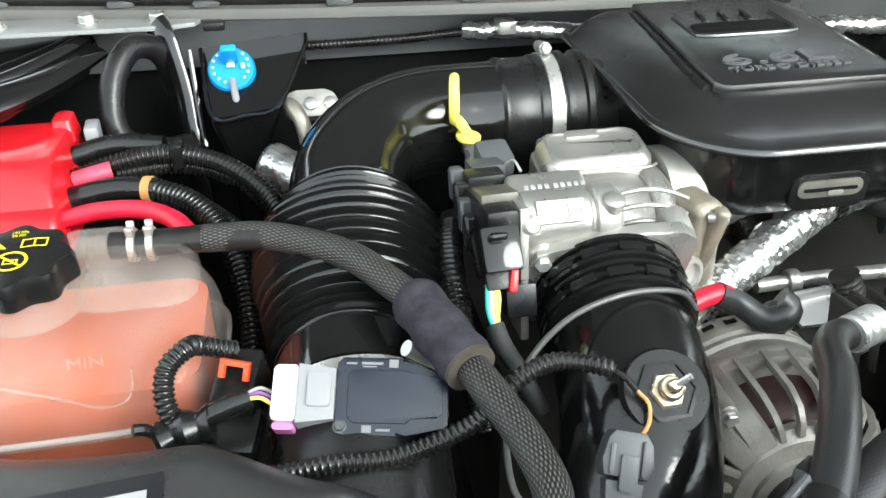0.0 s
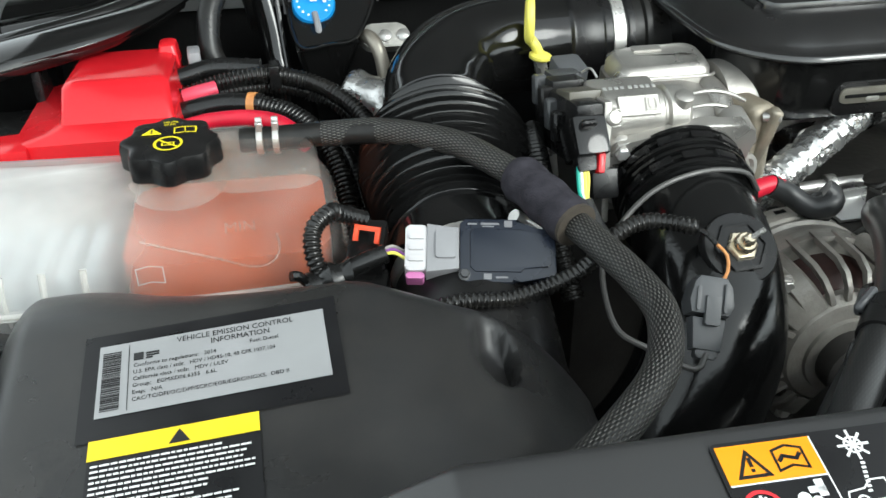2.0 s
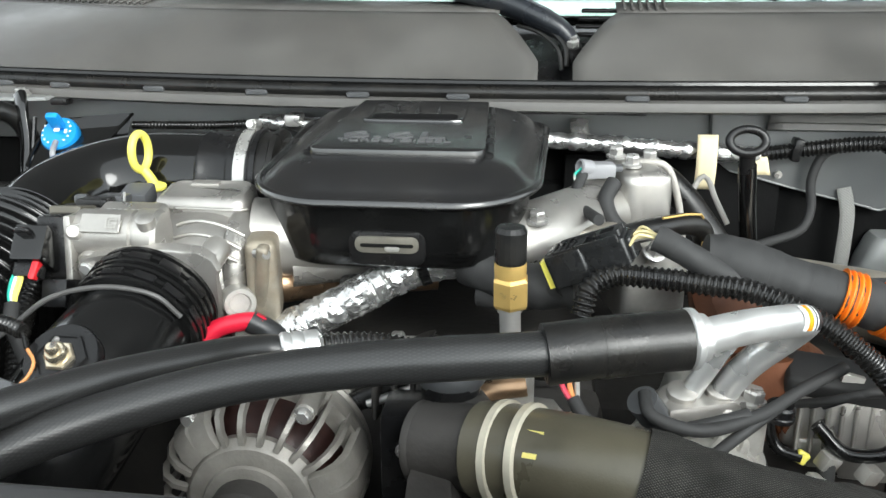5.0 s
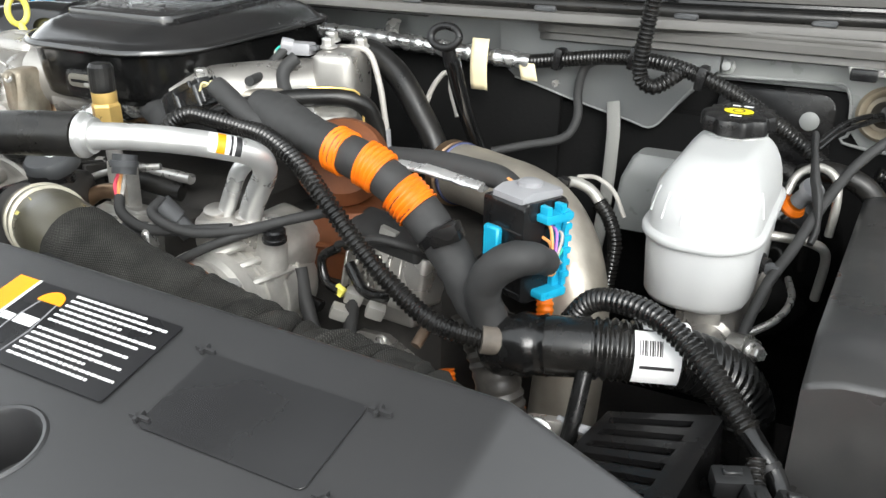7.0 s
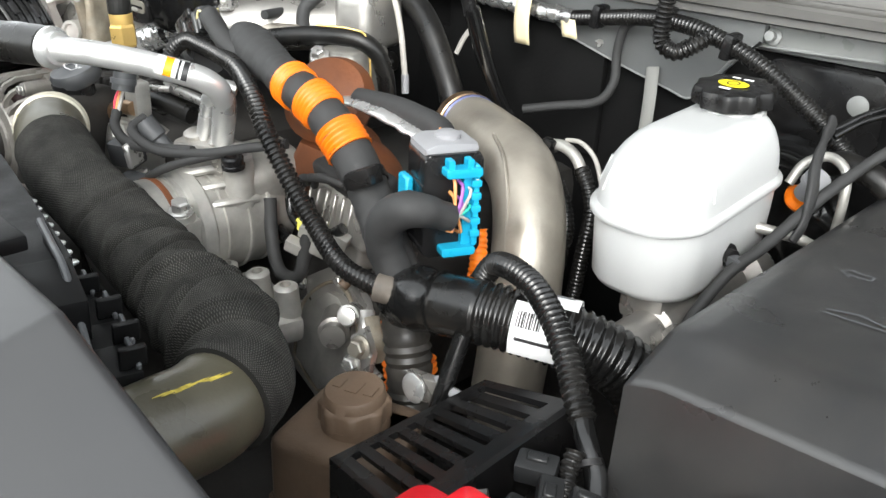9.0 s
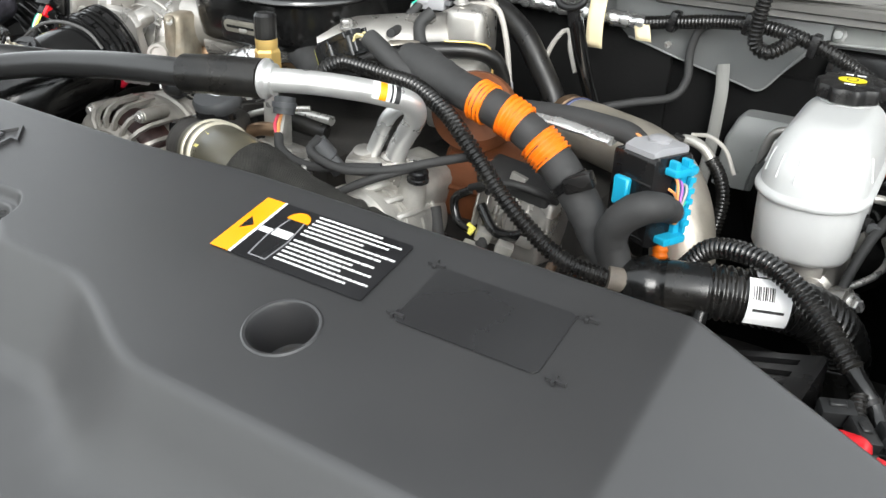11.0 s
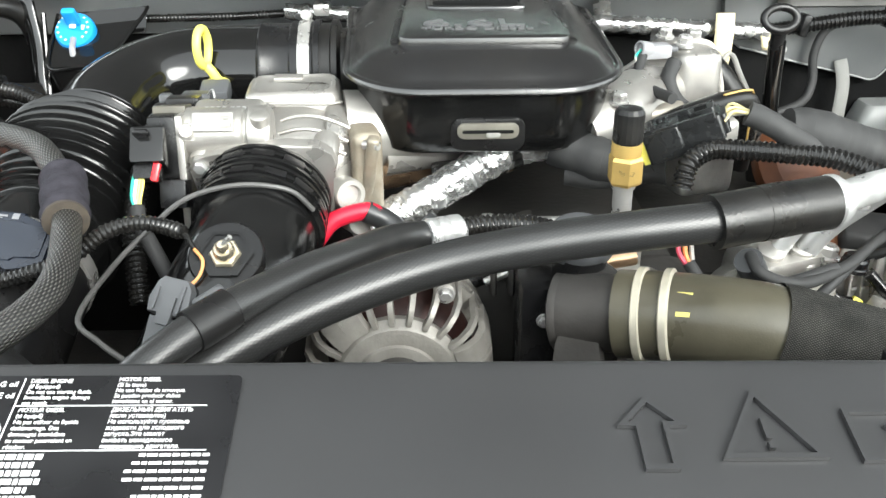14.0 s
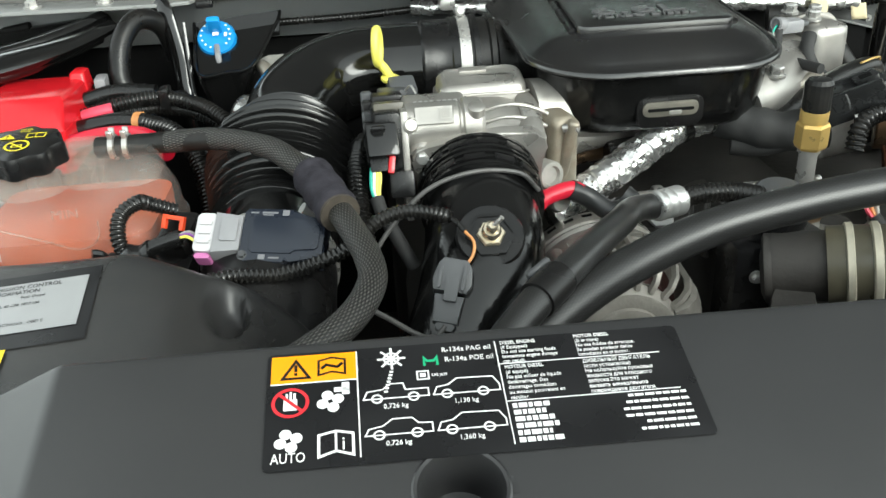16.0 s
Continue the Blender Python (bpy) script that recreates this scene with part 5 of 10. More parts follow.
TR += [[(-0.016 + (x + 0.016) * q, 0.64 + (y - 0.64) * q, z + 0.001 * (1 - q)) for x, y, z in TR[-1]] for q in (0.7, 0.4, 0.1)]
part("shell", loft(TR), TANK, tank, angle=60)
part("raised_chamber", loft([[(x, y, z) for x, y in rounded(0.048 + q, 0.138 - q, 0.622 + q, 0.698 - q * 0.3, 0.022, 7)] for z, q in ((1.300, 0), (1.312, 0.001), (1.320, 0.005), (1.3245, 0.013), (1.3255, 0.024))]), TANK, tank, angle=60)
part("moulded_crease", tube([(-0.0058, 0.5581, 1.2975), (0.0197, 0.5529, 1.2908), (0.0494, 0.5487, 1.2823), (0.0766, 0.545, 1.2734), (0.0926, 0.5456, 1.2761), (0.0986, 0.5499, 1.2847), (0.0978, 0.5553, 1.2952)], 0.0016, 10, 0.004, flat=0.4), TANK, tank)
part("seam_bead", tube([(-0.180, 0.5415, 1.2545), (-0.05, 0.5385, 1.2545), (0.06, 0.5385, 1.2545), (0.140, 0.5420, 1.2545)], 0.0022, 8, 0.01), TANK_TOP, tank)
part("coolant", loft([[(x, y, z) for x, y in rounded(-0.025, 0.140, 0.556, 0.702, 0.024, 6)] for z in (1.13, 1.276)]), FOG_COOLANT, tank, "orange coolant", angle=60)
# Blue-grey blocks: the shade inside the empty chambers is put into their colour.
CHAMBER_SHADE = mat("blue_grey_chamber_shade", (0.30, 0.36, 0.42), 0.6)
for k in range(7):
    part("chamber_pocket", box((-0.165 + 0.0195 * k, 0.600, 1.225), (0.0135, 0.09, 0.10), 0.006, (0, 0, 0), 2), CHAMBER_SHADE, tank)
for k in range(5):
    x = -0.170 + 0.030 * k
    part("front_rib", tube([(x, 0.5485, 1.240), (x, 0.5470, 1.262), (x + 0.001, 0.5500, 1.283)], 0.0028, 8, 0.005), TANK, tank)
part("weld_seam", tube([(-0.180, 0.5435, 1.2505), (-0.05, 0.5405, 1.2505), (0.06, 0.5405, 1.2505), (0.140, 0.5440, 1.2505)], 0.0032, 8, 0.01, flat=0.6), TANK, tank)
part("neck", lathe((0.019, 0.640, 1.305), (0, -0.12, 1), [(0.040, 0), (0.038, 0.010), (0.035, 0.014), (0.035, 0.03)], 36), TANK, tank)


def cap_ring(z, r, lobes=8, amp=0.08):
    return [(0.019 + r * (1 + amp * math.cos(lobes * a)) * math.cos(a), 0.637 + r * (1 + amp * math.cos(lobes * a)) * math.sin(a) - (z - 1.31) * 0.12, z - 0.12 * r * math.sin(a) * -0.9) for a in np.linspace(0, 2 * math.pi, 96, endpoint=False)]


tcap = part("cap", loft([cap_ring(1.326, 0.034), cap_ring(1.328, 0.0375), cap_ring(1.344, 0.0375), cap_ring(1.349, 0.0358), cap_ring(1.350, 0.0325, amp=0.05), cap_ring(1.3505, 0.02, amp=0.0)]), BLACK_SATIN, tank, "black lobed screw cap with yellow signs")
cm = plate_frame((0.019, 0.632, 1.3508), (1, 0, 0), (0, 1, 0.115))
part("cap_sign", outline_bars(cm, arc(0.0, -0.010, 0.0105, 0, 360, 28), 0.0022, 0.0004), DIAL_YELLOW, tcap)
part("cap_sign", outline_bars(cm, [(-0.007, -0.004), (0.007, -0.016)], 0.0018, 0.0004), DIAL_YELLOW, tcap)
part("cap_sign", outline_bars(cm, [(-0.0045, -0.013), (0.0045, -0.013), (0.0045, -0.009), (-0.0045, -0.009)], 0.0012, 0.0005, True), DIAL_YELLOW, tcap)
part("cap_sign", prism([(-0.022, 0.006), (-0.006, 0.006), (-0.014, 0.016)], 0.0002, 0.0006, cm), DIAL_YELLOW, tcap)
part("cap_sign", bars(cm, [(-0.0146, 0.0095, -0.0134, 0.013), (-0.0146, 0.0072, -0.0134, 0.0085)], 0.0007), INK, tcap)
part("cap_sign", outline_bars(cm, [(0.004, 0.006), (0.0125, 0.007), (0.021, 0.006), (0.021, 0.015), (0.0125, 0.016), (0.004, 0.015)], 0.0013, 0.0004, True), DIAL_YELLOW, tcap)
part("cap_sign", outline_bars(cm, [(0.0125, 0.007), (0.0125, 0.016)], 0.001, 0.0004), DIAL_YELLOW, tcap)
lettering("writing", "140 kPa\n 20 PSI", 0.0042, cm @ Matrix.Translation((-0.006, 0.024, 0.0004)), DIAL_YELLOW, tcap, 0.0001, stretch=0.9)
tf = plate_frame((0.058, 0.5545, 1.300), (1, 0.0, 0), (0, 0.25, 1))
lettering("moulded_writing", "MIN", 0.012, tf, TANK, tank, 0.0005, stretch=1.15)
part("moulded_sign", outline_bars(plate_frame((-0.010, 0.5445, 1.268), (1, 0, 0), (0, 0, 1)), [(0, 0), (0.010, 0.002), (0.020, 0), (0.020, 0.014), (0.010, 0.016), (0, 0.014)], 0.0009, 0.001, True), TANK_TOP, tank)
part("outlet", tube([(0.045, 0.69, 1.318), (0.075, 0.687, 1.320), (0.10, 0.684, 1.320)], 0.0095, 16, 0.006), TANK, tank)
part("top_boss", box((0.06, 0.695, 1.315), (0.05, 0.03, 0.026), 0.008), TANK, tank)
part("speck", join(*[disc((-0.083 + random.uniform(-0.03, 0.04), 0.649 + random.uniform(-0.03, 0.02), 1.3205), (0, 0, 1), random.uniform(0.0008, 0.0018), 0.0008, 0.0002, 8) for _ in range(9)]), DARK_IRON, tank)

# ---- braided coolant hose ----
HOSE = [(0.072, 0.687, 1.320), (0.10, 0.684, 1.321), (0.145, 0.680, 1.323), (0.195, 0.664, 1.328), (0.25, 0.622, 1.330), (0.281, 0.580, 1.325), (0.300, 0.55, 1.319), (0.316, 0.505, 1.312), (0.330, 0.46, 1.308), (0.340, 0.42, 1.305), (0.342, 0.38, 1.302), (0.323, 0.335, 1.297), (0.283, 0.295, 1.292), (0.235, 0.262, 1.284), (0.19, 0.235, 1.27), (0.15, 0.21, 1.25)]
bh = thing("braided_coolant_hose", "black coolant hose in a braided sleeve with a felt wrap", "hose", at=(0.2, 0.6, 1.3))
part("hose_end", tube(HOSE[0:4], 0.0110, 18, 0.006), RUBBER, bh)
part("braided_sleeve", tube(HOSE[2:], 0.0114, 20, 0.004), BRAID, bh)
part("felt_wrap", tube([(0.291, 0.566, 1.321), (0.298, 0.553, 1.319), (0.311, 0.515, 1.314), (0.319, 0.493, 1.311)], 0.0188, 24, 0.004, lambda s, L: 1.0 + 0.04 * math.sin(s * 190) - 0.12 * smooth(L * 0.9, L, s) - 0.15 * smooth(L * 0.1, 0, s)), FELT, bh, "charcoal felt wrap")
part("felt_hem", tube([(0.3185, 0.4945, 1.3112), (0.3196, 0.4915, 1.3107)], 0.0178, 24, 0.002), mat("brown_felt_hem", (0.05, 0.04, 0.03), 0.9, vary=0.3, scale=120), bh)
for k, x in enumerate((0.089, 0.103)):
    cl = part("spring_clip", lathe((x - 0.003, 0.684, 1.3207), (1, -0.06, 0), [(0.0118, 0), (0.0135, 0.0005), (0.0135, 0.0055), (0.0118, 0.006)], 28), STEEL, bh, "plated spring clip")
    part("clip_ear", box((x, 0.676, 1.336), (0.006, 0.004, 0.010), 0.001, (20, 0, 0), 1), STEEL, cl)
    part("clip_ear", box((x, 0.686, 1.337), (0.006, 0.004, 0.008), 0.001, (-20, 0, 0), 1), STEEL, cl)

# ---- battery with its red terminal cover ----
bat = thing("battery", "black battery with a red plastic terminal cover", "battery", at=(-0.12, 0.86, 1.15))
part("case", box((-0.13, 0.86, 1.16), (0.26, 0.19, 0.22), 0.01), BLACK_SATIN, bat)
rcov = part("terminal_cover", loft([[(x, y, z) for x, y in o] for o, z in ((rounded(-0.150, 0.012, 0.776, 0.955, 0.010), 1.262), (rounded(-0.150, 0.008, 0.780, 0.955, 0.010), 1.292), (rounded(-0.118, 0.006, 0.788, 0.955, 0.008), 1.300), (rounded(-0.108, 0.005, 0.797, 0.953, 0.008), 1.304))]), RED, bat, "glossy red terminal cover", angle=35)
part("cover_dome", loft([[(x, y, z + k * (y - 0.83)) for x, y in o] for o, z, k in ((rounded(-0.106, 0.004, 0.799, 0.955, 0.006), 1.302, 0), (rounded(-0.105, 0.003, 0.803, 0.954, 0.007), 1.309, 0.0), (rounded(-0.104, 0.000, 0.826, 0.952, 0.009), 1.331, -0.04), (rounded(-0.101, -0.003, 0.832, 0.950, 0.010), 1.3345, -0.04), (rounded(-0.094, -0.010, 0.840, 0.944, 0.010), 1.3360, -0.04))]), RED, rcov, angle=32)
part("raised_corner", loft([[(x, y, z) for x, y in o] for o, z in ((rounded(-0.022, 0.003, 0.920, 0.958, 0.005), 1.318), (rounded(-0.018, 0.000, 0.928, 0.956, 0.005), 1.338), (rounded(-0.015, -0.003, 0.934, 0.953, 0.004), 1.340))]), RED, rcov, angle=40)
part("vent_block", box((0.018, 0.935, 1.316), (0.014, 0.030, 0.030), 0.003, (0, 0, 5)), CONN_GREY, bat)
part("cover_tab", box((-0.165, 0.79, 1.285), (0.06, 0.05, 0.018), 0.005, (0, 0, 8)), RED, rcov)
part("case_wall", box((-0.145, 0.955, 1.29), (0.01, 0.10, 0.10), 0.003, (0, 0, 0)), BLACK_SATIN, bat)


# ---- recirculation valve and throttle body ----
egr = thing("throttle_valve_body", "bare cast aluminium valve body with a black actuator", "valve body", at=(0.45, 0.66, 1.3))


def housing_ring(z, grow, top):
    """Outline of the valve housing, whose top falls a little towards the front."""
    o = rounded(0.427 - grow, 0.522 + grow, 0.694 - grow, 0.748 + grow, (0.008, 0.012, 0.014, 0.010), 5)
    return [(x, y, z + top * (0.16 * (y - 0.73) + 0.02 * (x - 0.47))) for x, y in o]


part("valve_housing", loft([housing_ring(1.265, 0.004, 0), housing_ring(1.336, 0.003, 1), housing_ring(1.3405, 0.0025, 1), housing_ring(1.3415, 0.0, 1), housing_ring(1.354, -0.001, 1), housing_ring(1.3595, -0.005, 1), housing_ring(1.3600, -0.008, 1), housing_ring(1.3585, -0.0095, 1), housing_ring(1.3588, -0.016, 1)]), ALU, egr, angle=40)


def shoulder(u, v):
    """Rounded front of the housing, falling away towards its far end."""
    a = radians(102 * v)
    k = 1 - 0.30 * max(0, u - 0.45) ** 2 / 0.30
    return (0.436 + 0.098 * u - 0.006 * math.sin(a), 0.697 - 0.066 * math.sin(a) * (1 - 0.30 * u ** 3), 1.276 + 0.066 * (math.cos(a) if v < 0.98 else -0.3) * k)


part("rounded_front", sheet(28, 18, shoulder), ALU, egr, angle=70)
part("end_scroll", lathe((0.505, 0.697, 1.290), (1, 0.10, -0.05), [(0.050, 0), (0.054, 0.004), (0.054, 0.014), (0.048, 0.022), (0.036, 0.030), (0.030, 0.034)], 40), ALU, egr, angle=50)
for k, rr in enumerate((0.048, 0.0405, 0.034)):
    part("arched_rib", tube([(0.466 + 0.064 * q + 0.002 * k, 0.6415 - 0.004 * math.sin(math.pi * q) + 0.006 * k, 1.300 + 0.013 * k + (rr - 0.034) * 0.3 + 0.020 * math.sin(math.pi * (0.25 + 0.65 * q))) for q in np.linspace(0, 1, 7)], 0.0022, 8, 0.004), ALU, egr)
part("parting_seam", tube([(0.430, 0.6925, 1.3455), (0.47, 0.6915, 1.3460), (0.512, 0.6915, 1.3455), (0.523, 0.698, 1.3450)], 0.0016, 8, 0.005), ALU, egr)
for k in range(9):
    part("cast_number", box((0.399 + 0.0056 * k + (0.002 if k > 3 else 0), 0.662, 1.3508), (0.0036, 0.0042, 0.0012), 0.0003, (22, 0, 0), 1), ALU_BRIGHT, egr)
part("top_pad", box((0.468, 0.738, 1.3590), (0.030, 0.012, 0.006), 0.002, (8, 0, 0)), ALU, egr)
mot = part("motor_barrel", lathe((0.384, 0.634, 1.3365), (1, 0.02, -0.01), [(0.017, 0), (0.0225, 0.003), (0.0225, 0.054), (0.0205, 0.056), (0.0205, 0.058), (0.0245, 0.060), (0.0245, 0.076), (0.021, 0.080), (0.010, 0.081)], 40), ALU, egr)
part("motor_bridge", box((0.418, 0.664, 1.333), (0.066, 0.05, 0.034), 0.008, (14, 0, 0), 3), ALU, mot)
part("motor_plate", box((0.414, 0.6163, 1.3513), (0.038, 0.0024, 0.019), 0.0008, (-40, 0, 0), 1), ALU, mot)
part("plate_sign", outline_bars(plate_frame((0.4205, 0.6125, 1.3485), (1, 0, 0), (0, 0.64, 0.77)), [(0, 0), (0.009, 0), (0.009, 0.010), (0, 0.010)], 0.0012, 0.0018, True), ALU_DULL, mot)
part("plate_sign", outline_bars(plate_frame((0.4230, 0.6141, 1.3504), (1, 0, 0), (0, 0.64, 0.77)), [(0.0035, 0), (0, 0), (0, 0.005), (0.004, 0.005)], 0.0010, 0.0018), ALU_DULL, mot)
for k in range(3):
    part("barrel_mark", outline_bars(plate_frame((0.388, 0.6118, 1.3360 + 0.0052 * k), (1, 0, 0), (0, 0.35, 0.94)), [(0, 0), (0.0085, 0), (0.0085, 0.0042), (0, 0.0042)], 0.0009, 0.0012, True), ALU_DULL, mot)
part("end_lug", lathe((0.456, 0.6175, 1.3560), (0, -0.35, 0.9), [(0.0085, -0.016), (0.0085, 0.001), (0.006, 0.0025), (0, 0.003)], 18), ALU, egr)
part("end_lug", lathe((0.390, 0.6125, 1.3440), (0.2, -0.9, 0.4), [(0.0078, -0.012), (0.0078, 0.002), (0.0055, 0.004), (0, 0.004)], 18), ALU, egr)
FA = Vector((0.06, 0.94, 0.28)).normalized()
fpl = plate_frame((0.453, 0.617, 1.278), (1, -0.03, 0.0), (0, -0.28, 0.96))
part("mouth_flange", prism([(-0.062, 0.020), (-0.064, 0.032), (-0.058, 0.043), (-0.047, 0.046), (-0.02, 0.052), (0.026, 0.058), (0.056, 0.056), (0.068, 0.048), (0.072, 0.036), (0.066, 0.024), (0.064, -0.03), (-0.055, -0.035)], -0.012, 0.0, fpl, 0.002), ALU, egr)
part("front_spigot", lathe((0.449, 0.598, 1.269), FA, [(0.050, 0), (0.050, 0.020)], 36), ALU, egr)
for x, z in ((0.4005, 1.3135), (0.5125, 1.3195), (0.405, 1.262)):
    at = Vector((x, 0.618 + (0.012 if z < 1.28 else 0), z))
    part("flange_boss", lathe(at, -FA, [(0.0125, -0.02), (0.0125, 0.003), (0.011, 0.005), (0, 0.005)], 22), ALU, egr)
    bolt(egr, at - FA * 0.005, -FA, 0.0066, 0.008, ALU_BRIGHT)
part("side_plate", box((0.3845, 0.634, 1.300), (0.007, 0.060, 0.110), 0.002, (-8, 0, 0)), ALU, egr)
STAINED = mat("stained_casting", (0.30, 0.27, 0.215), 0.48, 0.4, vary=0.35, scale=40, bump=0.5, bump_scale=300, dust=0.7, dust_color=(0.20, 0.12, 0.055))
part("stained_side", box((0.546, 0.668, 1.287), (0.030, 0.055, 0.085), 0.010, (0, 0, 12), 3), STAINED, egr, "brown stained casting side")
part("stained_web", crumple(box((0.552, 0.642, 1.292), (0.012, 0.014, 0.078), 0.005, (12, 8, 0), 3), 0.0015, 60), STAINED, egr)
part("side_stud", lathe((0.548, 0.640, 1.320), (0.8, -0.5, 0.1), [(0.0045, 0), (0.0045, 0.016), (0, 0.017)], 12), STEEL, egr)
part("lower_union", lathe((0.528, 0.640, 1.272), (0.45, -0.88, 0.10), [(0.0155, -0.02), (0.0155, 0.012), (0.0145, 0.014), (0.0105, 0.014), (0.009, 0.010), (0, 0.010)], 26), ALU_DULL, egr)
part("lower_union", lathe((0.538, 0.628, 1.248), (0.45, -0.88, 0.10), [(0.0135, -0.02), (0.0135, 0.008), (0.0115, 0.011), (0, 0.011)], 26), ALU_DULL, egr)
act = part("actuator", box((0.366, 0.662, 1.322), (0.026, 0.110, 0.058), 0.005, (-8, 0, 3)), BLACK_SATIN, egr, "black plastic actuator housing")
part("actuator_head", box((0.391, 0.742, 1.3425), (0.030, 0.034, 0.020), 0.005, (10, 0, 4)), CONN_MID, act)
part("actuator_step", box((0.378, 0.718, 1.342), (0.030, 0.026, 0.018), 0.003, (-6, 0, 4)), CONN_DARK, act)
part("actuator_step", box((0.371, 0.692, 1.346), (0.032, 0.024, 0.016), 0.003, (-6, 0, 3)), BLACK_SATIN, act)
part("actuator_lid", box((0.3705, 0.650, 1.3515), (0.030, 0.034, 0.012), 0.002, (-14, 0, 3)), mat("olive_connector", (0.085, 0.078, 0.060), 0.4), act)
for k in range(4):
    part("actuator_rib", box((0.3505, 0.640 + 0.021 * k, 1.328 + 0.004 * k), (0.012, 0.013, 0.028), 0.002, (-10, 0, 4), 1), CONN_DARK if k % 2 else BLACK_SATIN, act)
part("actuator_clip", tube([(0.392, 0.706, 1.352), (0.398, 0.700, 1.358), (0.402, 0.690, 1.352)], 0.0012, 6, 0.003), STEEL, act)
plug = part("plug", box((0.361, 0.600, 1.331), (0.030, 0.038, 0.034), 0.004, (-38, 0, 3)), BLACK_GLOSS, act)
part("plug_latch", box((0.358, 0.592, 1.347), (0.014, 0.024, 0.006), 0.002, (-38, 0, 3), 1), BLACK_SATIN, plug)
part("plug_nose", box((0.360, 0.585, 1.317), (0.024, 0.014, 0.018), 0.003, (-38, 0, 3)), BLACK_SATIN, plug)
part("plug_lock", box((0.3685, 0.5795, 1.3185), (0.0065, 0.010, 0.019), 0.0025, (-30, 12, 0), 2), RED, plug, "red connector lock")
part("plug_backing", box((0.378, 0.598, 1.290), (0.024, 0.026, 0.026), 0.003, (-20, 0, 0)), BLACK_SATIN, act)
for k, (dx, c) in enumerate(((-0.0035, WIRE_GREEN), (-0.0012, LABEL_WHITE), (0.0012, YELLOW), (0.0034, YELLOW))):
    part("plug_wire", tube([(0.353 + dx, 0.580, 1.316), (0.3525 + dx * 1.3, 0.573, 1.308), (0.3515 + dx, 0.567, 1.298), (0.353 + dx * 0.4, 0.562, 1.288)], 0.0016, 8, 0.003), c, plug)
part("inlet_duct", tube([(0.525, 0.712, 1.312), (0.56, 0.718, 1.311), (0.62, 0.735, 1.306), (0.68, 0.755, 1.30)], 0.0385, 28, 0.008, lambda s, L: 1.04 - 0.18 * s / L), ALU, egr)
wires = thing("actuator_harness", "black ribbed harness dropping beside the intake bellows", "harness", at=(0.37, 0.57, 1.28))
part("sheath", tube([(0.352, 0.564, 1.291), (0.356, 0.553, 1.280), (0.366, 0.545, 1.262), (0.382, 0.535, 1.23)], 0.0068, 12, 0.006), TAPE, wires)
part("second_sheath", loom([(0.345, 0.70, 1.30), (0.338, 0.67, 1.300), (0.334, 0.63, 1.285), (0.336, 0.59, 1.25), (0.345, 0.555, 1.20)], 0.011, 0.005, 0.15), LOOM, wires)

dip = thing("yellow_dipstick", "yellow plastic dipstick handle with a ring", "dipstick", at=(0.381, 0.807, 1.34))
dz = Vector((-0.012, 0.0, 1)).normalized()
ringc = Vector((0.368, 0.806, 1.376))
part("ring", tube([ringc + Vector((0.0031 * math.cos(a), 0.0142 * math.cos(a), 0.020 * math.sin(a))) for a in np.linspace(0, 2 * math.pi, 25)], 0.0046, 10, 0.003), YELLOW, dip)
part("stem", tube([ringc + Vector((0.002, 0, -0.020)), (0.376, 0.806, 1.348), (0.381, 0.807, 1.338)], 0.0055, 10, 0.004), YELLOW, dip)
part("foot", lathe((0.381, 0.807, 1.334), (0.1, -0.1, 1), [(0.010, 0), (0.012, 0.002), (0.012, 0.005), (0.006, 0.008)], 20), YELLOW, dip)
part("tube", tube([(0.381, 0.807, 1.334), (0.388, 0.81, 1.30), (0.40, 0.80, 1.20)], 0.007, 10, 0.01), STEEL, dip)

# ---- charge air pipe ----
chg = thing("charge_air_pipe", "black plastic charge air pipe with a ribbed collar and pressure sensor", "intake pipe", at=(0.45, 0.52, 1.24))
part("pipe", tube([(0.457, 0.60, 1.268), (0.452, 0.56, 1.258), (0.445, 0.51, 1.243), (0.431, 0.466, 1.213), (0.406, 0.440, 1.170), (0.366, 0.428, 1.122), (0.31, 0.43, 1.075)], 0.053, 36, 0.006, lambda s, L: 1.0 + 0.06 * smooth(0, 0.06, s)), RUBBER_SHINE, chg, angle=60)
ca = Vector((0.06, 0.94, 0.28)).normalized()
cc0 = Vector((0.4535, 0.572, 1.264))
ring_profile = [(0.054, 0)]
for k in range(6):
    ring_profile += [(0.0570, 0.001 + 0.0085 * k), (0.0605, 0.0025 + 0.0085 * k), (0.0605, 0.0060 + 0.0085 * k), (0.0570, 0.0072 + 0.0085 * k)]
part("collar", lathe(cc0, ca, ring_profile + [(0.052, 0.053)], 48), RUBBER_SHINE, chg, angle=30)
side = ca.cross(Vector((0, 0, 1))).normalized()
nrm = side.cross(ca).normalized()
for k in range(12):
    a = radians(-75 + 150 * k / 11)
    d = nrm * math.cos(a) + side * math.sin(a)
    f = plate_frame(cc0 + ca * (0.012 if k % 2 else 0.036) + d * 0.0590, ca.cross(d), ca)
    part("collar_tab", prism(rounded(-0.010, 0.010, -0.004, 0.004, 0.001), -0.001, 0.0022, f, 0.0006), BLACK_SATIN, chg)
sb = plate_frame((0.446, 0.476, 1.2835), (1, 0, 0), (0, 0.78, 0.62))
hexm = part("sensor_boss", lathe(sb.translation, sb.col[2].xyz, [(0.030, -0.010), (0.030, 0.004), (0.0285, 0.006), (0.024, 0.006)], 36), BLACK_SATIN, chg)
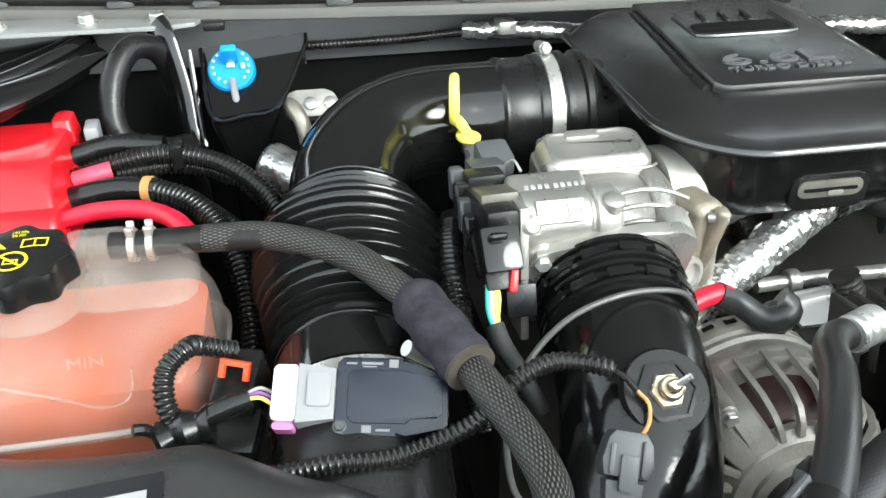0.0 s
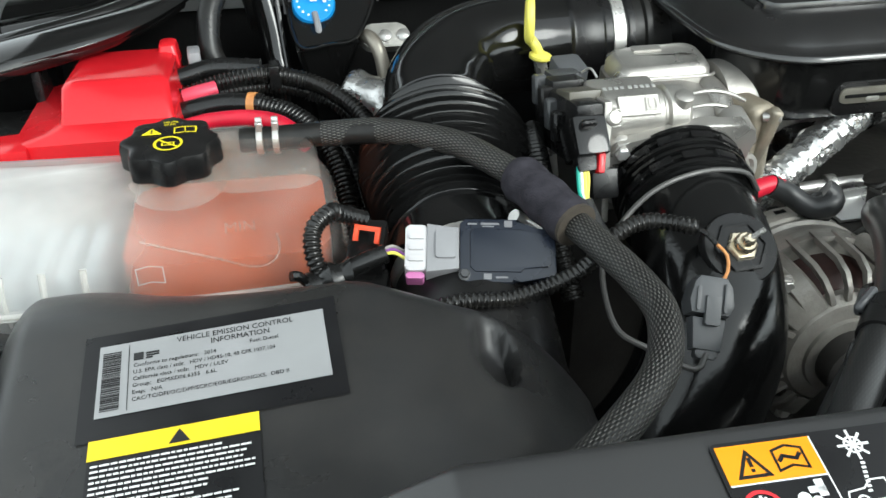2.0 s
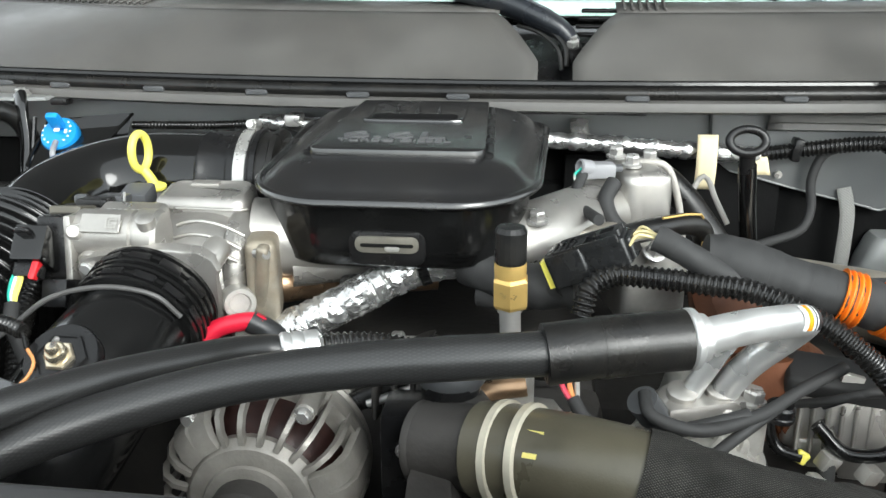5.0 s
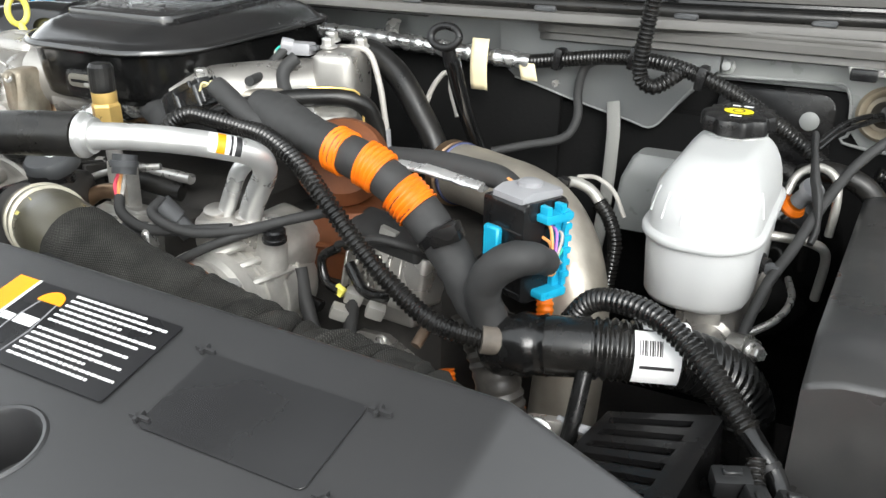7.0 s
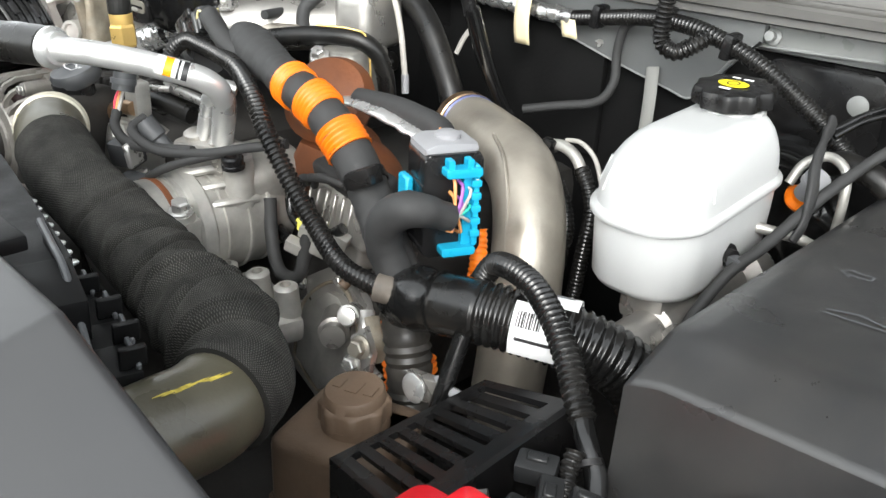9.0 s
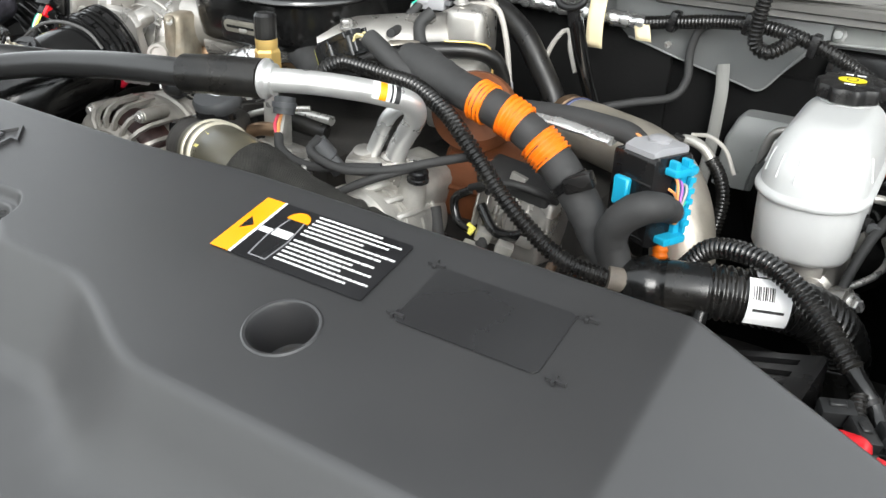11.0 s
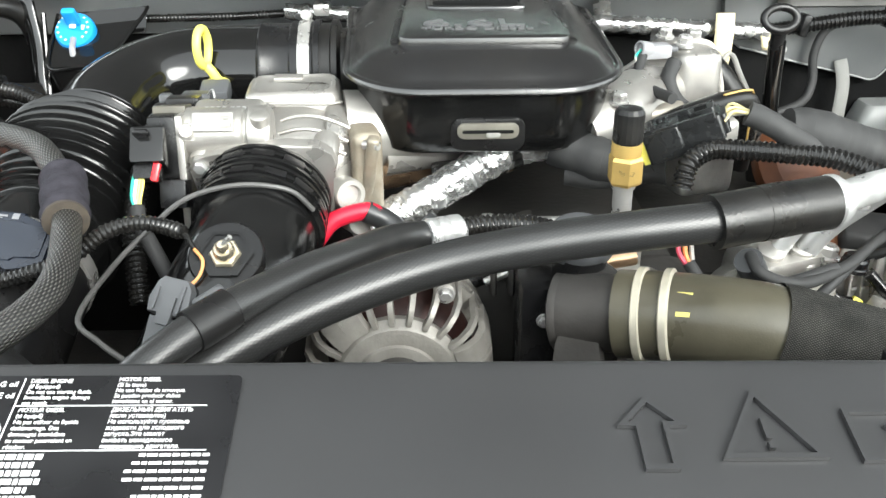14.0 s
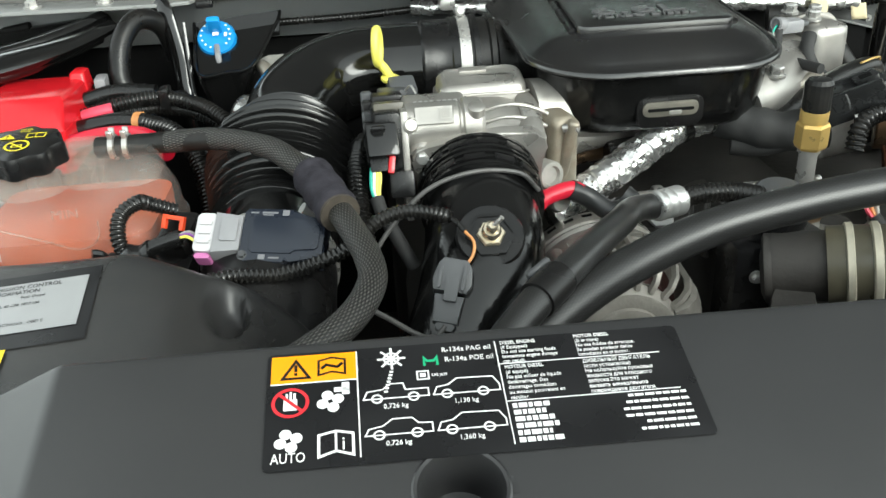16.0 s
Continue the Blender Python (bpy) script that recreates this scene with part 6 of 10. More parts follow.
part("boss_hexagon", lathe(sb @ Vector((0, 0, 0.006)), sb.col[2].xyz, [(0.022, 0), (0.022, 0.003), (0.019, 0.0032), (0.019, 0.0016), (0.0, 0.0016)], 6), BLACK_SATIN, hexm, angle=20)
ZINC = mat("zinc_plated_brass", (0.62, 0.55, 0.42), 0.3, 0.85, vary=0.2, scale=60)
sn = part("pressure_sensor", lathe(sb @ Vector((0, 0, 0.004)), sb.col[2].xyz, [(0.0128, 0), (0.0128, 0.005), (0.0115, 0.0065), (0.0085, 0.0065)], 6), ZINC, chg, "brassy plated hex sensor", angle=20)
part("sensor_collar", lathe(sb @ Vector((0, 0, 0.010)), sb.col[2].xyz, [(0.0085, 0), (0.0085, 0.006), (0.0070, 0.008), (0.0052, 0.008), (0.0048, 0.013), (0.0030, 0.015), (0, 0.015)], 20), ZINC, sn)
part("sensor_pin", tube([sb @ Vector((0, 0, 0.022)), sb @ Vector((0.008, 0.003, 0.032))], 0.0022, 8, 0.004), STEEL, sn)
swire = thing("sensor_wire", "thin black sensor wire looping over the charge air pipe", "wire", at=(0.44, 0.5, 1.3))
part("wire", tube([(0.506, 0.560, 1.288), (0.4865, 0.553, 1.310), (0.4454, 0.547, 1.3175), (0.4032, 0.540, 1.309), (0.3717, 0.530, 1.2862), (0.3466, 0.500, 1.2659), (0.336, 0.440, 1.2532), (0.355, 0.420, 1.2438), (0.385, 0.405, 1.232), (0.398, 0.415, 1.236)], 0.0023, 8, 0.006), WIRE_GREY, swire)
gcon = thing("grey_inline_connector", "dark grey inline connector on the charge air pipe", "connector", at=(0.407, 0.44, 1.26))
gm = plate_frame((0.4075, 0.4395, 1.2560), (0.955, -0.26, -0.14), (0.34, 0.60, 0.72))
part("housing", prism([(-0.015, -0.004), (-0.017, 0.006), (-0.014, 0.020), (-0.010, 0.025), (0.010, 0.025), (0.015, 0.018), (0.017, 0.004), (0.013, -0.004)], -0.010, 0.012, gm, 0.003), CONN_MID, gcon)
part("mating_half", prism([(-0.011, -0.030), (-0.013, -0.006), (0.012, -0.006), (0.010, -0.030)], -0.009, 0.009, gm, 0.0025), CONN_MID, gcon)
part("latch", prism(rounded(-0.005, 0.006, -0.012, 0.010, 0.001), 0.009, 0.0145, gm, 0.001), CONN_MID, gcon)
part("latch_rib", prism(rounded(0.008, 0.011, -0.002, 0.020, 0.001), 0.010, 0.0145, gm, 0.0006), CONN_MID, gcon)
part("latch_rib", prism(rounded(-0.012, -0.009, -0.002, 0.016, 0.001), 0.010, 0.0140, gm, 0.0006), CONN_MID, gcon)
part("rear_seal", prism(rounded(-0.008, 0.008, -0.036, -0.029, 0.002), -0.007, 0.007, gm, 0.002), CONN_DARK, gcon)
part("black_lead", tube([(0.410, 0.483, 1.304), (0.417, 0.476, 1.302), (0.423, 0.468, 1.296)], 0.0022, 8, 0.004), RUBBER, gcon)
part("orange_lead", tube([(0.423, 0.468, 1.296), (0.430, 0.463, 1.288), (0.428, 0.455, 1.279), (0.420, 0.449, 1.272)], 0.0014, 8, 0.004), WIRE_ORANGE, gcon)
lo = thing("sensor_loom", "black corrugated loom from the air flow tube to the pressure sensor", "harness", at=(0.34, 0.47, 1.26))
part("loom_sheath", loom([(0.190, 0.462, 1.270), (0.228, 0.458, 1.277), (0.266, 0.460, 1.274), (0.308, 0.467, 1.282), (0.329, 0.475, 1.290), (0.350, 0.486, 1.303), (0.374, 0.492, 1.308), (0.396, 0.489, 1.306), (0.412, 0.482, 1.304)], 0.0068, 0.0045, 0.2), LOOM, lo)
part("loom_end", tube([(0.404, 0.4865, 1.305), (0.413, 0.4815, 1.304)], 0.0056, 10, 0.003), RUBBER, lo)

# ---- alternator ----
alt = thing("alternator", "grey cast alternator with radial cooling slots", "alternator", at=(0.578, 0.56, 1.155))
AC = Vector((0.578, 0.50, 1.150))
AA = Vector((0.0, -1, 0.0))
part("stator", lathe(AC + Vector((0, 0.135, 0)), AA, [(0.058, 0), (0.076, 0.005), (0.082, 0.013), (0.0825, 0.034), (0.0795, 0.036), (0.0795, 0.040), (0.0835, 0.042), (0.0845, 0.046), (0.0815, 0.049), (0.0835, 0.053), (0.0855, 0.062), (0.0850, 0.078), (0.078, 0.080)], 64), ALT_GREY, alt)
part("winding", lathe(AC + Vector((0, 0.06, 0)), AA, [(0.060, -0.01), (0.070, 0.0), (0.064, 0.028), (0.046, 0.046), (0.03, 0.05)], 40), WINDING, alt, "dark red copper winding")
part("front_ring", lathe(AC + Vector((0, 0.078, 0)), AA, [(0.074, -0.004), (0.083, 0.0), (0.086, 0.004), (0.086, 0.012), (0.083, 0.017), (0.078, 0.017)], 56), ALT_GREY, alt)
part("hub", lathe(AC + Vector((0, 0.016, 0)), AA, [(0.044, 0), (0.058, 0.004), (0.0585, 0.011), (0.052, 0.020), (0.040, 0.023), (0.036, 0.022), (0.036, 0.010)], 40), ALT_GREY, alt)
part("hub_step", lathe(AC + Vector((0, 0.0, 0)), AA, [(0.036, -0.01), (0.040, 0.004), (0.038, 0.010), (0.030, 0.012)], 36), ALT_GREY, alt)
for k in range(24):
    a = 2 * math.pi * (k + 0.3) / 24
    d = Vector((math.cos(a), 0, math.sin(a)))
    sd = Vector((-math.sin(a), 0, math.cos(a)))
    w = 0.0030 if k % 8 > 1 else 0.0112
    loops = []
    for r_, y_, nx, ny in ((0.055, 0.000, 0.0, 1.0), (0.067, 0.001, 0.15, 1.0), (0.077, 0.008, 0.7, 0.7), (0.083, 0.022, 0.95, 0.3), (0.0845, 0.066, 1.0, 0.0)):
        c = AC + d * r_ + Vector((0, y_, 0))
        n_ = (d * nx + AA * ny).normalized() * 0.0028
        loops.append([c - sd * w - n_, c + sd * w - n_, c + sd * w * 0.75 + n_, c - sd * w * 0.75 + n_])
    part("cooling_fin", loft(loops), ALT_GREY, alt)
# black blocks on the solid casting, coloured as the dark inside rear slots
for k in range(26):
    a = 2 * math.pi * k / 26
    d = Vector((math.cos(a), 0, math.sin(a)))
    sd = Vector((-math.sin(a), 0, math.cos(a)))
    c0, c1 = AC + d * 0.0795 + Vector((0, 0.1300, 0)), AC + d * 0.0832 + Vector((0, 0.112, 0))
    part("rear_slot", loft([[c0 - sd * 0.0052, c0 + sd * 0.0052, c0 + sd * 0.0052 - d * 0.01, c0 - sd * 0.0052 - d * 0.01], [c1 - sd * 0.0052, c1 + sd * 0.0052, c1 + sd * 0.0052 - d * 0.01, c1 - sd * 0.0052 - d * 0.01]]), INSULATION, alt)
for a in (60, 130, 250, 320):
    d = Vector((math.cos(radians(a)), 0, math.sin(radians(a))))
    part("lug", lathe(AC + d * 0.085 + Vector((0, 0.06, 0)), AA, [(0.009, 0), (0.009, 0.04), (0.007, 0.042)], 16), ALT_GREY, alt)
    bolt(alt, AC + d * 0.085 + Vector((0, 0.018, 0)), AA, 0.006, 0.006)
part("pulley", lathe(AC + Vector((0, 0.008, 0)), AA, [(0.026, 0), (0.030, 0.006), (0.030, 0.04), (0.024, 0.044), (0.012, 0.044), (0.012, 0.052), (0, 0.052)], 36), DARK_IRON, alt)
brk = thing("alternator_bracket", "black pressed bracket beside the alternator", "bracket", at=(0.70, 0.52, 1.18))
part("plate", box((0.712, 0.53, 1.16), (0.055, 0.05, 0.15), 0.008), BLACK_SATIN, brk)
part("web", box((0.735, 0.50, 1.175), (0.03, 0.02, 0.11), 0.004), BLACK_SATIN, brk)
bolt(brk, (0.705, 0.503, 1.205), (0, -1, 0), 0.005, 0.006)
bolt(brk, (0.46, 0.44, 1.085), (0, -0.8, 0.4), 0.011, 0.012, ALU_DULL)
belt = solo("drive_belt", tube([(0.60, 0.452, 1.176), (0.545, 0.452, 1.14), (0.47, 0.450, 1.05), (0.43, 0.449, 0.98)], 0.013, 8, 0.02, flat=0.25), RUBBER, "black ribbed drive belt running to the alternator pulley", "belt")

# ---- refrigerant hoses ----
ac = thing("refrigerant_hose", "thick black refrigerant hose with a rubber sleeve and bright aluminium end", "hose", at=(0.8, 0.43, 1.33))
AH = [(0.90, 0.446, 1.335), (0.82, 0.428, 1.331), (0.76, 0.420, 1.328), (0.69, 0.414, 1.322), (0.61, 0.402, 1.312), (0.54, 0.376, 1.300), (0.485, 0.344, 1.288), (0.44, 0.31, 1.270), (0.40, 0.27, 1.245), (0.37, 0.22, 1.21), (0.35, 0.15, 1.17)]
HOSE_WRAP = weave("cord_rubber_hose", (0.016, 0.016, 0.016), (0.028, 0.028, 0.028), 40, 0.0060, rough=0.31, bump=0.10)
part("hose", tube(AH, 0.0152, 20, 0.006), HOSE_WRAP, ac)
part("sleeve", tube([(0.905, 0.447, 1.336), (0.86, 0.437, 1.334), (0.812, 0.427, 1.330)], 0.0205, 24, 0.004), RUBBER, ac)
part("sleeve_band", tube([(0.872, 0.440, 1.3345), (0.848, 0.4345, 1.333)], 0.0209, 24, 0.006), RUBBER, ac)
part("ferrule", lathe((0.904, 0.447, 1.336), (0.95, 0.3, 0), [(0.019, 0), (0.021, 0.002), (0.021, 0.006), (0.017, 0.009), (0.0165, 0.014)], 28), ALU_BRIGHT, ac)
ap = part("aluminium_pipe", tube([(0.906, 0.4424, 1.3366), (0.945, 0.476, 1.333), (0.980, 0.506, 1.3265), (1.002, 0.530, 1.3190), (1.013, 0.550, 1.3105), (1.014, 0.566, 1.298), (1.005, 0.579, 1.280), (0.988, 0.588, 1.258), (0.972, 0.594, 1.232), (0.962, 0.598, 1.20)], 0.0125, 20, 0.005), ALU_BRIGHT, ac, "bright drawn aluminium pipe")
PM, PD = Vector((1.0020, 0.5300, 1.3190)), Vector((0.62, 0.73, -0.27)).normalized()
PN = Vector((0.90, -0.40, 0.20))
PN = (PN - PD * PN.dot(PD)).normalized()
PB = PD.cross(PN)
for s0, s1, m_, r_ in ((-0.020, 0.012, LABEL_WHITE, 0.0128), (-0.012, -0.004, LABEL_ORANGE, 0.0131), (0.0005, 0.0030, INK, 0.0131), (0.0055, 0.0115, INK, 0.0131)):
    part("pipe_mark", sheet(4, 12, lambda u, v, s0=s0, s1=s1, r_=r_: PM + PD * (s0 + (s1 - s0) * u) + (PN * math.cos(radians(-60 + 95 * v)) + PB * math.sin(radians(-60 + 95 * v))) * r_), m_, ap)
for c in ((0.964, 0.598, 1.210), (0.930, 0.588, 1.212)):
    part("pipe_cup", lathe(c, (0.1, -0.25, 1), [(0.019, -0.03), (0.021, -0.02), (0.021, 0.006), (0.018, 0.010), (0.013, 0.012), (0.013, 0.018), (0.010, 0.020)], 26), ALU, ac)
part("second_pipe", tube([(0.990, 0.604, 1.286), (0.978, 0.592, 1.288), (0.966, 0.586, 1.276), (0.953, 0.588, 1.252), (0.940, 0.59, 1.225), (0.932, 0.59, 1.20)], 0.009, 16, 0.005), ALU_BRIGHT, ac)

ac2 = thing("small_refrigerant_hose", "black refrigerant hose with a crimped silver ferrule and tie clips", "hose", at=(0.55, 0.43, 1.28))
part("hose", tube([(0.616, 0.522, 1.279), (0.592, 0.513, 1.283), (0.573, 0.490, 1.290), (0.555, 0.455, 1.299), (0.520, 0.400, 1.310), (0.485, 0.352, 1.314), (0.458, 0.323, 1.310), (0.42, 0.285, 1.292), (0.385, 0.245, 1.262), (0.36, 0.20, 1.21)], 0.0122, 18, 0.005), HOSE_WRAP, ac2)
part("hose_band", tube([(0.476, 0.342, 1.3135), (0.455, 0.320, 1.3095)], 0.0142, 20, 0.003), BLACK_SATIN, ac2)
part("ferrule", lathe((0.605, 0.515, 1.282), (0.9, 0.42, -0.05), [(0.0125, 0), (0.0145, 0.002), (0.0145, 0.007), (0.013, 0.009), (0.0145, 0.011), (0.0145, 0.017), (0.013, 0.019), (0.0145, 0.021), (0.0145, 0.030), (0.010, 0.034)], 28), ALU_BRIGHT, ac2, "crimped silver ferrule")
part("loom_sheath", loom([(0.634, 0.530, 1.281), (0.66, 0.537, 1.281), (0.69, 0.540, 1.279), (0.72, 0.545, 1.27)], 0.010, 0.005, 0.2), LOOM, ac2)
for o, r in (((0.485, 0.372, 1.300), (0, 20, 40)), ((0.448, 0.325, 1.295), (0, 20, 45))):
    part("tie_clip", box(o, (0.030, 0.012, 0.020), 0.004, r), BLACK_SATIN, ac2)
part("tie_tail", box((0.462, 0.348, 1.318), (0.022, 0.006, 0.010), 0.002, (0, -20, 30), 1), CONN_DARK, ac2)

# ---- radiator hose ----
rh = thing("upper_radiator_hose", "aged upper radiator hose in a black knitted sleeve", "hose", at=(1.0, 0.43, 1.22))
UH = [(0.745, 0.503, 1.212), (0.80, 0.478, 1.222), (0.87, 0.450, 1.226), (0.95, 0.434, 1.210), (1.05, 0.434, 1.188), (1.136, 0.428, 1.175), (1.22, 0.412, 1.175), (1.285, 0.396, 1.180), (1.323, 0.377, 1.180), (1.342, 0.340, 1.180), (1.344, 0.305, 1.180), (1.335, 0.24, 1.172), (1.31, 0.15, 1.16)]
part("hose_body", tube([(0.768, 0.4925, 1.2168)] + UH[1:4], 0.0375, 30, 0.008), HOSE_OLIVE, rh)
FOLDS = [(0.30, 0.0014, 0.6), (0.40, 0.0020, 2.0), (0.47, 0.0024, 4.1), (0.53, 0.0040, 0.3), (0.57, 0.0030, 3.0), (0.62, 0.0050, 1.2), (0.66, 0.0040, 4.6), (0.71, 0.0058, 2.4), (0.75, 0.0046, 5.4), (0.80, 0.0060, 0.8), (0.86, 0.0048, 3.4)]


def fold(bm, length):
    """Sharp, slanting creases with puffed cloth between them, as a knitted sleeve gathers on a bend."""
    uvl = bm.loops.layers.uv.active
    bm.normal_update()
    for v in bm.verts:
        u, s = v.link_loops[0][uvl].uv
        d = 0.0
        for at, deep, ph in FOLDS:
            e = s / length - at - 0.020 * math.sin(2 * math.pi * u + ph) - 0.012 * math.sin(4 * math.pi * u + 2 * ph)
            d += 2.1 * deep * (0.62 + 0.38 * math.sin(2 * math.pi * u + 1.7 * ph)) * (0.50 * math.exp(-((abs(e) - 0.017) / 0.010) ** 2) - math.exp(-(e / 0.0055) ** 2))
        v.co += v.normal * d
    return bm


part("knitted_sleeve", fold(crumple(tube([(0.880, 0.4470, 1.2250)] + UH[3:9] + [(1.3365, 0.356, 1.180)], 0.0396, 72, 0.0020, lambda s, L: 1 + 0.012 * math.sin(s * 41), False), 0.0014, 42, 0.5), 0.51), SOCK, rh, "black knitted sleeve", angle=70)
part("sleeve_hem", tube([(1.3345, 0.360, 1.180), (1.3375, 0.353, 1.180)], 0.0412, 32, 0.002), SOCK, rh)
part("hose_end", tube(UH[8:], 0.0372, 30, 0.008), HOSE_OLIVE, rh)
DA0, DA1, DS0, DS1 = -16, -30, 0.006, -0.044
DC, DD = Vector((1.344, 0.305, 1.180)), Vector((0.10, -0.99, 0.0)).normalized()
DS = DD.cross(Vector((0, 0, 1))).normalized()
DU = DS.cross(DD).normalized()


def daub(u, v):
    """A thin streak drawn round the hose end."""
    a = radians(DA0 + (DA1 - DA0) * u)
    w = 0.0072 * (0.4 + math.sin(math.pi * u)) * (1 + 0.35 * math.sin(31 * u) + 0.25 * math.sin(67 * u))
    return DC + DD * (DS0 + (DS1 - DS0) * u + w * (v - 0.5) * 2) + (DU * math.cos(a) + DS * math.sin(a)) * 0.0384


part("paint_daub", sheet(24, 4, daub), mat("dull_yellow_daub", (0.42, 0.33, 0.05), 0.6, vary=0.5, scale=160), rh, "yellow paint daub")
for k, x in enumerate((0.782, 0.802)):
    part("spring_clamp", lathe((x, 0.487 - 0.0095 * k, 1.2185 + 0.0035 * k), (0.93, -0.42, 0.16), [(0.0378, 0), (0.0405, 0.0015), (0.0405, 0.007), (0.0378, 0.0085)], 40), mat("greyed_spring_steel", (0.55, 0.52, 0.42), 0.5, 0.35), rh, "greyed spring clamp")
part("spigot", lathe((0.715, 0.516, 1.207), (0.93, -0.42, 0.16), [(0.024, 0), (0.034, 0.004), (0.034, 0.010), (0.031, 0.014), (0.031, 0.05)], 32), DARK_IRON, rh)
part("spigot_lug", prism([(-0.03, -0.05), (0.012, -0.055), (0.02, -0.03), (0.012, 0.03), (-0.012, 0.04), (-0.022, 0.0)], -0.008, 0.008, plate_frame((0.735, 0.478, 1.195), (0.93, -0.36, 0.1), (0.05, 0.3, 0.95)), 0.003), DARK_IRON, rh)
part("spigot_neck", tube([(0.725, 0.512, 1.209), (0.772, 0.4905, 1.2172)], 0.0340, 30, 0.008), DARK_IRON, rh)
part("housing", box((0.742, 0.545, 1.19), (0.05, 0.09, 0.11), 0.02, (0, 0, 25), 3), DARK_IRON, rh)
HP = plate_frame((0.7815, 0.4591, 1.2462), (0.907, -0.40, 0.13), (0.25, 0.72, 0.65))
part("hose_print", bars(HP, [(-0.028, -0.0022, -0.016, 0.0022), (-0.002, -0.0022, 0.004, 0.0022), (0.013, -0.0025, 0.034, 0.0025), (0.016, 0.006, 0.034, 0.010), (0.022, -0.011, 0.033, -0.007)], 0.0006), mat("pale_yellow_print", (0.62, 0.55, 0.16), 0.5), rh)
shr = thing("fan_shroud", "black plastic fan shroud behind the radiator cover", "shroud", at=(0.8, 0.27, 1.25))
part("rim", tube([(0.60, 0.27, 1.215), (0.68, 0.285, 1.262), (0.80, 0.29, 1.278), (0.95, 0.285, 1.27), (1.06, 0.275, 1.238), (1.16, 0.27, 1.17)], 0.018, 10, 0.02, flat=0.5), SHROUD_BLACK, shr)
part("skin", sheet(30, 4, lambda u, v: (0.55 + 0.65 * u, 0.225 + 0.06 * v, 1.20 + 0.075 * math.sin(math.pi * min(1, max(0, u))) - 0.01 * v)), SHROUD_BLACK, shr)
for k in range(4):
    part("side_rib", box((1.03 + 0.055 * k, 0.272, 1.285 - 0.002 * k), (0.055, 0.03, 0.012), 0.003, (0, 0, 0)), SHROUD_BLACK, shr)

ledge_m = plate_frame((0.93, 0.374, 1.222), (0.98, -0.19, 0.0), (-0.19, -0.98, 0.0))
part("ledge", prism([(0, 0), (0.28, 0), (0.28, 0.10), (0, 0.10)], -0.03, 0.0, ledge_m, 0.002), SHROUD_BLACK, shr)
for k in range(7):
    part("ledge_rib", box(ledge_m @ Vector((0.03 + 0.04 * k, 0.055, -0.004)), (0.003, 0.08, 0.012), 0.001, (0, 0, -11), 1), SHROUD_BLACK, shr)
part("ledge_rail", tube([ledge_m @ Vector((0.0, 0.025, -0.004)), ledge_m @ Vector((0.20, 0.025, -0.004))], 0.003, 8, 0.02), CONN_DARK, shr)
for k in range(8):
    part("edge_pin", lathe(ledge_m @ Vector((0.085 + 0.021 * k, -0.001, -0.003)), (0.19, 0.98, 0.02), [(0.0034, 0), (0.0030, 0.008), (0.0018, 0.012), (0, 0.013)], 10), ALU_BRIGHT, shr, "pale edge pin")
shp = part("corner_panel", prism([(0, 0), (0.075, -0.012), (0.125, -0.055), (0.125, -0.10), (0, -0.10)], -0.004, 0.0, plate_frame((1.165, 0.318, 1.268), (0.97, -0.20, 0), (0, 0.10, 1)), 0.001), SHROUD_BLACK, shr)
part("panel_rim", tube([(1.165, 0.317, 1.2685), (1.200, 0.310, 1.2635), (1.238, 0.302, 1.2565), (1.288, 0.291, 1.213)], 0.0028, 8, 0.006), CONN_MID, shp)
for ox, oy in ((1.185, 0.322), (1.228, 0.318), (1.268, 0.310), (1.300, 0.298)):
    clip = part("shroud_clip", box((ox, oy, 1.205), (0.036, 0.034, 0.026), 0.003, (0, 6, -14)), SHROUD_BLACK, shr)
    part("clip_edge", box((ox + 0.004, oy + 0.014, 1.2195), (0.034, 0.0035, 0.006), 0.001, (0, 6, -14), 1), CONN_MID, clip)
    part("clip_tooth", box((ox + 0.016, oy + 0.008, 1.225), (0.005, 0.018, 0.016), 0.001, (0, 6, -14), 1), SHROUD_BLACK, clip)
for o, sz in (((1.235, 0.285, 1.235), (0.06, 0.05, 0.04)), ((1.265, 0.262, 1.215), (0.05, 0.05, 0.04))):
    part("corner_block", box(o, sz, 0.004, (0, 8, -14)), SHROUD_BLACK, shr)

# ---- foil sleeve, red cable and oil cap ----
fo = thing("foil_sleeve_hose", "hose in crinkled silver heat foil tied with black tape", "hose", at=(0.65, 0.69, 1.26))
FO = [(0.535, 0.640, 1.222), (0.575, 0.655, 1.240), (0.630, 0.676, 1.264), (0.675, 0.692, 1.286), (0.710, 0.700, 1.297), (0.745, 0.703, 1.300)]
random.seed(5)
part("foil", crumple(tube(FO, 0.0185, 40, 0.0024, lambda s, L: 1 - 0.06 * max(0, math.sin(s * 260 + 2 * math.sin(s * 90))) ** 8), 0.0014, 150, 0.8), FOIL, fo, angle=18)
part("tape_band", tube([(0.690, 0.6965, 1.2915), (0.699, 0.6985, 1.2945)], 0.0200, 18, 0.003), BLACK_GLOSS, fo)
part("tape_knot", box((0.690, 0.680, 1.306), (0.012, 0.014, 0.012), 0.003, (20, 10, 20)), BLACK_GLOSS, fo)
part("taped_end", crumple(tube([(0.738, 0.700, 1.2985), (0.765, 0.690, 1.291), (0.800, 0.676, 1.285), (0.845, 0.664, 1.290)], 0.0215, 28, 0.004, lambda s, L: 1 + 0.05 * math.sin(s * 170)), 0.0013, 80), TAPE, fo)
